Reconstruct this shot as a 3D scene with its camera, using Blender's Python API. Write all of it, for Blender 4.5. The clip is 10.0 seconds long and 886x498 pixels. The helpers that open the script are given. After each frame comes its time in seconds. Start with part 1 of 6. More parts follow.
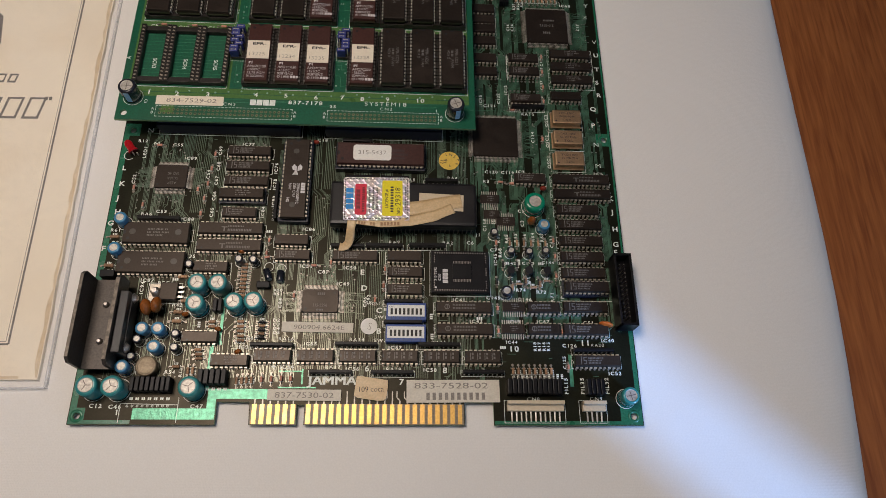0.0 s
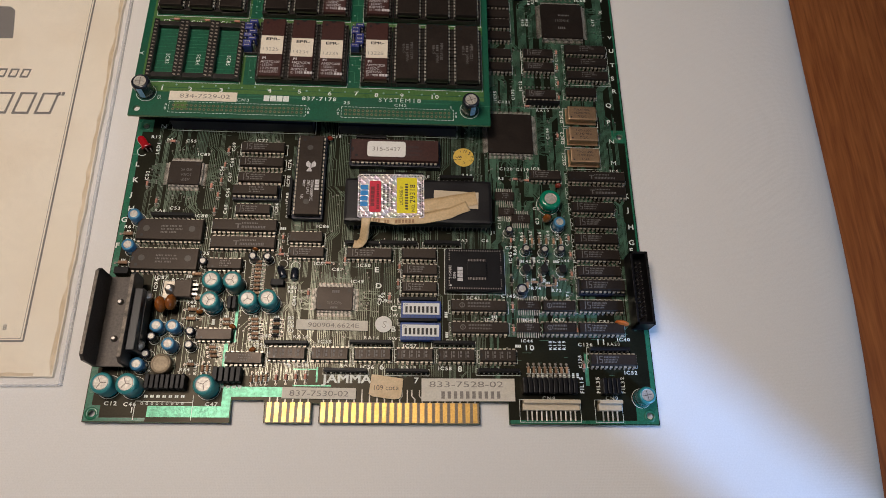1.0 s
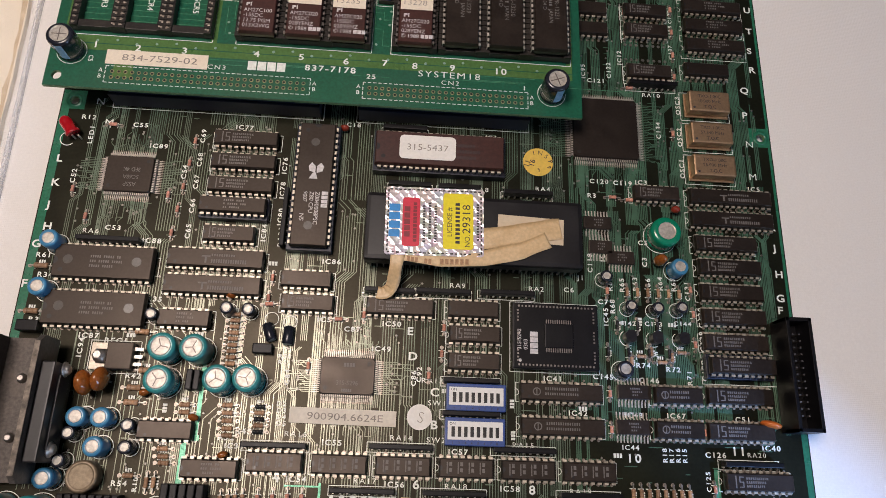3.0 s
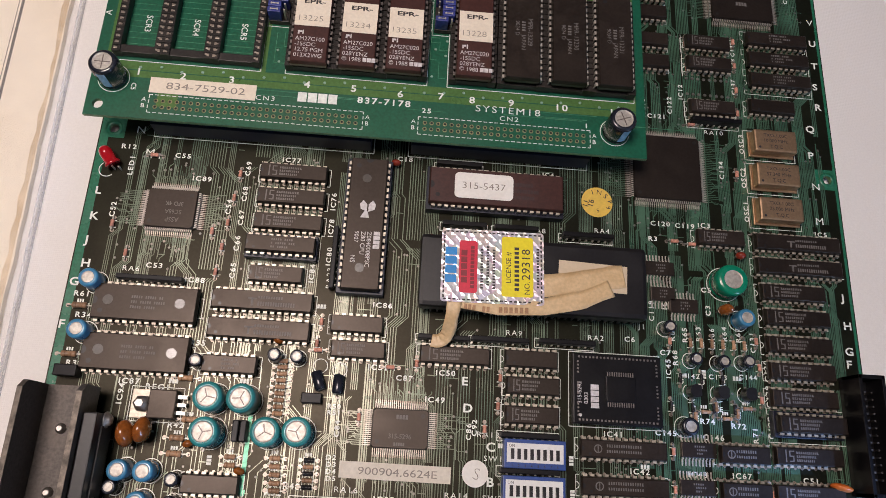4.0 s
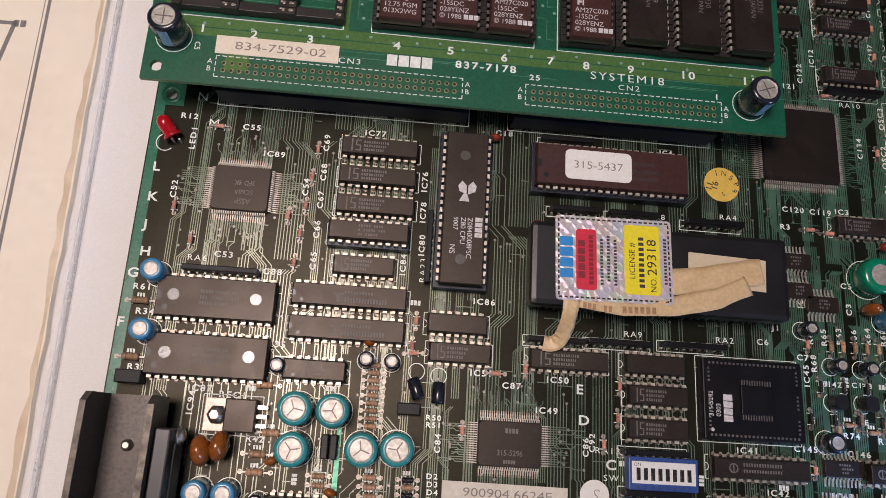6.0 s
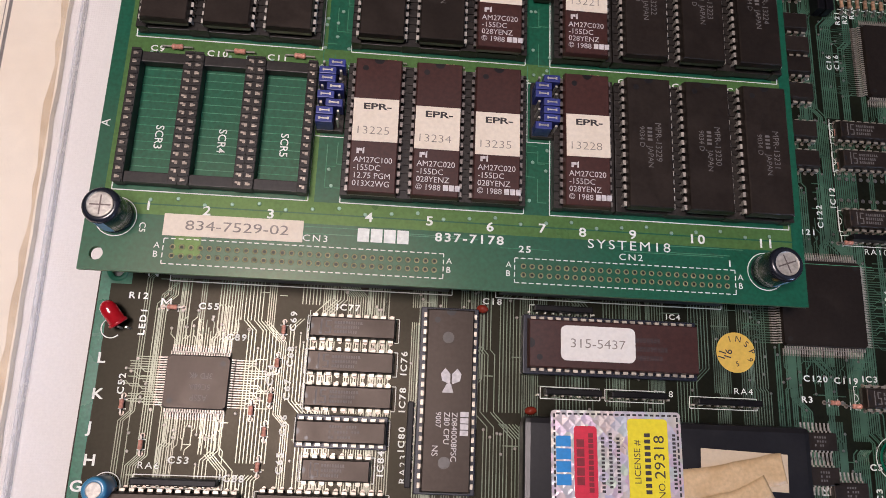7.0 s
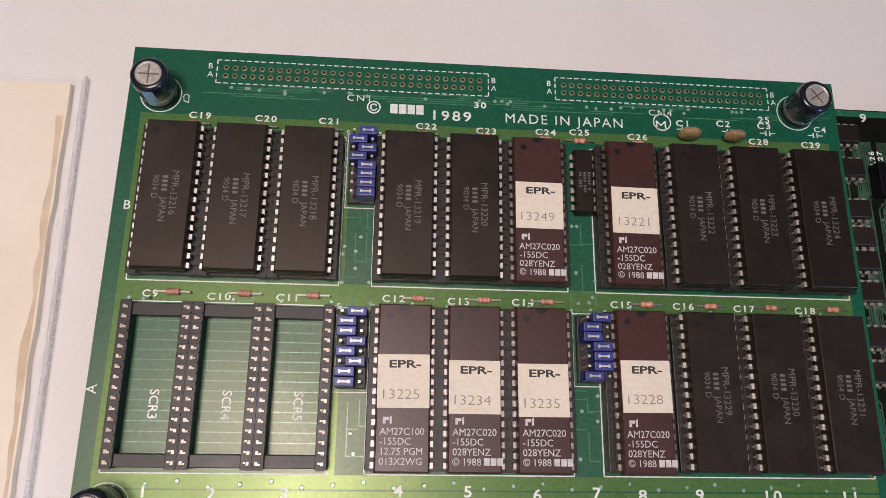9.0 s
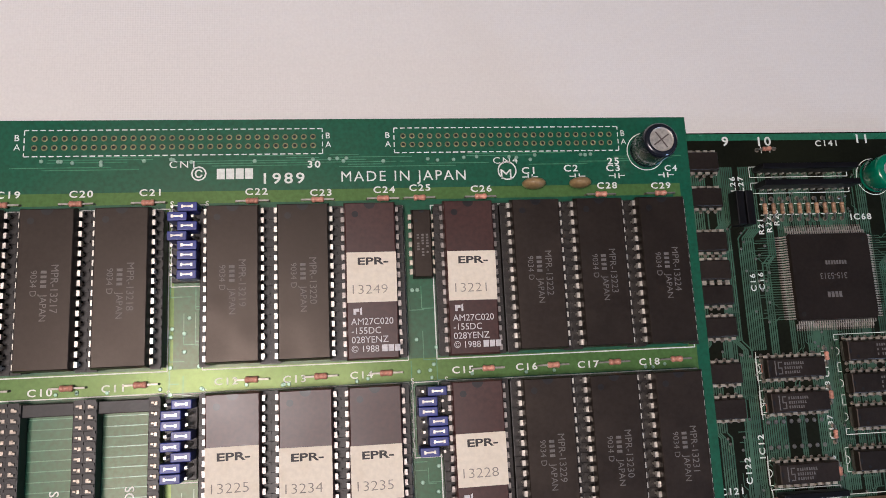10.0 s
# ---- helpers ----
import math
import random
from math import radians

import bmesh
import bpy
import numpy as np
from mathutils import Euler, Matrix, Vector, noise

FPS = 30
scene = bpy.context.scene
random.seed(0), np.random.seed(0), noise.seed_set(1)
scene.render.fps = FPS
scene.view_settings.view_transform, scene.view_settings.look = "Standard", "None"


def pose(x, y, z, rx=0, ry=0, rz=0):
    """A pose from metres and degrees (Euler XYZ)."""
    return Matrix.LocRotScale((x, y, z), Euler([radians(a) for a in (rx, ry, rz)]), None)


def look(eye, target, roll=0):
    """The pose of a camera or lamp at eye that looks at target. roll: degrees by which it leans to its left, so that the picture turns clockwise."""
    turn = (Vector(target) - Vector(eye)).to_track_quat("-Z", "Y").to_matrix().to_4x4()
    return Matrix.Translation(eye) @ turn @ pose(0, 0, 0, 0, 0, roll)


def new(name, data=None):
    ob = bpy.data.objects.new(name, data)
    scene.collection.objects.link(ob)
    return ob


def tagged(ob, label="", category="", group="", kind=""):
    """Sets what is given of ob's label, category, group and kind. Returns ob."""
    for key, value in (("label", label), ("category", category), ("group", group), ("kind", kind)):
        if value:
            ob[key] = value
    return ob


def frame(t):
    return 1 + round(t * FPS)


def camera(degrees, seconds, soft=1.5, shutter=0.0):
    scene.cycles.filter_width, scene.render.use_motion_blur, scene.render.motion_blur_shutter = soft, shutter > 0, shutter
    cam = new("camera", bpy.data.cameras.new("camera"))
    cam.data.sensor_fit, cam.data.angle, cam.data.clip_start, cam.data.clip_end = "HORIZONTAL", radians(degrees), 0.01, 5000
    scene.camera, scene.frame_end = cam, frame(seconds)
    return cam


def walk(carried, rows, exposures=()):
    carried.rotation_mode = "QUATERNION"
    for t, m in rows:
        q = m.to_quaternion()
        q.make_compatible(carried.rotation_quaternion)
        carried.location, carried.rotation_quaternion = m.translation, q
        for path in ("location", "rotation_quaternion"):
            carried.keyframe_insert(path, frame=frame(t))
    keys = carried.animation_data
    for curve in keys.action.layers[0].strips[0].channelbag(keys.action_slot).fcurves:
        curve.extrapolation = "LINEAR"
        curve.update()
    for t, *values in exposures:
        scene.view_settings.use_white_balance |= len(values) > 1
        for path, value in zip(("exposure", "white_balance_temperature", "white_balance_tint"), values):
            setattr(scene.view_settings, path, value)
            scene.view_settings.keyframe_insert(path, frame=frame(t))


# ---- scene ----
cam = camera(65.3, 10.0, soft=0.35)
walk(cam, [
    (0, pose(0.1671, -0.0549, 0.3677, 22.80, -3.63, -0.44)),
    (0.5, pose(0.1623, -0.0554, 0.3713, 22.19, -3.63, -0.31)),
    (1, pose(0.1612, -0.0511, 0.3663, 22.14, -3.38, -0.14)),
    (1.5, pose(0.1582, -0.0383, 0.3507, 22.23, -3.67, -0.22)),
    (2, pose(0.1551, -0.0085, 0.2709, 21.43, -3.49, -0.06)),
    (2.2, pose(0.1562, 0.0045, 0.2522, 20.38, -3.42, 0.49)),
    (3.3, pose(0.1374, 0.0475, 0.2618, 16.99, -4.35, 2.12)),
    (3.5, pose(0.1384, 0.0560, 0.2568, 16.51, -4.30, 2.52)),
    (4, pose(0.1190, 0.0548, 0.2522, 17.25, -4.60, 2.82)),
    (4.5, pose(0.0891, 0.0161, 0.2360, 16.54, -5.17, 3.48)),
    (5, pose(0.0767, 0.0122, 0.2251, 14.84, -5.27, 3.72)),
    (5.5, pose(0.0799, 0.0440, 0.2264, 14.72, -5.02, 3.69)),
    (5.7, pose(0.0817, 0.0533, 0.2239, 14.52, -4.95, 3.58)),
    (6.8, pose(0.0877, 0.1246, 0.2134, 13.96, -4.65, 2.32)),
    (7, pose(0.0878, 0.1346, 0.2107, 13.58, -4.56, 2.25)),
    (7.5, pose(0.0876, 0.1536, 0.2039, 13.96, -4.55, 2.19)),
    (8, pose(0.0874, 0.1729, 0.2049, 14.06, -4.47, 1.69)),
    (8.5, pose(0.0840, 0.1873, 0.2033, 14.36, -4.34, 1.12)),
    (9, pose(0.0755, 0.2038, 0.2007, 15.09, -4.72, 0.69)),
    (9.5, pose(0.0813, 0.2293, 0.2030, 13.85, -4.72, -0.39)),
    (10, pose(0.1128, 0.2421, 0.2064, 9.46, -6.44, -2.68)),
], [(0, -0.16, 6250, 12), (1.5, -0.14, 6300, 12), (2.2, 0.05, 6300, 14), (3.5, 0.20, 6050, 18), (4.3, 0.22, 6030, 19), (5.7, 0.12, 6000, 20), (7, 0.30, 5800, 22), (8.5, 0.37, 5800, 22), (9.4, 0.17, 5950, 18), (10, 0.30, 5750, 17)])

# ---- end of walk ----
# ---------------- light ----------------
world = bpy.data.worlds.new("sky")
scene.world = world
world.use_nodes = True
wn = world.node_tree
sky = wn.nodes.new("ShaderNodeTexSky")
sky.sky_type = 'NISHITA'
sky.sun_disc = False
sky.sun_elevation = radians(35)
sky.sun_rotation = radians(134)
wn.links.new(sky.outputs[0], wn.nodes["Background"].inputs[0])
wn.nodes["Background"].inputs[1].default_value = 0.10

SUN_TO = Vector((-0.72 * 0.819, 0.69 * 0.819, -0.574))
sun = bpy.data.lights.new("daylight", "SUN")
sun.energy, sun.angle, sun.color = 4.4, radians(1.0), (0.26, 0.50, 1.0)
new("daylight", sun).matrix_world = look((0, 0, 0), SUN_TO)

bulb = bpy.data.lights.new("lamp_bulb", "AREA")
bulb.shape, bulb.size, bulb.energy, bulb.color = 'DISK', 0.30, 4.85, (1.0, 0.85, 0.70)
new("lamp_bulb", bulb).matrix_world = look((-0.06, 0.15, 0.76), (-0.06, 0.15, 0))

# cool area lamp added in the south wall's slot as skylight fill
fill_light = bpy.data.lights.new("window_sky", "AREA")
fill_light.shape, fill_light.size, fill_light.size_y, fill_light.energy, fill_light.color = 'RECTANGLE', 0.17, 1.2, 12.5, (0.5, 0.72, 1.0)
new("window_sky", fill_light).matrix_world = look((1.631, -1.22, 0.75), (1.2, 0.5, 0.95))

# ---------------- materials ----------------
MATS = {}


def mat(name, col, rough=0.5, metal=0.0, spec=0.5, vary=0.12, scale=900.0, bump=0.0, bscale=2500.0, coat=0.0, stain=0.0, sscale=45.0, stain_col=(0.3, 0.2, 0.1), alpha=1.0, trans=0.0, rnd=0.0, croughness=0.1):
    """A surface with fine grain, broad stains and relief. Scales are per metre."""
    m = bpy.data.materials.new(name)
    m.use_nodes = True
    t = m.node_tree
    n, l = t.nodes, t.links
    b = n["Principled BSDF"]
    b.inputs["Metallic"].default_value = metal
    b.inputs["Specular IOR Level"].default_value = spec
    b.inputs["Coat Weight"].default_value = coat
    b.inputs["Coat Roughness"].default_value = croughness
    b.inputs["Alpha"].default_value = alpha
    b.inputs["Transmission Weight"].default_value = trans
    geo = n.new("ShaderNodeNewGeometry")
    a = n.new("ShaderNodeTexNoise")
    a.inputs["Scale"].default_value, a.inputs["Detail"].default_value = scale, 4
    l.new(geo.outputs["Position"], a.inputs["Vector"])
    s = n.new("ShaderNodeTexNoise")
    s.inputs["Scale"].default_value, s.inputs["Detail"].default_value = sscale, 5
    l.new(geo.outputs["Position"], s.inputs["Vector"])
    ramp = n.new("ShaderNodeMapRange")
    ramp.inputs["From Min"].default_value, ramp.inputs["From Max"].default_value = 0.3, 0.7
    ramp.inputs["To Min"].default_value, ramp.inputs["To Max"].default_value = 1 - vary, 1 + vary
    l.new(a.outputs["Fac"], ramp.inputs["Value"])
    mul = n.new("ShaderNodeMix")
    mul.data_type, mul.blend_type = 'RGBA', 'MULTIPLY'
    mul.inputs["Factor"].default_value = 1.0
    mul.inputs["A"].default_value = (*col, 1)
    l.new(ramp.outputs["Result"], mul.inputs["B"])
    out = mul.outputs["Result"]
    if stain:
        sr = n.new("ShaderNodeMapRange")
        sr.inputs["From Min"].default_value, sr.inputs["From Max"].default_value = 0.48, 0.75
        sr.inputs["To Max"].default_value = stain
        l.new(s.outputs["Fac"], sr.inputs["Value"])
        st = n.new("ShaderNodeMix")
        st.data_type = 'RGBA'
        l.new(sr.outputs["Result"], st.inputs["Factor"])
        l.new(out, st.inputs["A"])
        st.inputs["B"].default_value = (*stain_col, 1)
        out = st.outputs["Result"]
    if rnd:
        oi = n.new("ShaderNodeObjectInfo")
        rr = n.new("ShaderNodeMapRange")
        rr.inputs["To Min"].default_value, rr.inputs["To Max"].default_value = 1 - rnd, 1 + rnd
        l.new(oi.outputs["Random"], rr.inputs["Value"])
        rm = n.new("ShaderNodeMix")
        rm.data_type, rm.blend_type = 'RGBA', 'MULTIPLY'
        rm.inputs["Factor"].default_value = 1.0
        l.new(out, rm.inputs["A"])
        l.new(rr.outputs["Result"], rm.inputs["B"])
        out = rm.outputs["Result"]
    l.new(out, b.inputs["Base Color"])
    rg = n.new("ShaderNodeMapRange")
    rg.inputs["To Min"].default_value, rg.inputs["To Max"].default_value = max(0.03, rough - 0.12), min(1, rough + 0.12)
    l.new(s.outputs["Fac"], rg.inputs["Value"])
    l.new(rg.outputs["Result"], b.inputs["Roughness"])
    if bump:
        bn = n.new("ShaderNodeTexNoise")
        bn.inputs["Scale"].default_value, bn.inputs["Detail"].default_value = bscale, 3
        l.new(geo.outputs["Position"], bn.inputs["Vector"])
        bp = n.new("ShaderNodeBump")
        bp.inputs["Strength"].default_value, bp.inputs["Distance"].default_value = bump, 0.0004
        l.new(bn.outputs["Fac"], bp.inputs["Height"])
        l.new(bp.outputs["Normal"], b.inputs["Normal"])
    MATS[name] = m
    return m


M_MASK = mat("solder_mask_dark", (0.0068, 0.0085, 0.0052), 0.36, spec=0.24, vary=0.3, stain=0.4, sscale=45, stain_col=(0.017, 0.023, 0.012), bump=0.04, bscale=900)
M_TRACE = mat("trace_under_mask", (0.052, 0.125, 0.080), 0.29, metal=0.10, spec=1.0, vary=0.4, scale=120, coat=0.45, croughness=0.27)
M_FINE = mat("fine_pale_trace_under_mask", (0.105, 0.160, 0.115), 0.29, metal=0.10, spec=1.0, vary=0.4, scale=120, coat=0.45, croughness=0.27)
for m in (M_MASK, M_TRACE, M_FINE):
    m.node_tree.nodes["Principled BSDF"].inputs["Specular Tint"].default_value = (1.0, 0.86, 0.66, 1)
M_PLANE = mat("copper_plane_under_mask", (0.020, 0.150, 0.080), 0.27, spec=0.7, vary=0.2, coat=0.3)
M_RMASK = mat("solder_mask_green", (0.0065, 0.094, 0.053), 0.36, spec=0.6, vary=0.2, stain=0.5, sscale=30, stain_col=(0.008, 0.078, 0.050), bump=0.02, bscale=500)
M_RPLANE = mat("ground_plane_under_mask", (0.070, 0.155, 0.048), 0.32, spec=0.75, vary=0.18)
M_RTRACE = mat("light_trace_under_mask", (0.075, 0.230, 0.130), 0.27, spec=0.6, vary=0.2)
M_RPLANE.node_tree.nodes["Principled BSDF"].inputs["Specular Tint"].default_value = (0.85, 1.0, 0.45, 1)
M_RMASK.node_tree.nodes["Principled BSDF"].inputs["Specular Tint"].default_value = (1.0, 0.92, 0.70, 1)
M_EDGE = mat("board_laminate_edge", (0.16, 0.26, 0.12), 0.6, vary=0.25)
M_SILK = mat("white_silkscreen", (0.76, 0.79, 0.74), 0.55, vary=0.12)
M_SILKDIM = mat("grey_chip_marking", (0.140, 0.128, 0.120), 0.6, vary=0.2)
M_SILKMID = mat("pale_chip_marking", (0.58, 0.56, 0.56), 0.6, vary=0.2)
M_CHIP = mat("black_moulded_plastic", (0.0148, 0.0110, 0.0092), 0.40, spec=0.45, vary=0.3, bump=0.06, bscale=4000, rnd=0.25, stain=0.3, sscale=120, stain_col=(0.028, 0.0205, 0.0165))
M_CHIP.node_tree.nodes["Principled BSDF"].inputs["Specular Tint"].default_value = (1.0, 0.84, 0.72, 1)
# glossy mould mark, its paler colour standing in for the dimple's highlight
M_POLISH = mat("mould_mark_with_highlight", (0.10, 0.09, 0.08), 0.22, spec=0.9, vary=0.1)
M_CERAM = mat("brown_ceramic", (0.056, 0.021, 0.017), 0.38, spec=0.45, vary=0.2, bump=0.05, bscale=5000, rnd=0.12)
M_CERAMTOP = mat("grey_brown_ceramic_lid", (0.045, 0.024, 0.024), 0.45, spec=0.45, vary=0.2, bump=0.2, bscale=5000)
M_BLACK = mat("glossy_black_plastic", (0.010, 0.009, 0.010), 0.34, spec=0.5, vary=0.25, bump=0.02, stain=0.15, sscale=80, stain_col=(0.03, 0.028, 0.028))
M_JET = mat("jet_black_plastic", (0.0045, 0.0042, 0.0055), 0.42, spec=0.22, vary=0.3, stain=0.3, sscale=120, stain_col=(0.012, 0.011, 0.011))
M_SOCK = mat("dusty_black_socket", (0.018, 0.015, 0.013), 0.45, spec=0.4, vary=0.35, stain=0.35, sscale=150, stain_col=(0.055, 0.044, 0.034))
M_NAVY = mat("dark_blue_black_connector", (0.006, 0.008, 0.020), 0.4, spec=0.5, vary=0.2)
M_PIN = mat("tinned_metal", (0.66, 0.62, 0.55), 0.40, metal=0.7, vary=0.2, rnd=0.2)
M_TANPIN = mat("dull_tan_chip_pin", (0.50, 0.45, 0.37), 0.45, metal=0.65, vary=0.3, rnd=0.25)
M_LEAD = mat("dull_tinned_leads", (0.50, 0.46, 0.41), 0.50, metal=0.6, vary=0.3)
# pin metal darkened in its colour to carry the shade on pins and contacts
M_DARKPIN = mat("shade_darkened_contact_metal", (0.30, 0.27, 0.25), 0.4, metal=1.0, vary=0.3)
M_WORN = mat("worn_bare_edge", (0.13, 0.11, 0.09), 0.5, metal=0.6, vary=0.5, scale=500, stain=0.7, sscale=350, stain_col=(0.05, 0.045, 0.04))
M_OLIVE = mat("olive_solder_pad", (0.27, 0.25, 0.13), 0.38, metal=0.4, vary=0.3)
M_BEIGEL = mat("beige_paper_label", (0.60, 0.49, 0.34), 0.6, vary=0.06)
M_DULLPIN = mat("dull_contact_metal", (0.34, 0.29, 0.24), 0.42, metal=0.7, vary=0.35)
M_SOLDER = mat("solder_blob", (0.30, 0.285, 0.255), 0.48, metal=1.0, vary=0.2)
M_TIN = mat("tinned_green_plane", (0.085, 0.33, 0.20), 0.32, metal=0.35, vary=0.35, scale=450, bump=0.5, bscale=900, spec=0.7)
M_RPAD = mat("green_tinted_pad", (0.30, 0.46, 0.36), 0.38, metal=0.3, vary=0.2)
M_TAB = mat("dull_package_tab", (0.62, 0.55, 0.45), 0.45, metal=0.4, vary=0.25)
M_GOLD = mat("gold_plating", (0.58, 0.36, 0.11), 0.38, metal=1.0, vary=0.15, bump=0.10, bscale=900, stain=0.35, sscale=120, stain_col=(0.48, 0.27, 0.07))
M_LAM = mat("bare_laminate", (0.22, 0.17, 0.11), 0.45, vary=0.2)
M_TEAL = mat("teal_capacitor_sleeve", (0.030, 0.230, 0.240), 0.28, spec=0.55, vary=0.12, rnd=0.08, coat=0.3)
M_GREENCAP = mat("green_capacitor_sleeve", (0.004, 0.20, 0.110), 0.26, spec=0.55, vary=0.12, coat=0.3)
M_BLUE = mat("blue_capacitor_sleeve", (0.045, 0.200, 0.360), 0.28, spec=0.55, vary=0.12, rnd=0.1, coat=0.3)
M_BLKCAP = mat("black_capacitor_sleeve", (0.012, 0.014, 0.022), 0.25, spec=0.55, vary=0.2, coat=0.3)
M_ALU = mat("brushed_aluminium_top", (0.50, 0.47, 0.42), 0.48, metal=0.5, vary=0.25, bump=0.15, stain=0.5, sscale=600, stain_col=(0.30, 0.27, 0.23))
M_PALEBLUE = mat("pale_blue_sleeve_stripe", (0.30, 0.48, 0.66), 0.4, vary=0.2)
M_SCORE = mat("vent_score", (0.16, 0.13, 0.12), 0.5, metal=0.5)
# lighter brown base and blotches put the lamp's glare into the black finish
M_HEAT = mat("black_anodised_aluminium", (0.066, 0.057, 0.051), 0.42, spec=0.5, metal=0.6, vary=0.3, bump=0.06, bscale=1800, stain=0.5, sscale=140, stain_col=(0.10, 0.082, 0.068))
M_STEEL = mat("screw_steel", (0.50, 0.46, 0.42), 0.45, metal=1.0, vary=0.3)
M_RESIN = mat("brown_resin_dip", (0.25, 0.075, 0.012), 0.20, spec=0.6, vary=0.25, coat=0.5, stain=0.4, sscale=160, stain_col=(0.08, 0.02, 0.006))
M_ORANGE = mat("orange_disc_ceramic", (0.55, 0.13, 0.02), 0.35, vary=0.15)
M_RED = mat("red_led_epoxy", (0.38, 0.008, 0.014), 0.12, spec=0.6, vary=0.1, coat=0.6)
M_PINK = mat("pink_glass_capacitor", (0.60, 0.28, 0.20), 0.3, vary=0.3, scale=1500, rnd=0.2)
M_RES = mat("tan_resistor_body", (0.40, 0.24, 0.14), 0.4, vary=0.25, rnd=0.35)
M_BAND = mat("dark_resistor_band", (0.10, 0.05, 0.02), 0.4)
M_BRASS = mat("oscillator_can", (0.56, 0.37, 0.22), 0.42, metal=0.9, vary=0.12, bump=0.15, stain=0.3, sscale=220, stain_col=(0.25, 0.16, 0.09))
M_CAN = mat("trimmer_can", (0.20, 0.155, 0.10), 0.45, metal=0.4, vary=0.25, stain=0.4, sscale=300, stain_col=(0.1, 0.07, 0.04))
M_DISC = mat("tan_dipped_ceramic", (0.30, 0.205, 0.095), 0.35, vary=0.2, coat=0.2, stain=0.3, sscale=300, stain_col=(0.18, 0.11, 0.05))
M_LABEL = mat("cream_paper_label", (0.76, 0.68, 0.55), 0.65, vary=0.06, stain=0.25, sscale=220, stain_col=(0.60, 0.49, 0.36))
M_WHITEL = mat("white_paper_label", (0.78, 0.76, 0.71), 0.6, vary=0.05, stain=0.15, sscale=150, stain_col=(0.60, 0.56, 0.48))
M_GREYL = mat("greyed_paper_label", (0.66, 0.61, 0.52), 0.60, vary=0.08, stain=0.3, sscale=180, stain_col=(0.45, 0.39, 0.30))
M_INK = mat("black_ink", (0.035, 0.03, 0.03), 0.6, vary=0.2)
M_GREYINK = mat("grey_typed_ink", (0.24, 0.21, 0.18), 0.6, vary=0.3)
M_YELLOWDOT = mat("yellow_round_sticker", (0.70, 0.47, 0.08), 0.45, vary=0.08)
M_TAPE = mat("aged_beige_tape", (0.62, 0.45, 0.25), 0.4, vary=0.12, stain=0.5, sscale=130, stain_col=(0.48, 0.30, 0.13), bump=0.2, bscale=600)
M_FADED = mat("faded_brown_print", (0.36, 0.20, 0.10), 0.6, vary=0.3)
M_YELLOW = mat("yellow_print", (0.80, 0.68, 0.02), 0.35, vary=0.06)
M_REDP = mat("red_print", (0.62, 0.03, 0.06), 0.35, vary=0.08)
M_BLUEP = mat("blue_print", (0.03, 0.25, 0.62), 0.35, vary=0.08)
M_JUMP = mat("blue_jumper_plastic", (0.034, 0.045, 0.21), 0.4, vary=0.15, rnd=0.15)
M_SWITCH = mat("blue_switch_case", (0.030, 0.070, 0.26), 0.38, vary=0.12)
M_SWFACE = mat("white_switch_face", (0.74, 0.74, 0.72), 0.5, vary=0.06)
M_IVORY = mat("ivory_connector_plastic", (0.62, 0.52, 0.38), 0.45, vary=0.08, stain=0.2, stain_col=(0.45, 0.34, 0.2))
M_PAPER = mat("aged_booklet_paper", (0.90, 0.80, 0.64), 0.6, vary=0.04, scale=300, stain=0.45, sscale=16, stain_col=(0.76, 0.60, 0.40), bump=0.08, bscale=300)
M_STAINED = mat("brown_stained_paper", (0.70, 0.55, 0.36), 0.6, vary=0.15, scale=200, stain=0.8, sscale=60, stain_col=(0.54, 0.37, 0.19))
M_BROWNINK = mat("brown_grey_print", (0.13, 0.105, 0.085), 0.6, vary=0.2)
M_PLASTIC = mat("clear_plastic_sleeve", (0.90, 0.92, 0.95), 0.12, spec=0.5, vary=0.02, alpha=0.07)
M_WHITEPAINT = mat("white_ceiling_paint", (0.60, 0.60, 0.60), 0.8, vary=0.04, scale=60, bump=0.1, bscale=80)
# sleeve edge, paler and more opaque to paint in the rim's highlights
M_SEAM = mat("plastic_edge_with_highlight", (0.74, 0.77, 0.82), 0.15, spec=0.6, vary=0.05, alpha=0.32)
M_PLASTER = mat("painted_plaster", (0.42, 0.38, 0.33), 0.8, vary=0.05, scale=60, bump=0.1, bscale=80)


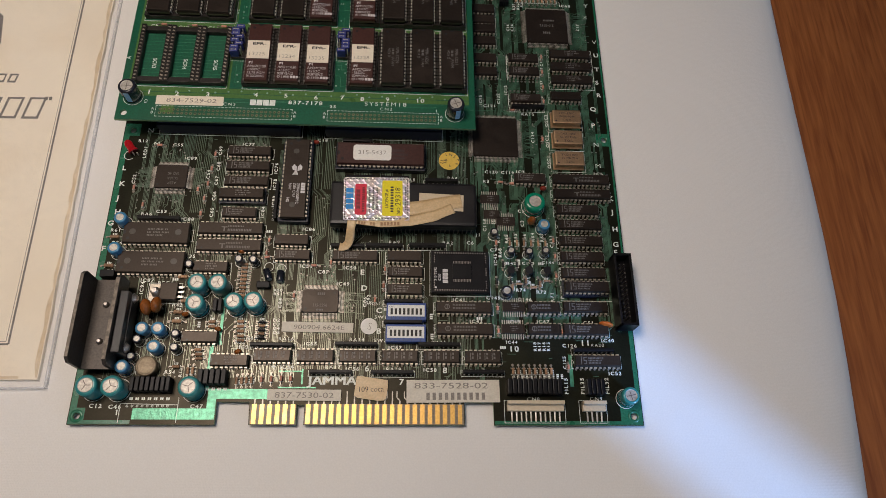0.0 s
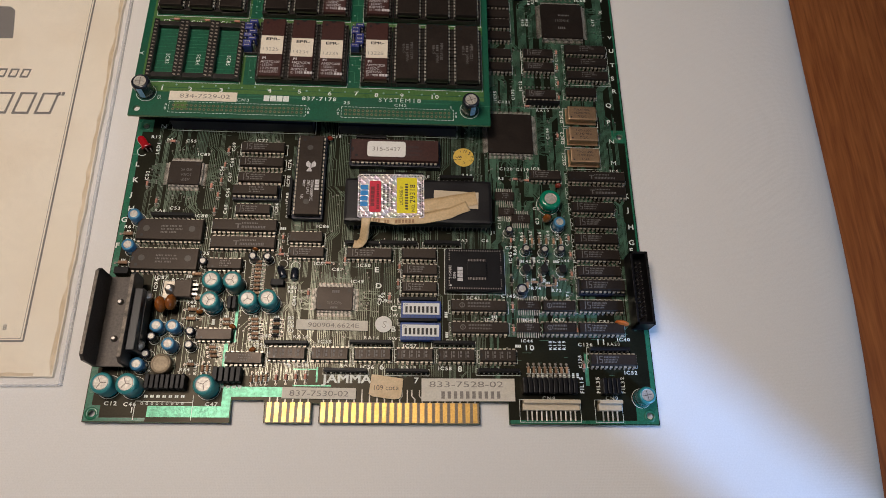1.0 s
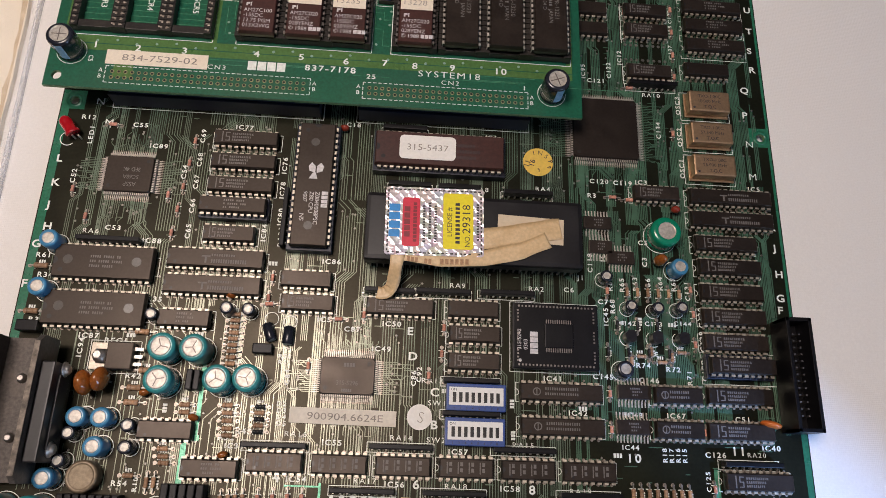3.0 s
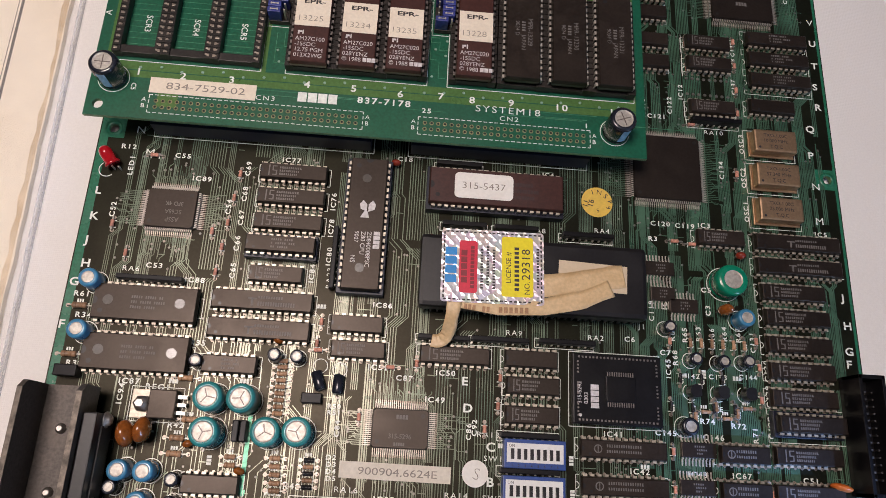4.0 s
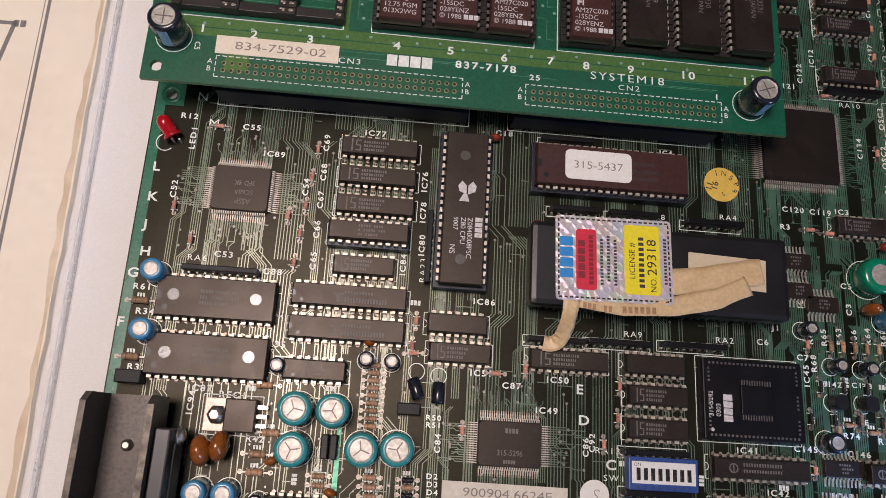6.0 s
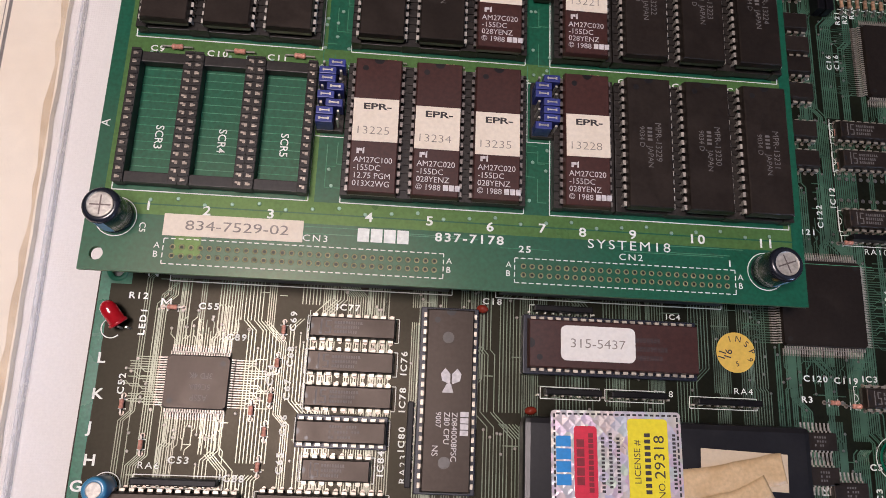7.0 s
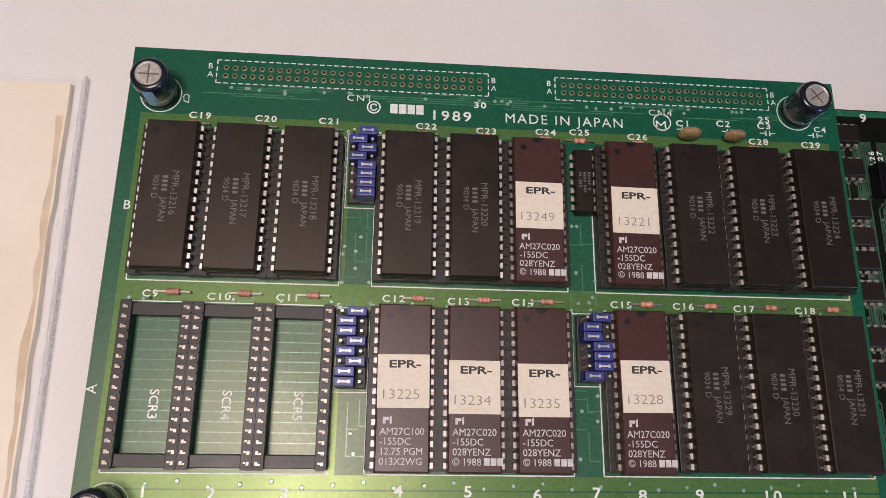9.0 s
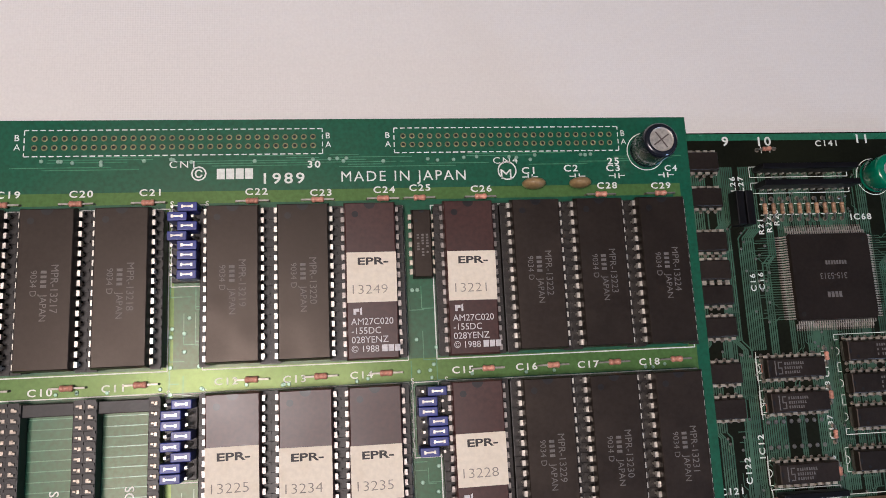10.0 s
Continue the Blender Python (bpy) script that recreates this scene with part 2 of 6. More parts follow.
def cloth_material():
    m = mat("white_cotton_cover", (0.80, 0.775, 0.75), 0.85, spec=0.2, vary=0.03, scale=1200, stain=0.10, sscale=7, stain_col=(0.66, 0.62, 0.57))
    t = m.node_tree
    n, l = t.nodes, t.links
    b = n["Principled BSDF"]
    geo = n.new("ShaderNodeNewGeometry")
    h = []
    for axis in ('X', 'Y'):
        w = n.new("ShaderNodeTexWave")
        w.wave_type, w.bands_direction = 'BANDS', axis
        w.inputs["Scale"].default_value, w.inputs["Distortion"].default_value = 420, 1.2
        l.new(geo.outputs["Position"], w.inputs["Vector"])
        h.append(w)
    add = n.new("ShaderNodeMath")
    add.operation = 'ADD'
    l.new(h[0].outputs["Fac"], add.inputs[0])
    l.new(h[1].outputs["Fac"], add.inputs[1])
    big = n.new("ShaderNodeTexNoise")
    big.inputs["Scale"].default_value, big.inputs["Detail"].default_value = 9, 3
    l.new(geo.outputs["Position"], big.inputs["Vector"])
    b1 = n.new("ShaderNodeBump")
    b1.inputs["Strength"].default_value, b1.inputs["Distance"].default_value = 0.12, 0.0003
    l.new(add.outputs[0], b1.inputs["Height"])
    b2 = n.new("ShaderNodeBump")
    b2.inputs["Strength"].default_value, b2.inputs["Distance"].default_value = 0.35, 0.012
    l.new(big.outputs["Fac"], b2.inputs["Height"])
    l.new(b1.outputs["Normal"], b2.inputs["Normal"])
    l.new(b2.outputs["Normal"], b.inputs["Normal"])
    return m


def wood_material():
    m = mat("red_brown_varnished_wood", (0.22, 0.070, 0.020), 0.35, vary=0.1, coat=0.3)
    t = m.node_tree
    n, l = t.nodes, t.links
    geo = n.new("ShaderNodeNewGeometry")
    mp = n.new("ShaderNodeMapping")
    mp.inputs["Scale"].default_value = (1.0, 0.06, 1.0)
    l.new(geo.outputs["Position"], mp.inputs["Vector"])
    g = n.new("ShaderNodeTexNoise")
    g.inputs["Scale"].default_value, g.inputs["Detail"].default_value, g.inputs["Distortion"].default_value = 420, 8, 0.3
    l.new(mp.outputs["Vector"], g.inputs["Vector"])
    r = n.new("ShaderNodeValToRGB")
    r.color_ramp.elements[0].position, r.color_ramp.elements[0].color = 0.25, (0.20, 0.055, 0.014, 1)
    r.color_ramp.elements[1].position, r.color_ramp.elements[1].color = 0.75, (0.42, 0.145, 0.040, 1)
    l.new(g.outputs["Fac"], r.inputs["Fac"])
    l.new(r.outputs["Color"], n["Principled BSDF"].inputs["Base Color"])
    return m


def hologram_material():
    m = mat("holographic_foil", (0.85, 0.85, 0.87), 0.32, metal=0.4, vary=0.05)
    t = m.node_tree
    n, l = t.nodes, t.links
    b = n["Principled BSDF"]
    geo = n.new("ShaderNodeNewGeometry")
    mp = n.new("ShaderNodeMapping")
    mp.inputs["Rotation"].default_value = (0, 0, radians(45))
    l.new(geo.outputs["Position"], mp.inputs["Vector"])
    v = n.new("ShaderNodeTexVoronoi")
    v.distance, v.inputs["Scale"].default_value, v.inputs["Randomness"].default_value = 'CHEBYCHEV', 400, 0.55
    l.new(mp.outputs["Vector"], v.inputs["Vector"])
    mx = n.new("ShaderNodeMix")
    mx.data_type = 'RGBA'
    mx.inputs["Factor"].default_value = 0.16
    mx.inputs["A"].default_value = (0.70, 0.64, 0.66, 1)
    l.new(v.outputs["Color"], mx.inputs["B"])
    l.new(mx.outputs["Result"], b.inputs["Base Color"])
    bp = n.new("ShaderNodeBump")
    bp.inputs["Strength"].default_value, bp.inputs["Distance"].default_value = 0.38, 0.0010
    l.new(v.outputs["Distance"], bp.inputs["Height"])
    l.new(bp.outputs["Normal"], b.inputs["Normal"])
    return m


M_CLOTH, M_WOOD, M_HOLO = cloth_material(), wood_material(), hologram_material()

# ---------------- building helpers (millimetres) ----------------
K = 0.001


def box(bm, x0, y0, z0, x1, y1, z1, bevel=0.0, mi=0):
    r = bmesh.ops.create_cube(bm, size=1, matrix=Matrix.Translation(((x0 + x1) / 2, (y0 + y1) / 2, (z0 + z1) / 2)) @ Matrix.Diagonal((x1 - x0, y1 - y0, z1 - z0, 1)))
    fs = {f for v in r["verts"] for f in v.link_faces}
    for f in fs:
        f.material_index = mi
    if bevel:
        es = {e for v in r["verts"] for e in v.link_edges}
        bmesh.ops.bevel(bm, geom=list(es), offset=bevel, segments=2, affect='EDGES', profile=0.6)


def ring(bm, prof, cx=0.0, cy=0.0, seg=24, mis=None, cap=True):
    """Turns a profile of (radius, height) round the vertical."""
    rows = []
    for r, z in prof:
        rows.append([bm.verts.new((cx + r * math.cos(2 * math.pi * k / seg), cy + r * math.sin(2 * math.pi * k / seg), z)) for k in range(seg)])
    for i in range(len(rows) - 1):
        for k in range(seg):
            f = bm.faces.new((rows[i][k], rows[i][(k + 1) % seg], rows[i + 1][(k + 1) % seg], rows[i + 1][k]))
            f.smooth = True
            if mis:
                f.material_index = mis[i]
    if cap:
        f = bm.faces.new(rows[-1])
        f.material_index = mis[-1] if mis else 0
        bm.faces.new(rows[0][::-1])


def prism(bm, pts, z0, z1, mi=0, side=0):
    a = [bm.verts.new((x, y, z0)) for x, y in pts]
    b = [bm.verts.new((x, y, z1)) for x, y in pts]
    bm.faces.new(b).material_index = mi
    bm.faces.new(a[::-1]).material_index = mi
    n = len(pts)
    for k in range(n):
        bm.faces.new((a[k], a[(k + 1) % n], b[(k + 1) % n], b[k])).material_index = side


def mesh(name, bm, *mats):
    bmesh.ops.scale(bm, vec=(K, K, K), verts=bm.verts)
    bmesh.ops.recalc_face_normals(bm, faces=bm.faces)
    me = bpy.data.meshes.new(name)
    bm.to_mesh(me)
    bm.free()
    for m in mats:
        me.materials.append(m)
    return me


def part(name, me, parent, loc=(0, 0, 0), rz=0.0, label=""):
    ob = new(name, me)
    ob.parent = parent
    ob.location = (loc[0] * K, loc[1] * K, loc[2] * K)
    ob.rotation_euler = (0, 0, radians(rz))
    if label:
        ob["label"] = label
    return ob


def thing(name, label, category, loc=(0, 0, 0), rz=0.0, group=""):
    ob = new(name)
    ob.empty_display_size = 0.01
    ob.location = (loc[0] * K, loc[1] * K, loc[2] * K)
    ob.rotation_euler = (0, 0, radians(rz))
    return tagged(ob, label, category, group)


GLYPHS = {}


def glyphs(s, bold, track):
    """Outline of a string at size 1, left end at 0."""
    if (s, bold, track) not in GLYPHS:
        cu = bpy.data.curves.new("type", 'FONT')
        cu.body, cu.size, cu.resolution_u, cu.offset, cu.space_character = s, 1.38, 3, bold, track
        ob = bpy.data.objects.new("type", cu)
        me = ob.to_mesh()
        GLYPHS[(s, bold, track)] = ([(v.co.x, v.co.y) for v in me.vertices], [tuple(p.vertices) for p in me.polygons])
        ob.to_mesh_clear()
        bpy.data.objects.remove(ob)
        bpy.data.curves.remove(cu)
    return GLYPHS[(s, bold, track)]


class Print:
    """Flat ink gathered into one mesh."""

    def __init__(self):
        self.v, self.f = [], []

    def text(self, s, x, y, h, rz=0, bold=0.012, centre=False, wide=1.0, z=0.0, track=1.0):
        vs, fs = glyphs(s, min(bold, 0.0) if set(s) & set("MWAVNX") else bold, track)
        if not vs:
            return
        off = -(max(a for a, _ in vs) + min(a for a, _ in vs)) / 2 if centre else 0
        c, d = math.cos(radians(rz)), math.sin(radians(rz))
        n = len(self.v)
        self.v += [(x + h * ((a + off) * wide * c - b * d), y + h * ((a + off) * wide * d + b * c), z) for a, b in vs]
        self.f += [tuple(i + n for i in f) for f in fs]

    def poly(self, pts, z=0.0):
        n = len(self.v)
        self.v += [(x, y, z) for x, y in pts]
        self.f.append(tuple(range(n, n + len(pts))))

    def bar(self, x0, y0, x1, y1, z=0.0):
        self.poly([(x0, y0), (x1, y0), (x1, y1), (x0, y1)], z)

    def blocks(self, n, x, y, h, rz=0, gap=0.25, wide=0.72, z=0.0):
        """A row of solid blocks, one for each letter."""
        c, d = math.cos(radians(rz)), math.sin(radians(rz))
        for k in range(n):
            a0, a1 = k * h * wide, k * h * wide + h * wide * (1 - gap)
            self.poly([(x + a * c - b * d, y + a * d + b * c) for a, b in ((a0, 0), (a1, 0), (a1, h), (a0, h))], z)

    def line(self, x0, y0, x1, y1, w=0.2, z=0.0):
        dx, dy = x1 - x0, y1 - y0
        L = math.hypot(dx, dy) or 1
        nx, ny = -dy / L * w / 2, dx / L * w / 2
        self.poly([(x0 - nx, y0 - ny), (x1 - nx, y1 - ny), (x1 + nx, y1 + ny), (x0 + nx, y0 + ny)], z)

    def rect(self, x0, y0, x1, y1, w=0.25, z=0.0):
        self.line(x0, y0, x1, y0, w, z), self.line(x1, y0, x1, y1, w, z), self.line(x1, y1, x0, y1, w, z), self.line(x0, y1, x0, y0, w, z)

    def dash(self, x0, y0, x1, y1, w=0.3, on=1.4, off=0.7, z=0.0):
        L = math.hypot(x1 - x0, y1 - y0)
        k = 0.0
        while k < L:
            e = min(L, k + on)
            self.line(x0 + (x1 - x0) * k / L, y0 + (y1 - y0) * k / L, x0 + (x1 - x0) * e / L, y0 + (y1 - y0) * e / L, w, z)
            k += on + off

    def circle(self, x, y, r, w=0.25, a0=0, a1=360, z=0.0, seg=28):
        for k in range(seg):
            a, b = radians(a0 + (a1 - a0) * k / seg), radians(a0 + (a1 - a0) * (k + 1) / seg)
            self.poly([(x + q * math.cos(p), y + q * math.sin(p)) for q, p in ((r - w / 2, a), (r + w / 2, a), (r + w / 2, b), (r - w / 2, b))], z)

    def disc(self, x, y, r, seg=10, z=0.0):
        self.poly([(x + r * math.cos(2 * math.pi * k / seg), y + r * math.sin(2 * math.pi * k / seg)) for k in range(seg)], z)

    def make(self, name, material, parent, loc=(0, 0, 0), rz=0.0, label="", kind=""):
        me = bpy.data.meshes.new(name)
        me.from_pydata([(x * K, y * K, z * K) for x, y, z in self.v], [], self.f)
        me.materials.append(material)
        ob = part(name, me, parent, loc, rz, label)
        if kind:
            ob["kind"] = kind
        return ob


# ---------------- the room ----------------
def slab(name, x0, y0, z0, x1, y1, z1, material, label, bevel=0.0):
    bm = bmesh.new()
    box(bm, x0 * 1000, y0 * 1000, z0 * 1000, x1 * 1000, y1 * 1000, z1 * 1000, bevel)
    return tagged(new(name, mesh(name, bm, material)), label, name.split("_")[0], kind="structure")


slab("floor", -2.2, -1.4, -0.85, 2.6, 2.8, -0.80, M_WOOD, "red-brown wooden floor of the room")
# ceiling and walls stay unseen; added to bound and bounce the light
slab("ceiling", -2.2, -1.4, 1.62, 2.6, 2.8, 1.70, M_WHITEPAINT, "unseen white ceiling added to bounce light over the table")
slab("wall_north", -2.2, 2.8, -0.80, 2.6, 2.9, 1.62, M_PLASTER, "unseen plain plaster wall added to bound the light")
slab("wall_west", -2.3, -1.4, -0.80, -2.2, 2.8, 1.62, M_PLASTER, "unseen plain plaster wall added beside the table to bound the light")
slab("wall_east", 2.6, -1.4, -0.80, 2.7, 2.8, 1.62, M_PLASTER, "unseen plain plaster wall added to bound the light")


def daylight_mask_wall():
    """Unseen south wall, added so its narrow opening cuts the daylight patch to shape."""
    bm = bmesh.new()
    x0, x1, z0, z1 = 1540, 1722, 120, 1400
    box(bm, -2200, -1300, -800, x0, -1200, 1620)
    box(bm, x1, -1300, -800, 2600, -1200, 1620)
    box(bm, x0, -1300, -800, x1, -1200, z0)
    box(bm, x0, -1300, z1, x1, -1200, 1620)
    tagged(new("wall_south", mesh("wall_south", bm, M_PLASTER)), "unseen plaster wall added with a narrow opening to shape daylight", "wall", kind="structure")


daylight_mask_wall()


def wooden_table():
    t = thing("wooden_table", "red-brown varnished wooden table under the white padded cover", "table")
    bm = bmesh.new()
    box(bm, -1300, -700, -75, 1100, 1300, -42, 4)
    part("tabletop", mesh("tabletop", bm, M_WOOD), t)
    bm = bmesh.new()
    box(bm, -35, -35, -800, 35, 35, -75, 3)
    leg = mesh("leg", bm, M_WOOD)
    for x in (-1200, 1000):
        for y in (-600, 1200):
            part("leg", leg, t, (x, y, 0))


wooden_table()


def padded_cover():
    """Cloth-covered pad with soft rounded edges, its long side slightly bowed."""
    bm = bmesh.new()
    ys = [-560 + 40 * k for k in range(41)]
    rim = [(0, 0), (-3, 5.5), (-8, 12), (-15, 17.5), (-25, 21.5), (-40, 24), (-70, 25.5), (-120, 26)]
    rows = []
    for y in ys:
        e = 446 - 0.00010 * (y - 330) ** 2 + 1.2 * math.sin(y / 55)
        row = [bm.verts.new((e - 6, y, -42)), bm.verts.new((e - 1, y, -36))]
        for dx, dz in rim:
            row.append(bm.verts.new((e + dx, y, -30 + dz + 0.25 * math.sin(y / 40 + dx / 17))))
        for x in (280, 200, 100, 0, -100, -300, -600, -900):
            row.append(bm.verts.new((x, y, -4)))
        row.append(bm.verts.new((-900, y, -42)))
        rows.append(row)
    for a, b in zip(rows, rows[1:]):
        for k in range(len(a) - 1):
            bm.faces.new((a[k], a[k + 1], b[k + 1], b[k])).smooth = True
    bm.faces.new(rows[0])
    bm.faces.new(rows[-1][::-1])
    ob = new("padded_cover", mesh("padded_cover", bm, M_CLOTH))
    tagged(ob, "smooth white cotton padded cover lying on the wooden table", "padded cover")


padded_cover()
# ---------------- kinds of component ----------------
SHARED = {}


def shared(key, build):
    if key not in SHARED:
        SHARED[key] = build()
    return SHARED[key]


def pin_mesh(drop, mid, metal=None):
    """One leg of a chip: shoulder, wide upper leg, narrow tail."""
    def build():
        bm = bmesh.new()
        box(bm, -0.72, -0.15, mid - 0.14, 0.72, 0.80, mid + 0.14)
        box(bm, -0.72, 0.52, mid - 1.25, 0.72, 0.80, mid - 0.14)
        box(bm, -0.27, 0.54, drop, 0.27, 0.78, mid - 1.25)
        return mesh("pin", bm, metal or M_PIN)
    return shared(("pin", drop, mid, metal.name if metal else ""), build)


def dip_body(L, W, z0, z1, material):
    def build():
        bm = bmesh.new()
        zm = (z0 + z1) / 2
        rows = [[bm.verts.new((sx * (L / 2 - d), sy * (W / 2 - d), z)) for sx, sy in ((-1, -1), (1, -1), (1, 1), (-1, 1))] for d, z in ((0.35, z0), (0.0, zm - 0.15), (0.0, zm + 0.15), (0.32, z1 - 0.18), (0.55, z1))]
        for a, b in zip(rows, rows[1:]):
            for k in range(4):
                bm.faces.new((a[k], a[(k + 1) % 4], b[(k + 1) % 4], b[k]))
        bm.faces.new(rows[0][::-1])
        bm.faces.new(rows[-1])
        # end notch and index dimple, as shallow glossy hollows
        n = 10
        r = min(1.5, W * 0.14)
        vs = [bm.verts.new((-L / 2 + 0.5 + r * math.sin(math.pi * k / n), r * math.cos(math.pi * k / n), z1 + 0.012)) for k in range(n + 1)]
        bm.faces.new(vs[::-1]).material_index = 1
        vs = [bm.verts.new((-L / 2 + 3.4 + 0.6 * r * math.cos(2 * math.pi * k / n), -W * 0.28 + 0.6 * r * math.sin(2 * math.pi * k / n), z1 + 0.012)) for k in range(n)]
        bm.faces.new(vs).material_index = 1
        return mesh("chip", bm, material, M_BLACK)
    return shared(("dip", L, W, z0, z1, material.name), build)


def add_pins(ob, n, W, drop, mid, pitch=2.54, metal=None):
    me = pin_mesh(drop, mid, metal)
    for k in range(n // 2):
        x = (k - (n // 2 - 1) / 2) * pitch
        for side in (0, 180):
            part("pin", me, ob, (x, W / 2 if side == 0 else -W / 2, 0), side)


def mark_bars(kind, L, W, z1):
    """Unreadable print on a chip."""
    def build():
        p = Print()
        if kind == "s":
            # upright rule, square letter shape, three rows of small type
            p.bar(-L * 0.37, -W * 0.34, -L * 0.352, W * 0.34)
            for a, b, c, d in ((-0.315, 0.245, -0.245, 0.30), (-0.315, 0.03, -0.297, 0.245), (-0.315, -0.03, -0.245, 0.03), (-0.263, -0.245, -0.245, -0.03), (-0.315, -0.30, -0.245, -0.245)):
                p.bar(L * a, W * b, L * c, W * d)
            for k, a in enumerate((0.14, -0.07, -0.28)):
                x = -L * 0.21
                while x < L * (0.10 - 0.03 * k):
                    w = 0.34 + 0.24 * ((x * 7.3) % 1.0)
                    p.bar(x, W * a, x + w, W * a + 0.85)
                    if (x * 5.7) % 1.0 < 0.5:
                        p.bar(x + w, W * a, x + w + 0.16, W * a + 0.3)
                    x += w + 0.3
        elif kind == "r":
            p.circle(-L * 0.30, 0, 1.3, 0.4), p.line(-L * 0.30, -1.2, -L * 0.30, 1.2, 0.4)
            for a, b in ((0.08, 0.26), (-0.2, -0.04)):
                x = -L * 0.2
                while x < L * 0.2:
                    p.bar(x, W * a + 0.1, x + 0.5, W * b)
                    x += 0.85
        elif kind == "t":
            p.bar(-L * 0.14, W * 0.02, -L * 0.05, W * 0.1), p.bar(-L * 0.105, -W * 0.3, -L * 0.085, W * 0.06)
            for a, b, e in ((0.06, 0.2, 0.2), (-0.3, -0.08, 0.32)):
                x = -L * 0.04
                while x < L * e:
                    p.bar(x, W * a + 0.1, x + 0.55, W * b)
                    x += 0.9
        elif kind == "o":
            for s in range(4):
                x = -L * 0.36 + s * L * 0.2
                p.bar(x, -W * 0.28, x + 0.4, W * 0.3), p.bar(x + 0.9, W * 0.1, x + 1.9, W * 0.3), p.bar(x + 0.9, -W * 0.2, x + 1.9, 0)
        else:
            hh, k = min(1.15, 0.14 * W), 0
            for row, e in ((1.25, 0.16), (-0.35, 0.2), (-1.95, 0.1)):
                x = -L * 0.13
                while x < L * e:
                    k += 1
                    if k % 6:
                        p.bar(x, hh * row, x + 0.5, hh * (row + 0.85))
                    x += 0.8
        me = bpy.data.meshes.new("marking")
        me.from_pydata([(x * K, y * K, (z1 + 0.02) * K) for x, y, _ in p.v], [], p.f)
        me.materials.append(M_SILKDIM)
        return me
    return shared(("mark", kind, L, W, z1), build)


def dip(board, x, y, n, kind="s", rz=0, L=None, W=6.4, raised=0.0, label=""):
    """A soldered dual in-line chip with its own legs and print."""
    L = L or {8: 9.6, 14: 19.2, 16: 19.6, 18: 22.6, 20: 25.6, 24: 31.5, 28: 36.2, 40: 51.8}[n]
    z0, z1 = 0.6 + raised, 4.3 + raised
    ob = part("chip", dip_body(L, W, z0, z1, M_CHIP), board, (x, y, 0), rz, label)
    add_pins(ob, n, W, 0.0, 2.4 + raised, metal=M_TANPIN)
    if kind:
        part("marking", mark_bars(kind, L, W, z1), ob)
    if board is main and rz == 0:
        for s in (-1, 1):
            e = x + s * (L / 2 + 1.0)
            for k in range(n // 2):
                pads.disc(x + (k - (n // 2 - 1) / 2) * 2.54, y + s * (W / 2 + 0.75), 0.66, 10)
            ink.line(e, y - 3.6, e, y + 3.6, 0.24), ink.line(e, y + 3.6, e - s * 1.2, y + 3.6, 0.24), ink.line(e, y - 3.6, e - s * 1.2, y - 3.6, 0.24)
        ink.circle(x - L / 2 - 1.0, y, 1.2, 0.24, -90, 90, seg=8)
    if raised:
        part("chip_socket", socket_mesh(L + 0.8, W + 3.0, raised), board, (x, y, 0), rz)
    return ob


def socket_mesh(L, W, h):
    def build():
        bm = bmesh.new()
        box(bm, -L / 2, -W / 2, 0.2, L / 2, W / 2, h + 0.4, 0.25)
        return mesh("chip_socket", bm, M_NAVY)
    return shared(("sock", L, W, h), build)


def soic(board, x, y, n, L, W=5.3, rz=0):
    """A small surface-mounted chip with gull-wing leads."""
    def build():
        bm = bmesh.new()
        box(bm, -L / 2, -W / 2, 0.1, L / 2, W / 2, 1.9, 0.25)
        return mesh("small_chip", bm, M_CHIP)
    ob = part("small_chip", shared(("soic", L, W), build), board, (x, y, 0), rz)

    def leads():
        bm = bmesh.new()
        for k in range(n // 2):
            a = (k - (n // 2 - 1) / 2) * 1.27
            for s in (-1, 1):
                y0, y1 = sorted((s * W / 2, s * (W / 2 + 0.6)))
                box(bm, a - 0.22, y0, 0.6, a + 0.22, y1, 0.85)
                y0, y1 = sorted((s * (W / 2 + 0.5), s * (W / 2 + 1.5)))
                box(bm, a - 0.22, y0, 0.04, a + 0.22, y1, 0.3)
                y0, y1 = sorted((s * (W / 2 + 0.6), s * (W / 2 + 2.9)))
                box(bm, a - 0.26, y0, 0.0, a + 0.26, y1, 0.08)
        return mesh("lead_fringe", bm, M_LEAD)
    part("lead_fringe", shared(("soicl", n, W), leads), ob)["kind"] = "stuff"
    part("marking", mark_bars("x", L, W, 1.9), ob)


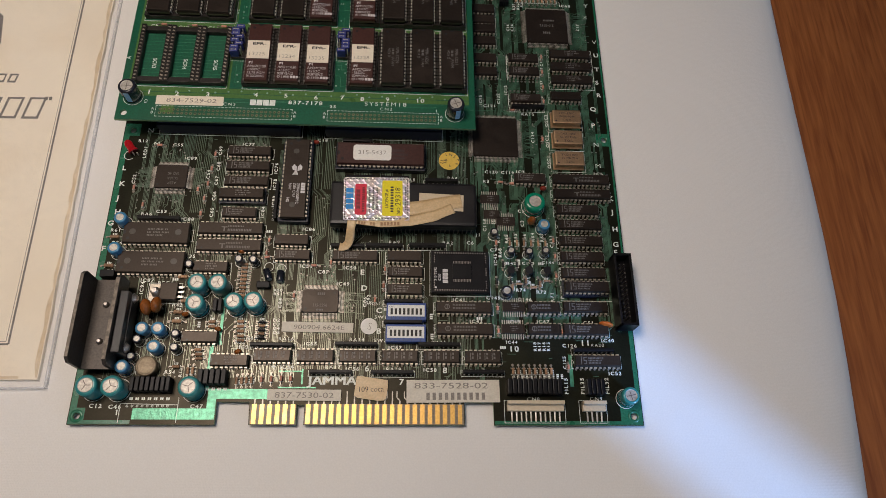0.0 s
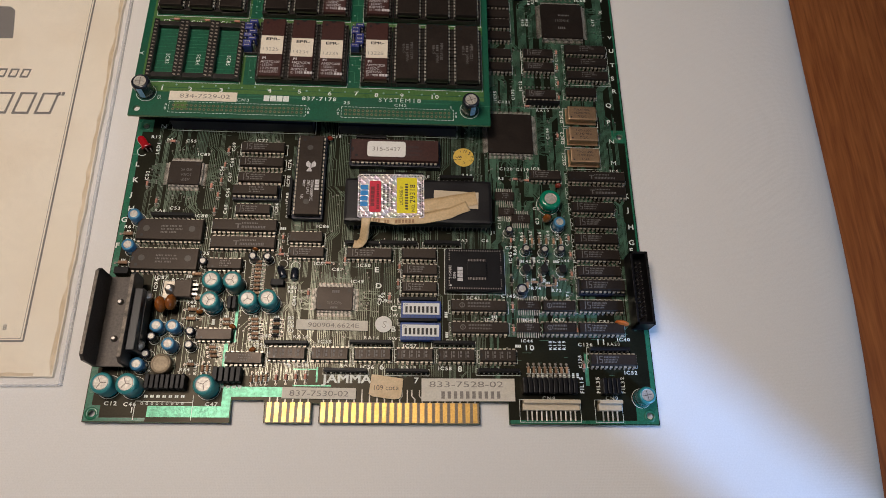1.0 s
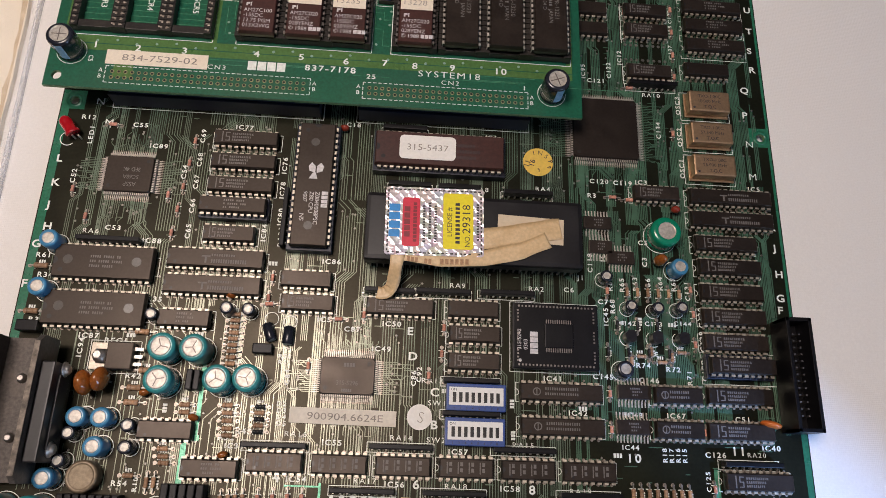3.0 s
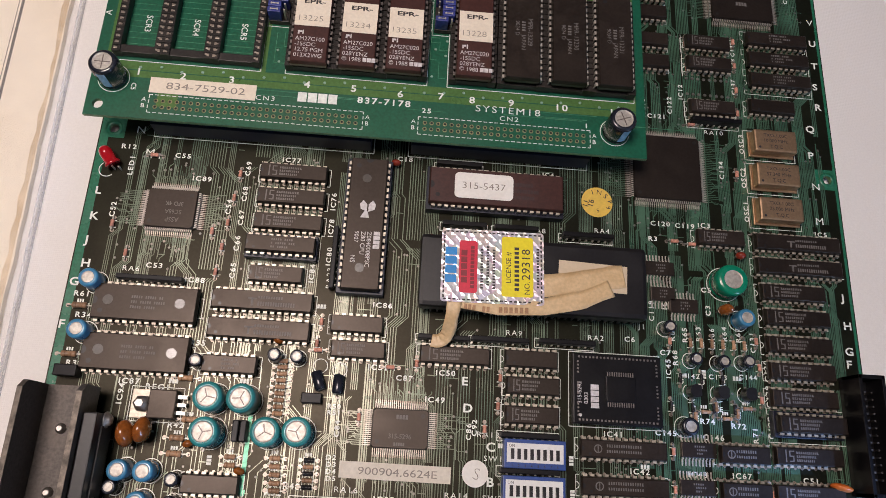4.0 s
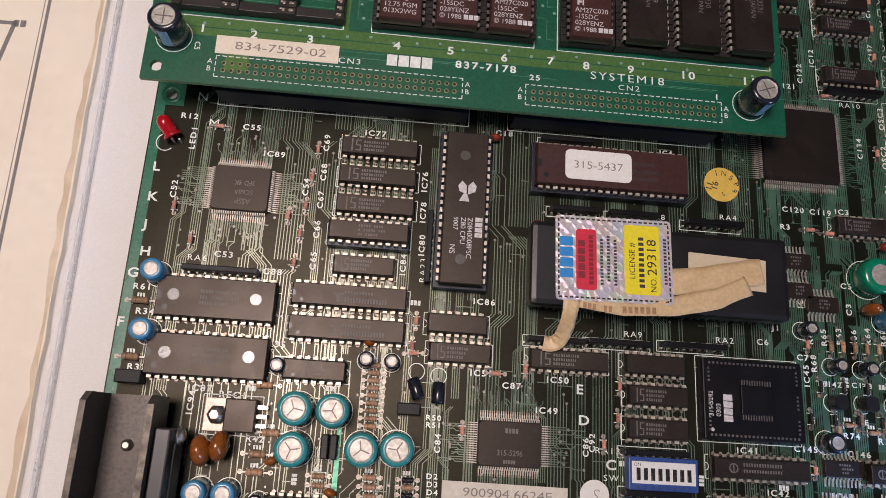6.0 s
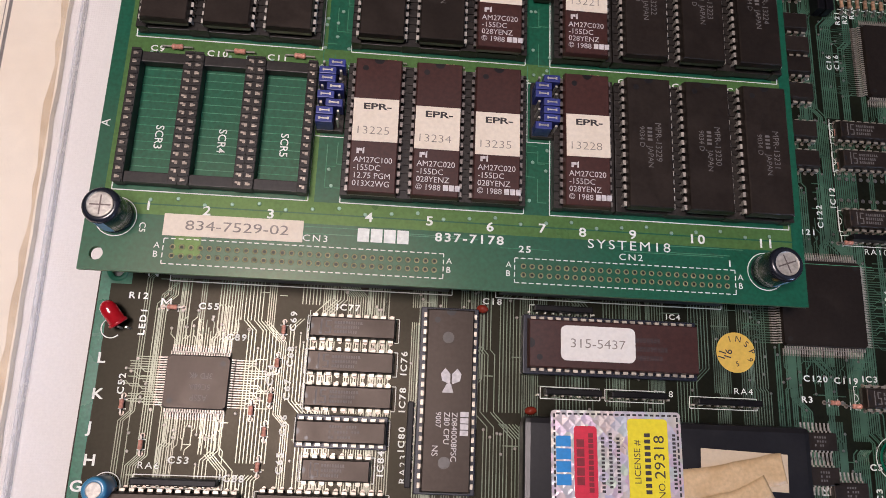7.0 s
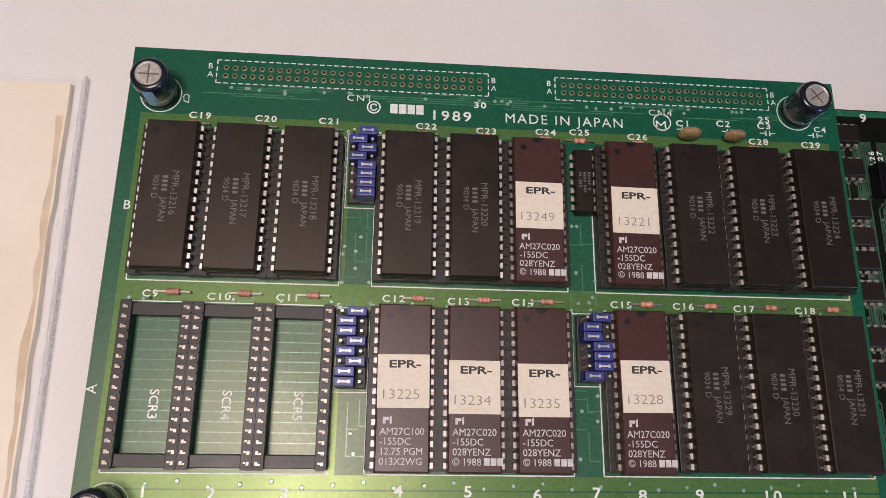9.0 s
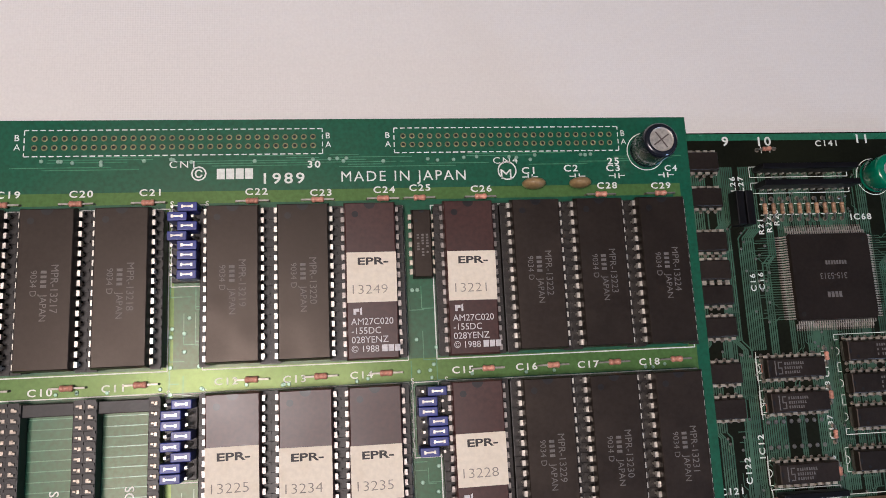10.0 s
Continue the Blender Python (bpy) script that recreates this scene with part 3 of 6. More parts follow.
def qfp(board, x, y, L, W, nx, ny, lines=(), logo=False, rz=0, label=""):
    """A flat square chip with fine leads on all four sides."""
    bm = bmesh.new()
    c = 0.8
    pts = lambda d: [(-L / 2 + d + c, -W / 2 + d), (L / 2 - d - c, -W / 2 + d), (L / 2 - d, -W / 2 + d + c), (L / 2 - d, W / 2 - d - c), (L / 2 - d - c, W / 2 - d), (-L / 2 + d + c, W / 2 - d), (-L / 2 + d, W / 2 - d - c), (-L / 2 + d, -W / 2 + d + c)]
    rows = [[bm.verts.new((a, b, z)) for a, b in pts(d)] for d, z in ((0.35, 0.3), (0, 1.2), (0, 1.5), (0.35, 2.5))]
    for a, b in zip(rows, rows[1:]):
        for k in range(8):
            bm.faces.new((a[k], a[(k + 1) % 8], b[(k + 1) % 8], b[k]))
    bm.faces.new(rows[-1])
    for q in ((-L / 2 + 2.2, -W / 2 + 2.2), (L / 2 - 2.2, W / 2 - 2.2)):
        vs = [bm.verts.new((q[0] + 0.8 * math.cos(2 * math.pi * k / 12), q[1] + 0.8 * math.sin(2 * math.pi * k / 12), 2.512)) for k in range(12)]
        bm.faces.new(vs).material_index = 1
    ob = part("flat_chip", mesh("flat_chip", bm, M_CHIP, M_SOCK), board, (x, y, 0), rz, label)
    bm = bmesh.new()
    for n, A, B, turn in ((nx, L, W, False), (ny, W, L, True)):
        pitch = (A - 1.8) / (n - 1)
        for k in range(n):
            a = (k - (n - 1) / 2) * pitch
            for s in (-1, 1):
                for u0, u1, z0, z1 in ((B / 2, B / 2 + 0.9, 1.35, 1.6), (B / 2 + 0.7, B / 2 + 1.0, 0.25, 1.5), (B / 2 + 0.8, B / 2 + 2.3, 0.12, 0.34), (B / 2 + 0.7, B / 2 + 3.0, 0.03, 0.12)):
                    w = pitch * 0.22
                    lo, hi = sorted((s * u0, s * u1))
                    pad = 1 if z0 < 0.05 else 0
                    if turn:
                        box(bm, lo, a - w, z0, hi, a + w, z1, mi=pad)
                    else:
                        box(bm, a - w, lo, z0, a + w, hi, z1, mi=pad)
    part("lead_fringe", mesh("lead_fringe", bm, M_LEAD, M_DULLPIN), ob)["kind"] = "stuff"
    p = Print()
    for s, tx, ty, h, r in lines:
        if isinstance(s, int):
            p.blocks(s, tx, ty, h, r)
        else:
            p.text(s, tx, ty, h, r, centre=True, wide=0.9)
    if p.v:
        p.make("marking", M_SILKDIM, ob, (0, 0, 2.52))
    return ob


def electrolytic(board, x, y, r, h, sleeve, seam=3, ringed=True, turn=0, z=0.0, neg=None, inks=None):
    """An upright electrolytic capacitor: crimped can in a shrink sleeve, scored silver top."""
    def build():
        bm = bmesh.new()
        q = 0.58 if sleeve is M_GREENCAP else 0.69 if r > 4 else 0.62
        prof = [(r * 0.93, 0.3), (r, 0.8), (r, 1.2), (r * 0.93, 1.7), (r, 2.2), (r, h - 0.26 * r), (r * 0.965, h - 0.13 * r), (r * 0.89, h - 0.04 * r), (r * (q + 0.05), h), (r * q, h - 0.05), (r * (q - 0.02), h - 0.28), (r * (q - 0.08), h - 0.34), (r * (q - 0.12), h - 0.28)]
        ring(bm, prof, seg=28, mis=[0, 0, 0, 0, 0, 0, 0, 0, 0, 1, 1, 1, 1])
        return mesh("capacitor", bm, sleeve, M_ALU)
    ob = part("capacitor", shared(("cap", r, h, sleeve.name), build), board, (x, y, z), turn)

    def score():
        p = Print()
        for k in range(seam):
            a = radians(90 + 360 / seam * k)
            p.line(0, 0, r * 0.54 * math.cos(a), r * 0.54 * math.sin(a), r * 0.08)
        me = bpy.data.meshes.new("vent_score")
        me.from_pydata([(a * K, b * K, (h - 0.25) * K) for a, b, _ in p.v], [], p.f)
        me.materials.append(M_SCORE)
        return me
    if seam:
        part("vent_score", shared(("score", r, h, seam), score), ob)
    if neg:
        def stripe():
            bm = bmesh.new()
            n = 6
            lo = [bm.verts.new(((r + 0.03) * math.cos(radians(250 + 7 * k)), (r + 0.03) * math.sin(radians(250 + 7 * k)), 2.4)) for k in range(n)]
            hi = [bm.verts.new((v.co.x, v.co.y, h - 1.0)) for v in lo]
            for k in range(n - 1):
                bm.faces.new((lo[k], lo[k + 1], hi[k + 1], hi[k]))
            return mesh("sleeve_stripe", bm, neg)
        part("sleeve_stripe", shared(("stripe", r, h, neg.name), stripe), ob)
    if inks is not None and ringed:
        inks.circle(x, y, r + 0.55, 0.28)
    return ob


def axial(board, x, y, rz, kind="res", L=3.6, r=0.85, span=7.5, z=0.0):
    """A small axial part lying on its two wire legs."""
    def build():
        bm = bmesh.new()
        seg = 10
        prof = [(-L / 2, r * 0.6), (-L / 2 + 0.25, r), (-L * 0.22, r), (-L * 0.2, r * 0.9), (L * 0.2, r * 0.9), (L * 0.22, r), (L / 2 - 0.25, r), (L / 2, r * 0.6)]
        rows = [[bm.verts.new((a, q * math.cos(2 * math.pi * k / seg), 1.0 + q * math.sin(2 * math.pi * k / seg))) for k in range(seg)] for a, q in prof]
        for i, (a, b) in enumerate(zip(rows, rows[1:])):
            for k in range(seg):
                f = bm.faces.new((a[k], a[(k + 1) % seg], b[(k + 1) % seg], b[k]))
                f.smooth = True
                f.material_index = 1 if kind == "res" and i in (2, 4) else 0
        bm.faces.new(rows[0]), bm.faces.new(rows[-1][::-1])
        body = {"res": M_RES, "pink": M_PINK, "diode": M_BLACK, "brown": M_RESIN}[kind]
        return mesh("resistor" if kind == "res" else "small_component", bm, body, M_BAND)

    def lead():
        bm = bmesh.new()
        prof = [(L / 2 - 0.2, 0.82), (span / 2 - 0.22, 0.82), (span / 2 - 0.3, 0.3), (span / 2 - 0.55, 0.0), (span / 2 + 0.55, 0.0), (span / 2 + 0.3, 0.3), (span / 2 + 0.22, 1.18), (L / 2 - 0.2, 1.18)]
        a = [bm.verts.new((u, -0.24, w)) for u, w in prof]
        b = [bm.verts.new((u, 0.24, w)) for u, w in prof]
        bm.faces.new(a), bm.faces.new(b[::-1])
        for k in range(8):
            bm.faces.new((a[k], a[(k + 1) % 8], b[(k + 1) % 8], b[k]))
        return mesh("lead", bm, M_SOLDER)
    name = {"res": "resistor", "pink": "glass_capacitor", "diode": "diode", "brown": "inductor"}[kind]
    ob = part(name, shared(("ax", kind, L, r, span), build), board, (x, y, z), rz)
    if board is main:
        if kind != "pink":
            ink.blocks(3, x + (1.5 if rz else -1.6), y + (-1.6 if rz else 1.3), 1.2, rz, 0.3)
        c, d = math.cos(radians(rz)), math.sin(radians(rz))
        for e in (-1, 1):
            u0 = e * L / 2
            ink.line(x + u0 * c - 1.15 * d, y + u0 * d + 1.15 * c, x + u0 * c + 1.15 * d, y + u0 * d - 1.15 * c, 0.3)
            pads.disc(x + e * span / 2 * c, y + e * span / 2 * d, 0.75, 10)
    for s in (0, 180):
        part("lead", shared(("lead", L, span), lead), ob, rz=s)
    return ob


def sip(board, x, y, L, rz=0, h=5.0, inks=None, n=9):
    """A thin upright resistor network with a row of legs."""
    def build():
        bm = bmesh.new()
        box(bm, -L / 2, -0.9, 0.8, L / 2, 0.9, h, 0.3)
        return mesh("resistor_network", bm, M_JET)
    ob = part("resistor_network", shared(("sip", L, h), build), board, (x, y, 0), rz)

    def leg():
        bm = bmesh.new()
        box(bm, -0.3, -1.3, 0, 0.3, -0.75, 1.6)
        return mesh("leg", bm, M_PIN)
    for k in range(n):
        part("leg", shared(("sipleg",), leg), ob, ((k - (n - 1) / 2) * 2.54, 0, 0))
    if inks is not None:
        if rz == 0:
            inks.rect(x - L / 2 - 0.7, y - 2.0, x + L / 2 + 0.7, y + 1.5)
        else:
            inks.rect(x - 1.7, y - L / 2 - 0.7, x + 1.7, y + L / 2 + 0.7)
    return ob


def blob(board, name, x, y, z, rx, ry, rzz, material, rz=0, wires=False):
    """A dipped or moulded lens-shaped body."""
    bm = bmesh.new()
    bmesh.ops.create_uvsphere(bm, u_segments=18, v_segments=12, radius=1.0)
    for v in bm.verts:
        k = 1 + 0.06 * noise.noise(v.co * 2.3 + Vector((x, y, z)))
        v.co = Vector((v.co.x * rx * k, v.co.y * ry * k, v.co.z * rzz * k + z))
    for f in bm.faces:
        f.smooth = True
    if wires:
        for s in (-1, 1):
            box(bm, s * rx * 0.5 - 0.3, -0.3, 0, s * rx * 0.5 + 0.3, 0.3, z, mi=1)
    return part(name, mesh(name, bm, material, M_SOLDER), board, (x, y, 0), rz)


def filters(board, x0, x1, y0, y1, n, h=6.5):
    """A row of black ferrite filter blocks."""
    w = (x1 - x0) / n

    def build():
        bm = bmesh.new()
        box(bm, -w / 2 + 0.22, -(y1 - y0) / 2, 0.1, w / 2 - 0.22, (y1 - y0) / 2, h, 0.35)
        return mesh("ferrite_filter", bm, M_JET)
    me = shared(("fil", round(w, 2), y1 - y0, h), build)
    for k in range(n):
        part("ferrite_filter", me, board, (x0 + w * (k + 0.5), (y0 + y1) / 2, 0))


def paper_label(owner, x, y, w, h, rz, z, material, corner=0.0, name="paper_label"):
    bm = bmesh.new()
    if corner:
        pts = []
        for cx, cy, a0 in ((w / 2 - corner, h / 2 - corner, 0), (-w / 2 + corner, h / 2 - corner, 90), (-w / 2 + corner, -h / 2 + corner, 180), (w / 2 - corner, -h / 2 + corner, 270)):
            pts += [(cx + corner * math.cos(radians(a0 + 22.5 * k)), cy + corner * math.sin(radians(a0 + 22.5 * k))) for k in range(5)]
    else:
        pts = [(-w / 2, -h / 2), (w / 2, -h / 2), (w / 2, h / 2), (-w / 2, h / 2)]
    prism(bm, pts, 0, 0.12)
    return part(name, mesh(name, bm, material), owner, (x, y, z), rz)


# ---------------- main board ----------------
main = thing("main_board", "dark green arcade circuit board crowded with chips on white cloth", "circuit board")
BW, BH = 298.0, 311.6


def hole_plate(name, pts, holes, z0, z1, top, edge):
    """A board with round holes through it."""
    bm = bmesh.new()
    loops = [[bm.verts.new((x, y, z1)) for x, y in pts]]
    for x, y, r in holes:
        loops.append([bm.verts.new((x + r * math.cos(2 * math.pi * k / 18), y + r * math.sin(2 * math.pi * k / 18), z1)) for k in range(18)])
    edges = []
    for lp in loops:
        for k in range(len(lp)):
            edges.append(bm.edges.new((lp[k], lp[(k + 1) % len(lp)])))
    bmesh.ops.triangle_fill(bm, use_beauty=True, edges=edges)
    faces = list(bm.faces)
    r = bmesh.ops.extrude_face_region(bm, geom=faces)
    vs = [g for g in r["geom"] if isinstance(g, bmesh.types.BMVert)]
    bmesh.ops.translate(bm, verts=vs, vec=(0, 0, z0 - z1))
    bm.normal_update()
    for f in bm.faces:
        if abs(f.normal.z) < 0.5:
            f.material_index = 1
    return mesh(name, bm, top, edge)


outline = [(0, 0), (73.3, 0), (73.3, 11.7), (90.2, 11.7), (90.6, 0), (114.6, 0), (114.6, 10.2), (118.6, 10.2), (118.6, 0), (202.3, 0), (202.3, 11.7), (217.8, 11.7), (217.8, 0), (BW, 0), (BW, BH), (0, BH)]
board_holes = [(4.2, 4.2, 1.7), (293.2, 4.8, 1.8), (293.6, 176.0, 1.8), (5.1, 174.0, 1.8), (5.0, 306.0, 1.8), (293.0, 306.0, 1.8)]
part("laminate", hole_plate("laminate", outline, board_holes, -1.6, 0, M_MASK, M_EDGE), main, label="dark green solder-masked laminate")

ink = Print()          # white print of the main board
pads = Print()         # soldered pads under the chips' pins
rng = random.Random(7)


def holed(p, x0, y0, x1, y1, hx, hy, r):
    """A flat copper patch with a round hole in it."""
    def out(a):
        c, s = math.cos(a), math.sin(a)
        k = min(((x1 - hx) / c if c > 0 else (x0 - hx) / c) if abs(c) > 1e-6 else 1e9, ((y1 - hy) / s if s > 0 else (y0 - hy) / s) if abs(s) > 1e-6 else 1e9)
        return hx + c * k, hy + s * k
    angles = sorted([2 * math.pi * k / 32 for k in range(32)] + [math.atan2(y - hy, x - hx) % (2 * math.pi) for x in (x0, x1) for y in (y0, y1)])
    for a, b in zip(angles, angles[1:] + angles[:1]):
        p.poly([(hx + r * math.cos(a), hy + r * math.sin(a)), out(a), out(b), (hx + r * math.cos(b), hy + r * math.sin(b))], 0.02)


# place, size and lead counts of the flat chips
FLAT_CHIPS = ((32.6, 142.0, 18.4, 15.4, 24, 20), (123.5, 66.7, 20, 13.6, 26, 18), (262.6, 263.0, 28, 28, 34, 34), (224.6, 175.0, 28, 28, 34, 34))


def copper():
    """Fine tracks under the mask: long upright bundles with jogs, short cross runs, and light planes at the margins."""
    fine, broad = Print(), Print()
    vias = []
    x = 13.0
    while x < 288:
        p = fine if x < 206 else broad
        n = rng.randint(3, 8)
        pitch = rng.choice((0.66, 0.72, 0.85, 1.02)) if x < 206 else rng.choice((0.66, 0.72))
        y = rng.uniform(12, 30)
        cx = x
        lo = 47 if x > 215 else 24 if x < 92 else 22
        while y < 300:
            L = rng.uniform(10, 46)
            j = rng.choice((-1, 1)) * rng.choice((0, 0, 0.7, 1.4, 2.8, 4.2))
            if abs(cx + j - x) > 5:
                j = -j
            thin = 0.62 if x < 15 else 0.45 if x < 100 and y < 74 else 0.05
            for k in range(n):
                xx = cx + k * pitch
                a, b = max(lo, y), min(300, y + L)
                if rng.random() < thin or a > b - 2:
                    continue
                z = 0.03 + 0.004 * rng.random()
                w = 0.31 if pitch > 0.8 else 0.28 if x < 206 else 0.46
                if rng.random() < 0.16:
                    b -= rng.uniform(0, 6)
                    p.line(xx, a, xx, b, w, z)
                    vias.append((xx, b))
                    continue
                p.line(xx, a, xx, b, w, z)
                if j and b < 296:
                    p.line(xx, b - 0.05, xx + j, b + abs(j) + 0.05, w * 0.92, z + 0.006)
            cx += j
            y += L + abs(j)
            if rng.random() < 0.2:
                y += rng.uniform(1, 5)
                n = max(3, min(9, n + rng.choice((-2, -1, 1, 2))))
        x += n * pitch + rng.uniform(0.0, 0.6)
    for _ in range(420):
        x, y, L = rng.uniform(14, 282), rng.uniform(24, 300), rng.uniform(1.5, 6)
        (fine if x < 206 else broad).line(x, y, x + L, y, 0.30, 0.045 + 0.004 * rng.random())
    # tracks that fan out from the flat chips' leads
    for qx, qy, L, W, nx, ny in FLAT_CHIPS:
        p = fine if qx < 206 else broad
        for n, A, B, turn in ((nx, L, W, False), (ny, W, L, True)):
            pitch = (A - 1.8) / (n - 1)
            for k in range(n):
                a = (k - (n - 1) / 2) * pitch
                for s in (-1, 1):
                    u0, u1 = B / 2 + 2.8, B / 2 + rng.choice((4.6, 5.4, 6.5, 8.0, 10.0))
                    j = rng.choice((0, 0, 0.6, -0.6, 1.4, -1.4))
                    z = 0.05 + 0.004 * rng.random()
                    run = ((a, u0), (a, u1), (a + j, u1 + abs(j)), (a + j, u1 + abs(j) + rng.uniform(0, 4)))
                    for (a0, b0), (a1, b1) in zip(run, run[1:]):
                        if turn:
                            p.line(qx + s * b0, qy + a0, qx + s * b1, qy + a1, 0.27, z)
                        else:
                            p.line(qx + a0, qy + s * b0, qx + a1, qy + s * b1, 0.27, z)
                    if rng.random() < 0.3:
                        a1, b1 = run[-1]
                        vias.append((qx + s * b1, qy + a1) if turn else (qx + a1, qy + s * b1))
    fine.make("track_pattern", M_FINE, main, label="fine pale green copper tracks", kind="stuff")
    broad.make("track_pattern", M_TRACE, main, label="close-set deep green copper tracks", kind="stuff")
    q = Print()
    q.bar(0.4, 8.4, 3.6, 170, 0.02), holed(q, 0.4, 0.4, 8.0, 8.4, 4.2, 4.2, 1.75), holed(q, 0.4, 170, 9.5, 178.5, 5.1, 174.0, 1.85)
    q.bar(295.2, 11, 297.6, 58, 0.02), q.bar(296.5, 58, 297.6, 311.2, 0.02), holed(q, 288.5, 171.5, 296.5, 180.5, 293.6, 176.0, 1.85)
    holed(q, 286, 0.4, 297.6, 11, 293.2, 4.8, 1.85), q.bar(8, 0.4, 31, 2.2, 0.02), q.bar(218.3, 0.4, 286, 2.2, 0.02), q.bar(212, 309, 295.2, 311.2, 0.02)
    q.make("copper_plane", M_PLANE, main, label="green copper plane along the margins", kind="stuff")
    t = Print()
    for x0, y0, x1, y1 in ((31.5, 2.6, 73.0, 8.2), (68.5, 8.2, 73.0, 18.4), (73.0, 13.2, 104.0, 18.4), (104, 18.9, 124, 19.6), (66.5, 18.4, 68.5, 42), (66.5, 42, 72.5, 44), (70.5, 44, 72.0, 69), (115.9, 21, 116.8, 29.2), (104, 27.6, 115.9, 28.2), (260.0, 20.5, 262.0, 38)):
        t.bar(x0, y0, x1, y1, 0.055)
    t.make("tinned_plane", M_TIN, main, label="bright mint tinned ground tracks", kind="stuff")
    # bare solder pads and vias
    bm = bmesh.new()
    for _ in range(220):
        vias.append((rng.uniform(12, 288), rng.uniform(23, 304)))
    for _ in range(90):
        vias.append((rng.uniform(30, 98), rng.uniform(24, 74)))
    for vx, vy in vias:
        ring(bm, [(0.50, 0.03), (0.34, 0.12)], vx, vy, seg=8)
    part("via_pattern", mesh("via_pattern", bm, M_SOLDER), main)["kind"] = "stuff"


copper()
for hx, hy, _ in board_holes:
    def pad():
        bm = bmesh.new()
        ring(bm, [(3.3, 0.02), (3.3, 0.06), (1.85, 0.06), (1.8, -0.5)], seg=24, cap=False)
        return mesh("hole_pad", bm, M_PLANE)
    part("hole_pad", shared(("pad",), pad), main, (hx, hy, 0))


def edge_fingers():
    """Gold contacts on the tongue of the board, and the bare laminate between them."""
    bm = bmesh.new()
    box(bm, 90.9, 0.2, 0.0, 114.3, 10.4, 0.03)
    box(bm, 118.9, 0.2, 0.0, 202.0, 10.8, 0.03)
    part("contact_strip", mesh("contact_strip", bm, M_LAM), main, label="bare brown laminate between contacts")
    bm = bmesh.new()
    box(bm, -1.15, 0.5, 0.02, 1.15, 10.6, 0.09, 0.02)
    me = mesh("gold_finger", bm, M_GOLD)
    for k in range(28):
        if k != 6:
            part("gold_finger", me, main, (92.9 + 3.962 * k, 0, 0))
    p = Print()
    for k in range(28):
        if k == 6:
            continue
        x = 92.9 + 3.962 * k
        j = rng.choice((-1.6, 0, 0, 1.2))
        p.line(x, 10.6, x, 12.6, 0.7, 0.05), p.line(x, 12.6, x + j, 14.2, 0.6, 0.05), p.line(x + j, 14.2, x + j, 17.5, 0.6, 0.05)
    p.make("contact_tracks", M_SOLDER, main, kind="stuff")


edge_fingers()

# chips in rows
for y, n in ((159.7, 20), (149.6, 20), (139.5, 20)):
    dip(main, 76.4, y, n)
dip(main, 75.2, 129.6, 20, "x", raised=3.2)
dip(main, 74.4, 119.0, 16)
dip(main, 30.0, 105.1, 28, "x", L=36.5, W=13.0)
dip(main, 29.6, 87.4, 28, "x", L=36.5, W=13.0)
# pale discs paint in the highlight on each moulded dimple
for y in (105.1, 87.4):
    for dx in (-12.6, 12.4):
        bm = bmesh.new()
        ring(bm, [(1.8, 4.30), (1.8, 4.33)], seg=20)
        part("mould_mark", mesh("mould_mark", bm, M_POLISH), main, (29.8 + dx, y + 0.4, 0))
dip(main, 70.8, 108.8, 28, "t", L=36.2, W=7.3)
dip(main, 70.8, 98.4, 28, "t", L=36.2, W=7.3)
dip(main, 62.2, 85.3, 14, "x")
dip(main, 105.4, 102.4, 14, "")
dip(main, 106.6, 93.3, 16)
dip(main, 141.5, 93.3, 20)
dip(main, 169.4, 93.6, 16, "")
dip(main, 170.1, 84.0, 16)
dip(main, 169.9, 73.7, 16)
for y in (301.0, 289.2, 275.0, 266.0, 258.2, 248.2, 234.2, 223.6):
    dip(main, 217.6, y, 16, "")
for y in (235.0, 224.6, 203.6):
    dip(main, 245.0, y, 16)
for y in (239.2, 229.2, 218.9):
    dip(main, 276.0, y, 20, "x", L=27.0)
dip(main, 271.0, 206.0, 16, "")
dip(main, 244.3, 145.8, 14)
dip(main, 275.6, 145.7, 28, "t", L=34.6, W=6.6)
dip(main, 275.4, 135.8, 28, "t", L=34.6, W=6.6)
for x, y in ((271.7, 125.3), (272.4, 115.4), (272.2, 105.0), (272.1, 95.0), (271.9, 85.0)):
    dip(main, x, y, 20)
dip(main, 272.3, 75.6, 20, raised=2.8)
dip(main, 247.4, 64.0, 16, "r", L=18.5)
dip(main, 247.0, 51.4, 16, "r", L=18.5)
dip(main, 271.3, 64.5, 20)
dip(main, 270.4, 51.5, 20)
dip(main, 275.3, 33.9, 20)
dip(main, 202.8, 63.5, 24, "r", L=31.4)
dip(main, 203.1, 51.0, 24, "r", L=31.4)
dip(main, 61.3, 45.3, 14, "")
dip(main, 78.1, 32.8, 16, "x")
for x in (100.2, 122.8, 145.3, 167.8, 190.2, 212.5):
    dip(main, x, 35.6, 16, "o", W=6.8)
soic(main, 219.7, 132.2, 16, 11.5), soic(main, 228.6, 117.8, 16, 11.0), soic(main, 220.5, 122.0, 14, 9.5)
soic(main, 231.1, 64.9, 20, 13.0), soic(main, 230.0, 52.0, 20, 13.0)

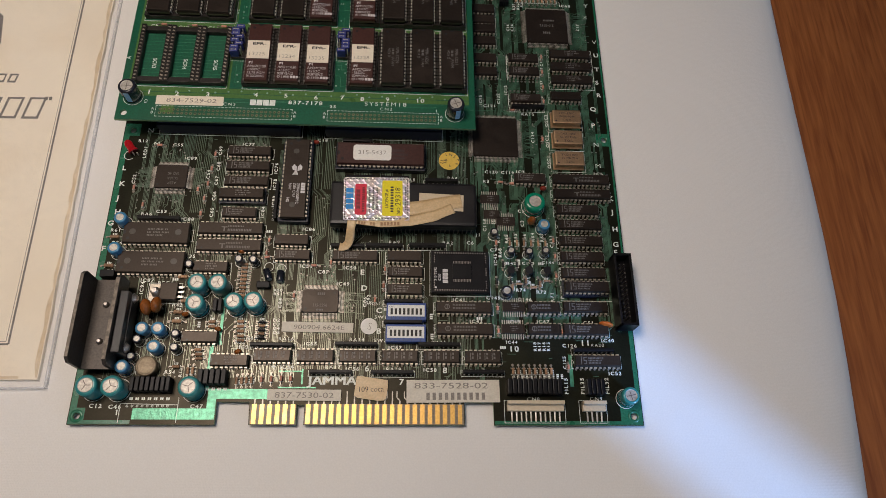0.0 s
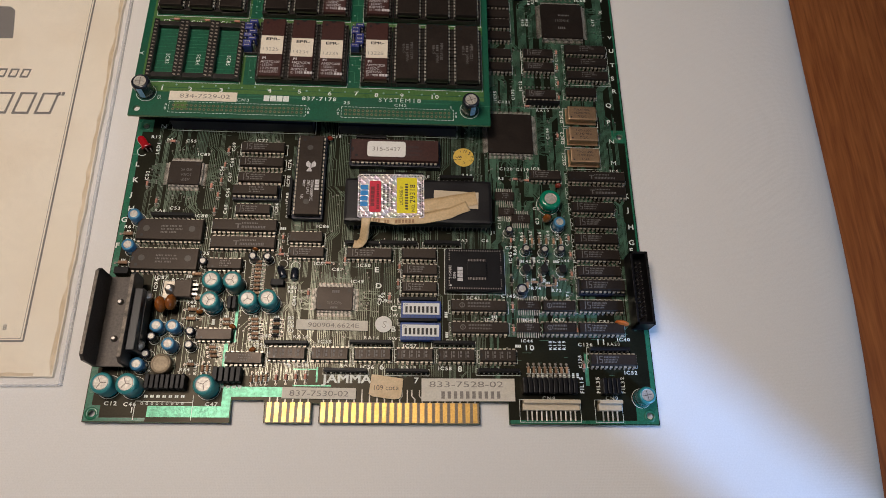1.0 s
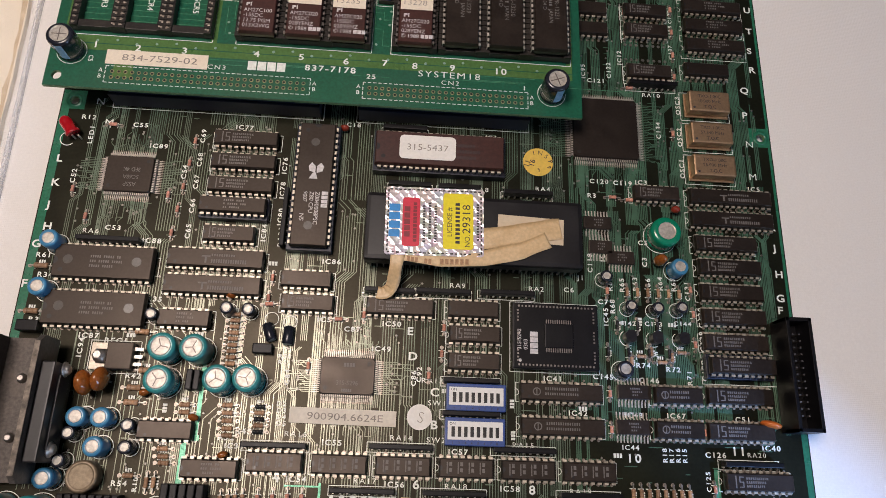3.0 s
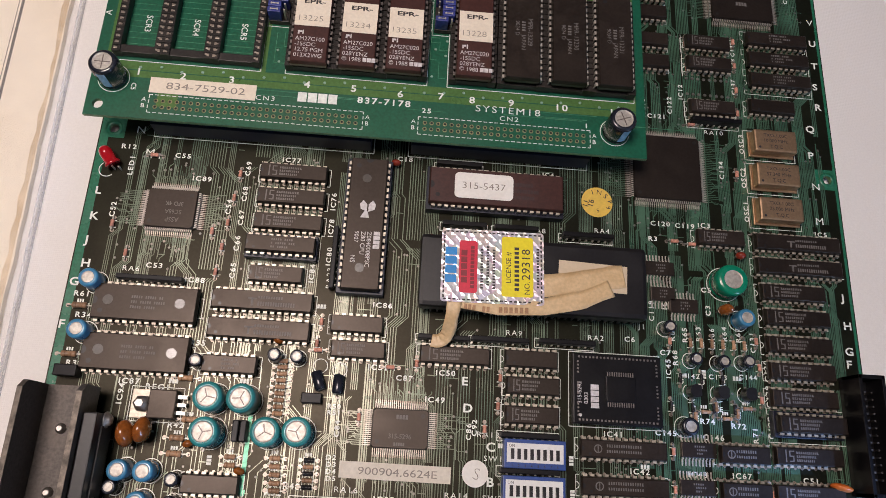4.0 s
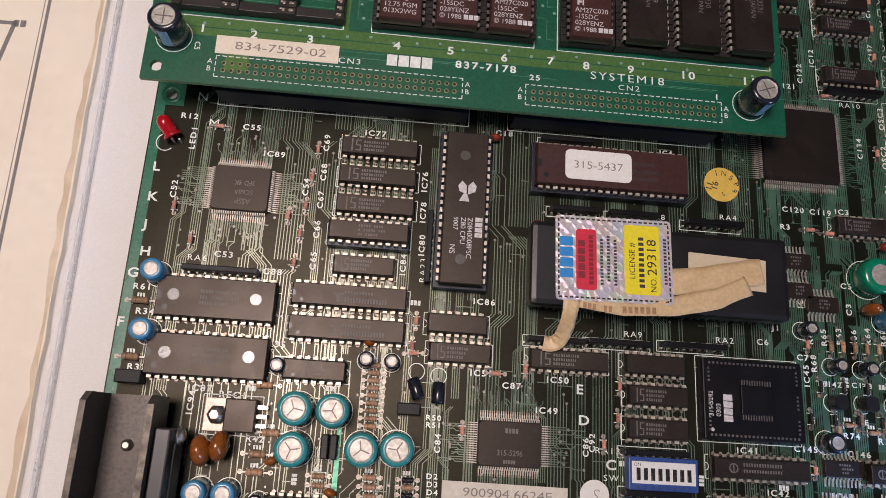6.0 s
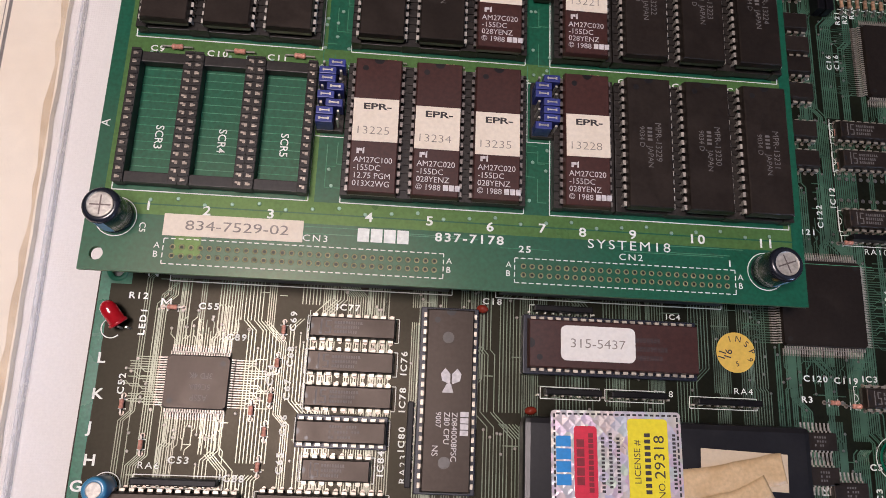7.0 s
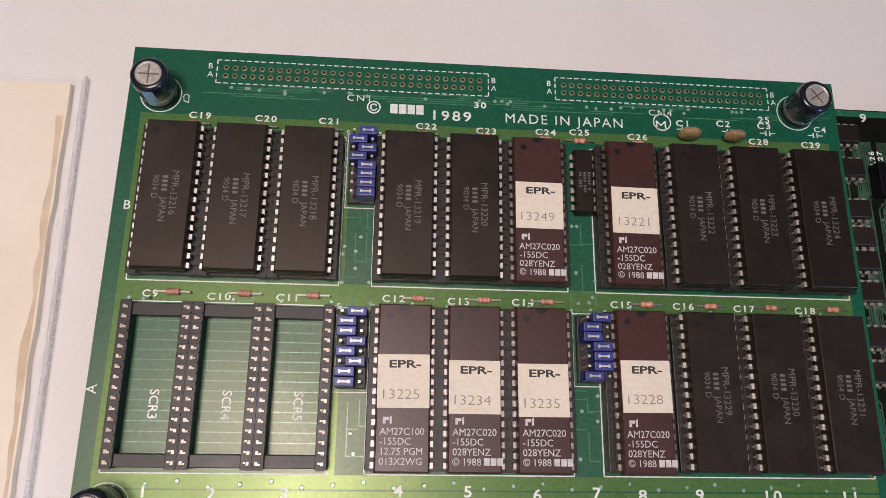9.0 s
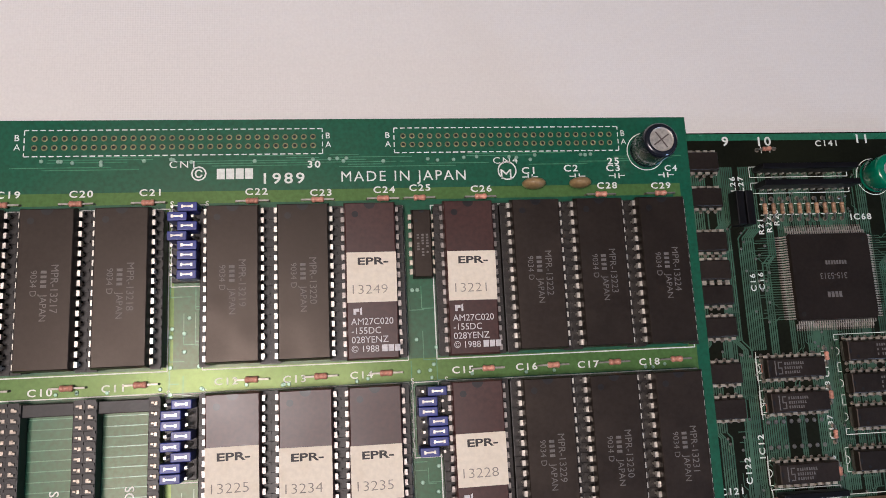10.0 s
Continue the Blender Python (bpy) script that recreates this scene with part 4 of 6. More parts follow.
qfp(main, 32.6, 142.0, 18.4, 15.4, 24, 20, (("ASSP", 1.0, -3.6, 1.9, 180), ("5C68A", 1.0, -0.6, 1.7, 180), ("3FD 4K", 1.0, 2.6, 1.7, 180)), label="flat black graphics chip with fine silver leads")
qfp(main, 123.5, 66.7, 20, 13.6, 26, 18, ((4, -1.6, 3.2, 1.5, 0), ("315-5296", 0, -3.4, 1.7, 0), (5, -2, -5.8, 1.1, 0)))
qfp(main, 262.6, 263.0, 28, 28, 34, 34, ((4, 2, -5, 1.8, 180), ("315-5313", 0, 1.0, 2.0, 180), (8, 5, 5, 1.3, 180)))
qfp(main, 224.6, 175.0, 28, 28, 34, 34)


def plcc_socket():
    """Square carrier socket with a chip module and a ring of contacts."""
    bm = bmesh.new()
    box(bm, -16.4, -12.6, 0.2, 16.4, 12.6, 4.2, 0.4)
    ob = part("chip_carrier", mesh("chip_carrier", bm, M_JET), main, (201.0, 84.4, 0), label="black square chip carrier with contacts all round")
    bm = bmesh.new()
    box(bm, -5.5, -4.6, 4.2, 5.5, 4.6, 5.2, 0.3)
    part("chip", mesh("chip", bm, M_JET), ob, (1.0, 0, 0))
    bm = bmesh.new()
    for k in range(22):
        a = -14.2 + k * 1.35
        for s in (-1, 1):
            box(bm, a - 0.3, s * 11.2 - 0.35, 4.2, a + 0.3, s * 11.2 + 0.35, 4.5)
    for k in range(16):
        a = -9.6 + k * 1.27
        for s in (-1, 1):
            if k not in (4, 5, 10, 11):
                box(bm, s * 14.6 - 0.3, a - 0.3, 4.2, s * 14.6 + 0.3, a + 0.3, 4.5)
    for k in range(12):
        a = -5.5 + k
        for s in (-1, 1):
            box(bm, 1 + a * 0.85 - 0.18, s * 5.4 - 0.8, 4.2, 1 + a * 0.85 + 0.18, s * 5.4 + 0.8, 4.45)
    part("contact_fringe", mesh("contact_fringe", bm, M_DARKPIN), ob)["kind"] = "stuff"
    p = Print()
    p.text("315-5242", -13.4, -5.6, 1.5, 90), p.text("0303", -11.0, -5.6, 1.5, 90)
    p.blocks(4, -7.0, -7.0, 3.0, 90, 0.12)
    p.disc(-13.8, -9.6, 0.6, 12)
    p.make("marking", M_SILKMID, ob, (0, 0, 4.24))


plcc_socket()


def dip_switch(x, y):
    """Blue eight-way switch with a white face and dark sliders."""
    bm = bmesh.new()
    box(bm, -10.9, -4.9, 0.3, 10.9, 4.9, 4.6, 0.3)
    ob = part("dip_switch", mesh("dip_switch", bm, M_SWITCH), main, (x, y, 0), label="blue eight-way switch with white face")
    bm = bmesh.new()
    box(bm, -10.0, -2.9, 4.6, 10.0, 3.6, 4.85, 0.1)
    part("face", mesh("face", bm, M_SWFACE), ob)
    bm = bmesh.new()
    box(bm, -0.62, -1.9, 4.8, 0.62, 1.7, 4.95)
    box(bm, -0.5, -1.7, 4.9, 0.5, 0.0, 5.3, 0.1)
    me = mesh("slider", bm, M_BLACK)
    for k in range(8):
        part("slider", me, ob, (-8.0 + 2.28 * k, 0, 0))
    p = Print()
    p.text("ON", -9.4, 2.2, 1.0)
    for k in range(8):
        p.text(str(k + 1), -8.4 + 2.28 * k, -4.4, 0.9)
    p.make("marking", M_INK, ob, (0, 0, 4.87))


dip_switch(170.9, 60.4)
dip_switch(170.7, 48.2)
for x, y, L in ((169.1, 66.6, 21), (169.2, 54.6, 21), (99.5, 41.4, 22.8), (144.2, 42.2, 22.8), (188.9, 42.4, 22.6), (131.4, 27.0, 22.5), (163.8, 27.0, 22.3), (212.6, 27.6, 22.3), (273.5, 40.0, 22), (30.1, 114.4, 23.5), (137.2, 99.5, 19), (157.8, 100.0, 21), (182.5, 100.6, 21), (143.0, 143.6, 17), (163.0, 143.6, 17), (191.0, 142.6, 20), (246.0, 197.2, 21), (140.0, 168.5, 18)):
    sip(main, x, y, L, inks=ink)
for y in (298.4, 293.0):
    ob = sip(main, 256.8, y, 33, h=7.0, inks=ink, n=12)
sip(main, 94.8, 127.0, 24, rz=90)

# electrolytic capacitors
for x, y, t in ((58.3, 73.4, 20), (69.3, 73.4, 95), (58.6, 61.9, 160), (78.6, 62.9, 10), (88.9, 63.5, 205)):
    electrolytic(main, x, y, 4.95, 12.2, M_TEAL, turn=t, inks=ink)
for x, y, t in ((10.9, 17.6, 30), (23.2, 17.4, 140), (61.3, 17.3, 75)):
    electrolytic(main, x, y, 5.4, 12.2, M_TEAL, turn=t, inks=ink)
electrolytic(main, 289.4, 14.0, 4.6, 10.5, M_TEAL, seam=4, turn=12, inks=ink)
for x, y in ((32.2, 48.6), (40.4, 48.6), (39.6, 38.9), (25.2, 28.2), (10.6, 112.2), (10.2, 93.9)):
    electrolytic(main, x, y, 3.45, 8.6, M_BLUE, seam=0, inks=ink)
electrolytic(main, 250.3, 113.6, 3.4, 7.6, M_BLUE, seam=0, inks=ink)
electrolytic(main, 245.6, 127.8, 6.2, 8.5, M_GREENCAP, seam=0, inks=ink)
for x, y in ((29.9, 43.2), (28.2, 34.0), (49.3, 46.4), (49.6, 39.0), (51.1, 85.9), (77.7, 89.4), (85.6, 89.2), (230.3, 97.2), (240.8, 96.8), (250.3, 97.4), (221.0, 108.6)):
    electrolytic(main, x, y, 2.35, 6.8, M_BLKCAP, seam=0, inks=ink)
electrolytic(main, 226.8, 72.8, 3.2, 6.4, M_BLKCAP, seam=0, inks=ink)
electrolytic(main, 283.5, 296.0, 5.6, 9.0, M_GREENCAP, seam=0, inks=ink)


def lying_capacitor(x, y, rz):
    bm = bmesh.new()
    ring(bm, [(1.2, -3.6), (2.0, -3.2), (2.0, 2.6), (1.7, 3.2), (1.5, 3.1)], seg=18, mis=[0, 0, 0, 1, 1])
    for v in bm.verts:
        v.co = Vector((v.co.x, v.co.z, v.co.y + 2.0))
    part("capacitor", mesh("capacitor", bm, M_BLKCAP, M_ALU), main, (x, y, 0), rz)
    ink.circle(x, y + 5.5, 2.5, 0.3)


lying_capacitor(93.6, 81.6, 200)
lying_capacitor(100.6, 80.6, 178)


def trimmer():
    bm = bmesh.new()
    ring(bm, [(5.2, 0.2), (5.4, 0.5), (5.4, 5.2), (5.1, 5.7), (4.2, 5.8), (4.0, 5.5)], seg=30)
    box(bm, -3.0, -0.5, 5.45, 3.0, 0.5, 5.65)
    part("trimmer", mesh("trimmer", bm, M_CAN), main, (36.6, 29.0, 0), label="round dull brass trimmer can")


trimmer()


def heat_sink():
    """Black channel-shaped heat sink with an amplifier clamped to its side."""
    bm = bmesh.new()
    # base plate and two upright fins, their edges chamfered at the ends
    prism(bm, [(5.6, 26.4), (20.0, 26.4), (20.0, 74.6), (5.6, 74.6)], 7.0, 9.0)
    for x0, x1, zt in ((4.0, 5.7, 25.5), (19.9, 21.8, 20.5)):
        a = [(26.4, 7.0), (74.6, 7.0), (74.6, zt - 3.0), (72.2, zt), (28.8, zt), (26.4, zt - 3.0)]
        lo = [bm.verts.new((x0, y, z)) for y, z in a]
        hi = [bm.verts.new((x1, y, z)) for y, z in a]
        bm.faces.new(lo), bm.faces.new(hi[::-1])
        for k in range(6):
            bm.faces.new((lo[k], lo[(k + 1) % 6], hi[(k + 1) % 6], hi[k]))
    ob = part("heat_sink", mesh("heat_sink", bm, M_HEAT), main, label="black anodised channel heat sink with screws")
    for x0, x1, zt in ((4.05, 5.65, 25.5), (19.95, 21.75, 20.5)):
        bm = bmesh.new()
        box(bm, x0, 28.9, zt - 0.05, x1, 72.1, zt + 0.06)
        part("worn_rim", mesh("worn_rim", bm, M_WORN), ob)
    bm = bmesh.new()
    for y in (30.0, 70.0):
        box(bm, 8.5, y - 2, 0, 18.5, y + 2, 7.0)
    part("foot", mesh("foot", bm, M_HEAT), ob)
    bm = bmesh.new()
    ring(bm, [(1.7, 8.9), (1.7, 9.6), (1.2, 10.6), (0.8, 10.9)], seg=14)
    me = mesh("screw", bm, M_STEEL)
    for y in (60.6, 40.8):
        part("screw", me, ob, (12.6, y, 0))
    bm = bmesh.new()
    box(bm, 22.0, 33.0, 2.5, 26.4, 66.0, 17.5, 0.5)
    box(bm, 26.3, 37.0, 6.0, 27.0, 62.0, 13.0, 0.2)
    part("amplifier", mesh("amplifier", bm, M_BLACK), ob, label="black power amplifier block")
    bm = bmesh.new()
    ring(bm, [(2.7, 0), (2.7, 0.6), (1.9, 0.7), (1.9, 1.6), (1.2, 2.2)], seg=16)
    for v in bm.verts:
        v.co = Vector((v.co.z, v.co.y, v.co.x))
    me = mesh("bolt", bm, M_STEEL)
    for y in (64.0, 37.4):
        part("bolt", me, ob, (26.4, y, 10.0))


heat_sink()


def regulator():
    """Flat power package screwed to the board."""
    bm = bmesh.new()
    box(bm, 30.6, 65.6, 0.2, 38.2, 75.4, 1.5, 0.2)
    ob = part("regulator", mesh("regulator", bm, M_TAB), main, label="flat metal-tab power regulator")
    bm = bmesh.new()
    box(bm, 37.2, 65.6, 0.2, 46.4, 75.4, 4.6, 0.4)
    part("body", mesh("body", bm, M_CHIP), ob)
    bm = bmesh.new()
    ring(bm, [(3.0, 1.5), (3.0, 2.1), (2.6, 2.2), (2.6, 4.2), (1.5, 4.3), (1.4, 6.0)], 34.6, 70.4, seg=6)
    part("screw", mesh("screw", bm, M_STEEL), ob)
    bm = bmesh.new()
    box(bm, 46.4, -0.6, 2.2, 49.4, 0.6, 2.7)
    box(bm, 49.0, -0.6, 0.0, 49.5, 0.6, 2.7)
    me = mesh("leg", bm, M_PIN)
    for y in (67.8, 70.5, 73.2):
        part("leg", me, ob, (0, y, 0))
    ink.rect(29.6, 64.6, 47.6, 76.4)


regulator()
blob(main, "tantalum_capacitor", 32.6, 60.2, 7.4, 2.9, 4.6, 5.2, M_RESIN, 8, True)
blob(main, "tantalum_capacitor", 37.6, 61.6, 7.0, 2.8, 4.4, 5.0, M_RESIN, -6, True)
blob(main, "tantalum_capacitor", 243.4, 116.6, 4.8, 2.6, 2.2, 4.4, M_RESIN, 0, True)
blob(main, "disc_capacitor", 282.0, 54.6, 3.4, 4.0, 1.4, 3.2, M_ORANGE, -12, True)
blob(main, "disc_capacitor", 252.0, 139.2, 3.0, 2.0, 1.5, 2.0, mat("dark_red_bead", (0.22, 0.03, 0.015), 0.25, vary=0.15, coat=0.4), 0, True)
for x, y in ((115.2, 167.5), (130.4, 137.8), (82.0, 37.6), (78.0, 95.0), (52.0, 58.0), (70.2, 50.0)):
    blob(main, "bead_capacitor", x, y, 2.4, 1.9, 1.3, 1.9, MATS["dark_red_bead"] if x > 110 else M_RESIN, rng.uniform(-20, 20), True)


def led():
    """Red indicator bent over on its legs."""
    bm = bmesh.new()
    ring(bm, [(2.5, 0), (2.9, 0.1), (2.9, 1.0), (2.45, 1.1), (2.45, 5.2), (2.1, 6.6), (1.3, 7.5), (0.4, 7.9)], seg=20)
    m = Matrix.Translation((8.8, 157.6, 2.95)) @ Euler((radians(-72), 0, radians(36))).to_matrix().to_4x4()
    bmesh.ops.transform(bm, matrix=m, verts=bm.verts)
    ob = part("indicator_lamp", mesh("indicator_lamp", bm, M_RED), main, label="red domed indicator lamp bent sideways")
    bm = bmesh.new()
    for d in (-1.2, 1.2):
        box(bm, 9.6 + d, 156.5, 0, 10.1 + d, 157.0, 3.4)
    part("leg", mesh("leg", bm, M_PIN), ob)
    ink.circle(5.6, 156.6, 2.9, 0.3, 40, 320)


led()


def oscillator(x, y, line2):
    """Metal-canned oscillator with a rolled rim."""
    def build():
        bm = bmesh.new()
        box(bm, -9.6, -5.7, 0.3, 9.6, 5.7, 1.2, 0.3)
        box(bm, -9.0, -4.9, 1.0, 9.0, 4.9, 5.6, 0.8)
        return mesh("oscillator", bm, M_BRASS)
    ob = part("oscillator", shared(("osc",), build), main, (x, y, 0), label="bronze-coloured metal oscillator can")
    p = Print()
    p.text("TXO-1.00C", 0, 1.6, 1.5, centre=True), p.text(line2, 0, -0.8, 1.5, centre=True), p.text("T.Q.C", 0, -3.4, 1.5, centre=True)
    p.disc(-7.0, -3.2, 0.55, 12)
    p.make("marking", M_INK, ob, (0, 0, 5.62))
    ink.rect(x - 10.9, y - 6.9, x + 10.7, y + 6.6)


oscillator(269.8, 189.2, "10.000 MHz")
oscillator(269.6, 174.2, "57.340 MHz")
oscillator(269.4, 159.2, "25.000 MHz")


def side_header():
    """Long black shrouded header along the board's edge, overhanging it."""
    bm = bmesh.new()
    L, W, h = 42.5, 10.0, 12.0
    box(bm, -W / 2, -L / 2, 0.1, W / 2, L / 2, 3.0, 0.2)
    for a, b, c, d in ((-W / 2, -L / 2, -W / 2 + 1.3, L / 2), (W / 2 - 1.3, -L / 2, W / 2, L / 2), (-W / 2, -L / 2, W / 2, -L / 2 + 1.4), (-W / 2, L / 2 - 1.4, W / 2, L / 2)):
        box(bm, a, b, 2.5, c, d, h, 0.15)
    ob = part("pin_header", mesh("pin_header", bm, M_JET), main, (292.8, 73.0, 0), label="long black shrouded pin header")
    bm = bmesh.new()
    box(bm, -0.32, -0.32, 3.0, 0.32, 0.32, 9.0)
    me = mesh("pin", bm, M_DARKPIN)
    for k in range(13):
        for s in (-1.27, 1.27):
            part("pin", me, ob, (s, -15.24 + 2.54 * k, 0))


side_header()


def transistor(x, y):
    bm = bmesh.new()
    pts = [(2.4 * math.cos(radians(a)), 2.4 * math.sin(radians(a))) for a in range(-50, 231, 20)]
    prism(bm, pts, 1.2, 5.6)
    for d in (-1.2, 0, 1.2):
        box(bm, d - 0.25, -0.3, 0, d + 0.25, 0.2, 1.3, mi=1)
    part("transistor", mesh("transistor", bm, M_BLACK, M_PIN), main, (x, y, 0), 90)
    ink.circle(x, y, 3.0, 0.28, 120, 300)


for x in (230.0, 240.4, 250.8):
    transistor(x, 85.6)
filters(main, 29.8, 50.4, 16.0, 23.4, 8)
filters(main, 63.4, 78.2, 19.8, 27.6, 5)
filters(main, 224.8, 254.2, 15.4, 23.6, 11)
filters(main, 267.4, 277.2, 15.4, 23.6, 4)
filters(main, 66.2, 71.4, 59.4, 66.6, 2, 5.0)
filters(main, 88.0, 95.6, 73.6, 77.2, 1, 3.6)
filters(main, 4.0, 12.0, 78.0, 82.0, 1, 5.5)
filters(main, 231.0, 237.4, 280.0, 291.0, 2, 5.0)


def plug_header(x, n):
    """Ivory wafer connector with angled bare pins."""
    L = n * 2.54 + 2.2
    bm = bmesh.new()
    box(bm, -L / 2, 7.0, 0.1, L / 2, 12.0, 3.2, 0.25)
    box(bm, -L / 2, 10.2, 0.1, L / 2, 12.0, 6.4, 0.3)
    ob = part("wafer_connector", mesh("wafer_connector", bm, M_IVORY), main, (x, 0, 0), label="ivory wafer connector with bare pins")
    bm = bmesh.new()
    box(bm, -0.36, 1.6, 1.5, 0.36, 7.2, 2.2, 0.08)
    me = mesh("pin", bm, M_PIN)
    for k in range(n):
        part("pin", me, ob, ((k - (n - 1) / 2) * 2.54, 0, 0))
    ink.rect(x - L / 2 - 1.2, 1.2, x + L / 2 + 1.2, 13.0)


plug_header(239.8, 11)
plug_header(271.2, 4)

# small axial parts
for x, y in ((22.6, 163.6), (92.2, 92.6), (118.6, 88.0), (249.0, 147.5), (233.6, 143.2), (226.6, 144.0), (236.4, 196.0), (246.2, 305.8)):
    axial(main, x, y, rng.choice((0, 0, 4)), "pink", L=3.0, r=0.8, span=6.0)
for x, y in ((12.0, 135.0), (55.8, 158.5), (54.8, 148.6), (53.8, 138.4), (52.9, 128.8), (52.0, 119.0), (48.5, 134.6), (92.4, 103.0), (91.6, 95.0), (128.0, 90.0), (108.8, 70.0), (153.4, 68.2), (158.0, 76.5), (158.6, 86.5), (257.6, 238.0), (257.4, 226.0), (257.2, 214.0), (257.0, 203.0), (256.8, 96.0), (256.6, 84.0), (256.4, 106.0), (222.6, 104.0), (254.4, 175.0), (236.0, 235.0), (236.0, 223.0), (259.6, 31.0), (257.6, 51.0), (222.0, 64.0), (222.0, 51.0), (18.8, 124.0)):
    axial(main, x, y, 90, "pink", L=2.7, r=0.72, span=5.0)
for k in range(9):
    axial(main, 80.4, 69.6 + k * 2.3, 0, "res", span=6.4)
for k in range(5):
    axial(main, 93.0, 45.8 + k * 2.2, 0, "res" if k % 2 else "diode", span=6.0)
for x, y in ((47.7, 59.7), (47.5, 54.5)):
    axial(main, x, y, 0, "res", L=5.0, r=1.1, span=9)
for x, y in ((66.3, 54.4), (66.5, 51.7), (81.5, 54.7), (81.7, 52.0), (81.9, 49.3), (82.2, 46.6), (82.4, 44.2), (60.8, 39.0), (61.4, 36.4), (61.9, 34.2), (50.5, 29.7)):
    axial(main, x, y, 0, "res", L=3.8, r=0.9, span=6.6)
for x, y in ((56.9, 27.6), (59.4, 27.7), (82.6, 22.4), (85.3, 22.6), (87.7, 22.8), (90.2, 22.9)):
    axial(main, x, y, 90, "res", L=3.6, r=0.8, span=6.6)
for x, y in ((95.3, 23.2), (100.4, 23.5)):
    axial(main, x, y, 90, "pink", L=3.0, r=0.8, span=6.6)
for k, y in enumerate((66.0, 80.0, 103.4, 86.0)):
    axial(main, (51.0, 47.4, 6.6, 6.4)[k], y, 0, "res", L=5.2, r=1.1, span=9)
for k in range(8):
    axial(main, 229.0 + 3.0 * k, 28.6, 90, "res", span=6.8, r=0.8)
for k in range(2):
    axial(main, 105.5 + 5.0 * k, 23.8, 90, "pink", span=6.6, r=0.8, L=3.0)
for k in range(6):
    axial(main, 230.6 + 4.2 * k, 104.0, 90, "res", span=6.5, r=0.7)
for k in range(6):
    axial(main, 231.0 + 4.0 * k, 76.6 + 2 * (k % 3), 0 if k % 2 else 90, "res", span=6.0, r=0.75)
for k in range(10):
    axial(main, 243.0 + 3.0 * k, 285.6, 90, "res", span=7.0, r=0.7)
for k in range(7):
    axial(main, 222.0 + 4.0 * k, 80.0 + 10.5 * (k % 2), 90, "diode", span=6.0, r=0.6)


def empty_footprint():
    bm = bmesh.new()
    for k in range(8):
        for y in (211.0, 218.6):
            ring(bm, [(0.75, 0.02), (0.6, 0.22)], 236.0 + 2.54 * k, y, seg=10)
    part("pad_pattern", mesh("pad_pattern", bm, M_SOLDER), main)["kind"] = "stuff"


empty_footprint()
# printed names beside the parts
def silk(s, x, y, h, rz=0):
    ink.text(s, x, y, h * 1.02, rz, 0.034, wide=1.14, track=1.28)


silk("N", 13.6, 172.7, 3.0)
silk("M", 18.5, 163.4, 3.0)
silk("L", 2.9, 146.5, 3.0)
silk("K", 2.9, 136.2, 3.0)
silk("J", 3.2, 126.8, 3.0)
silk("H", 3.4, 117.9, 3.0)
silk("G", 0.8, 110.8, 3.0)
silk("F", 0.2, 95.1, 3.0)
silk("R12", 9.2, 165.8, 1.9)
silk("LED1", 15.2, 154.9, 1.9, 90)
silk("C55", 29.9, 163.6, 1.9)
silk("IC89", 37.8, 154.7, 1.9)
silk("C52", 11.7, 137.7, 1.9, 90)
silk("C54", 53.9, 141.9, 1.9, 90)
silk("IC77", 70.7, 165.3, 1.9)
silk("C69", 59.2, 158.2, 1.9, 90)
silk("C68", 59.2, 147.6, 1.9, 90)
silk("C67", 59.1, 137.9, 1.9, 90)
silk("C66", 58.9, 127.7, 1.9, 90)
silk("C65", 58.8, 117.1, 1.9, 90)
silk("IC84", 87.8, 117.4, 1.9, 90)
silk("IC80", 93.5, 124.4, 1.9, 90)
silk("IC78", 93.2, 135.7, 1.9, 90)
silk("IC76", 93.1, 146.5, 1.9, 90)
silk("RA23", 94.3, 115.6, 1.9, 90)
silk("IC88", 41.2, 114.7, 1.9)
silk("C53", 26.5, 119.2, 1.9)
silk("RA6", 18.3, 117.5, 1.9)
silk("R61", 3.2, 107.0, 1.9)
silk("R34", 5.2, 99.3, 1.9)
silk("R35", 46.5, 91.8, 1.9)
silk("R32", 5.5, 82.2, 1.9)
silk("IC87", 24.4, 77.1, 1.9)
silk("REG1", 33.9, 75.6, 1.9)
silk("IC94", 26.8, 69.9, 1.9, 90)
silk("IC86", 110.4, 109.8, 1.9)
silk("C18", 115.5, 169.5, 1.9)
silk("IC4", 173.7, 167.6, 1.7)
silk("RA3", 144.5, 142.9, 1.9)
silk("RA8", 169.0, 143.6, 1.9)
silk("RA4", 194.5, 145.4, 1.9)
silk("C120", 217.4, 150.3, 1.9)
silk("C119", 227.4, 150.1, 1.9)
silk("IC3", 236.7, 150.9, 1.9)
silk("R3", 216.2, 143.8, 1.9)
silk("RA10", 242.1, 192.6, 1.9)
silk("OSC3", 258.7, 184.8, 1.9, 90)
silk("OSC2", 258.4, 169.5, 1.9, 90)
silk("OSC1", 258.4, 154.7, 1.9, 90)
silk("Q", 286.9, 197.6, 3.0)
silk("P", 286.5, 185.2, 3.0)
silk("N", 286.5, 171.1, 3.0)
silk("M", 286.3, 155.9, 3.0)
silk("IC5", 285.3, 150.7, 1.9)
silk("L", 292.3, 144.3, 3.0)
silk("K", 292.1, 133.4, 3.0)
silk("J", 293.3, 124.3, 3.0)
silk("H", 292.6, 113.1, 3.0)
silk("G", 292.0, 103.1, 3.0)
silk("F", 291.9, 98.1, 3.0)
silk("C121", 218.0, 198.2, 1.9)
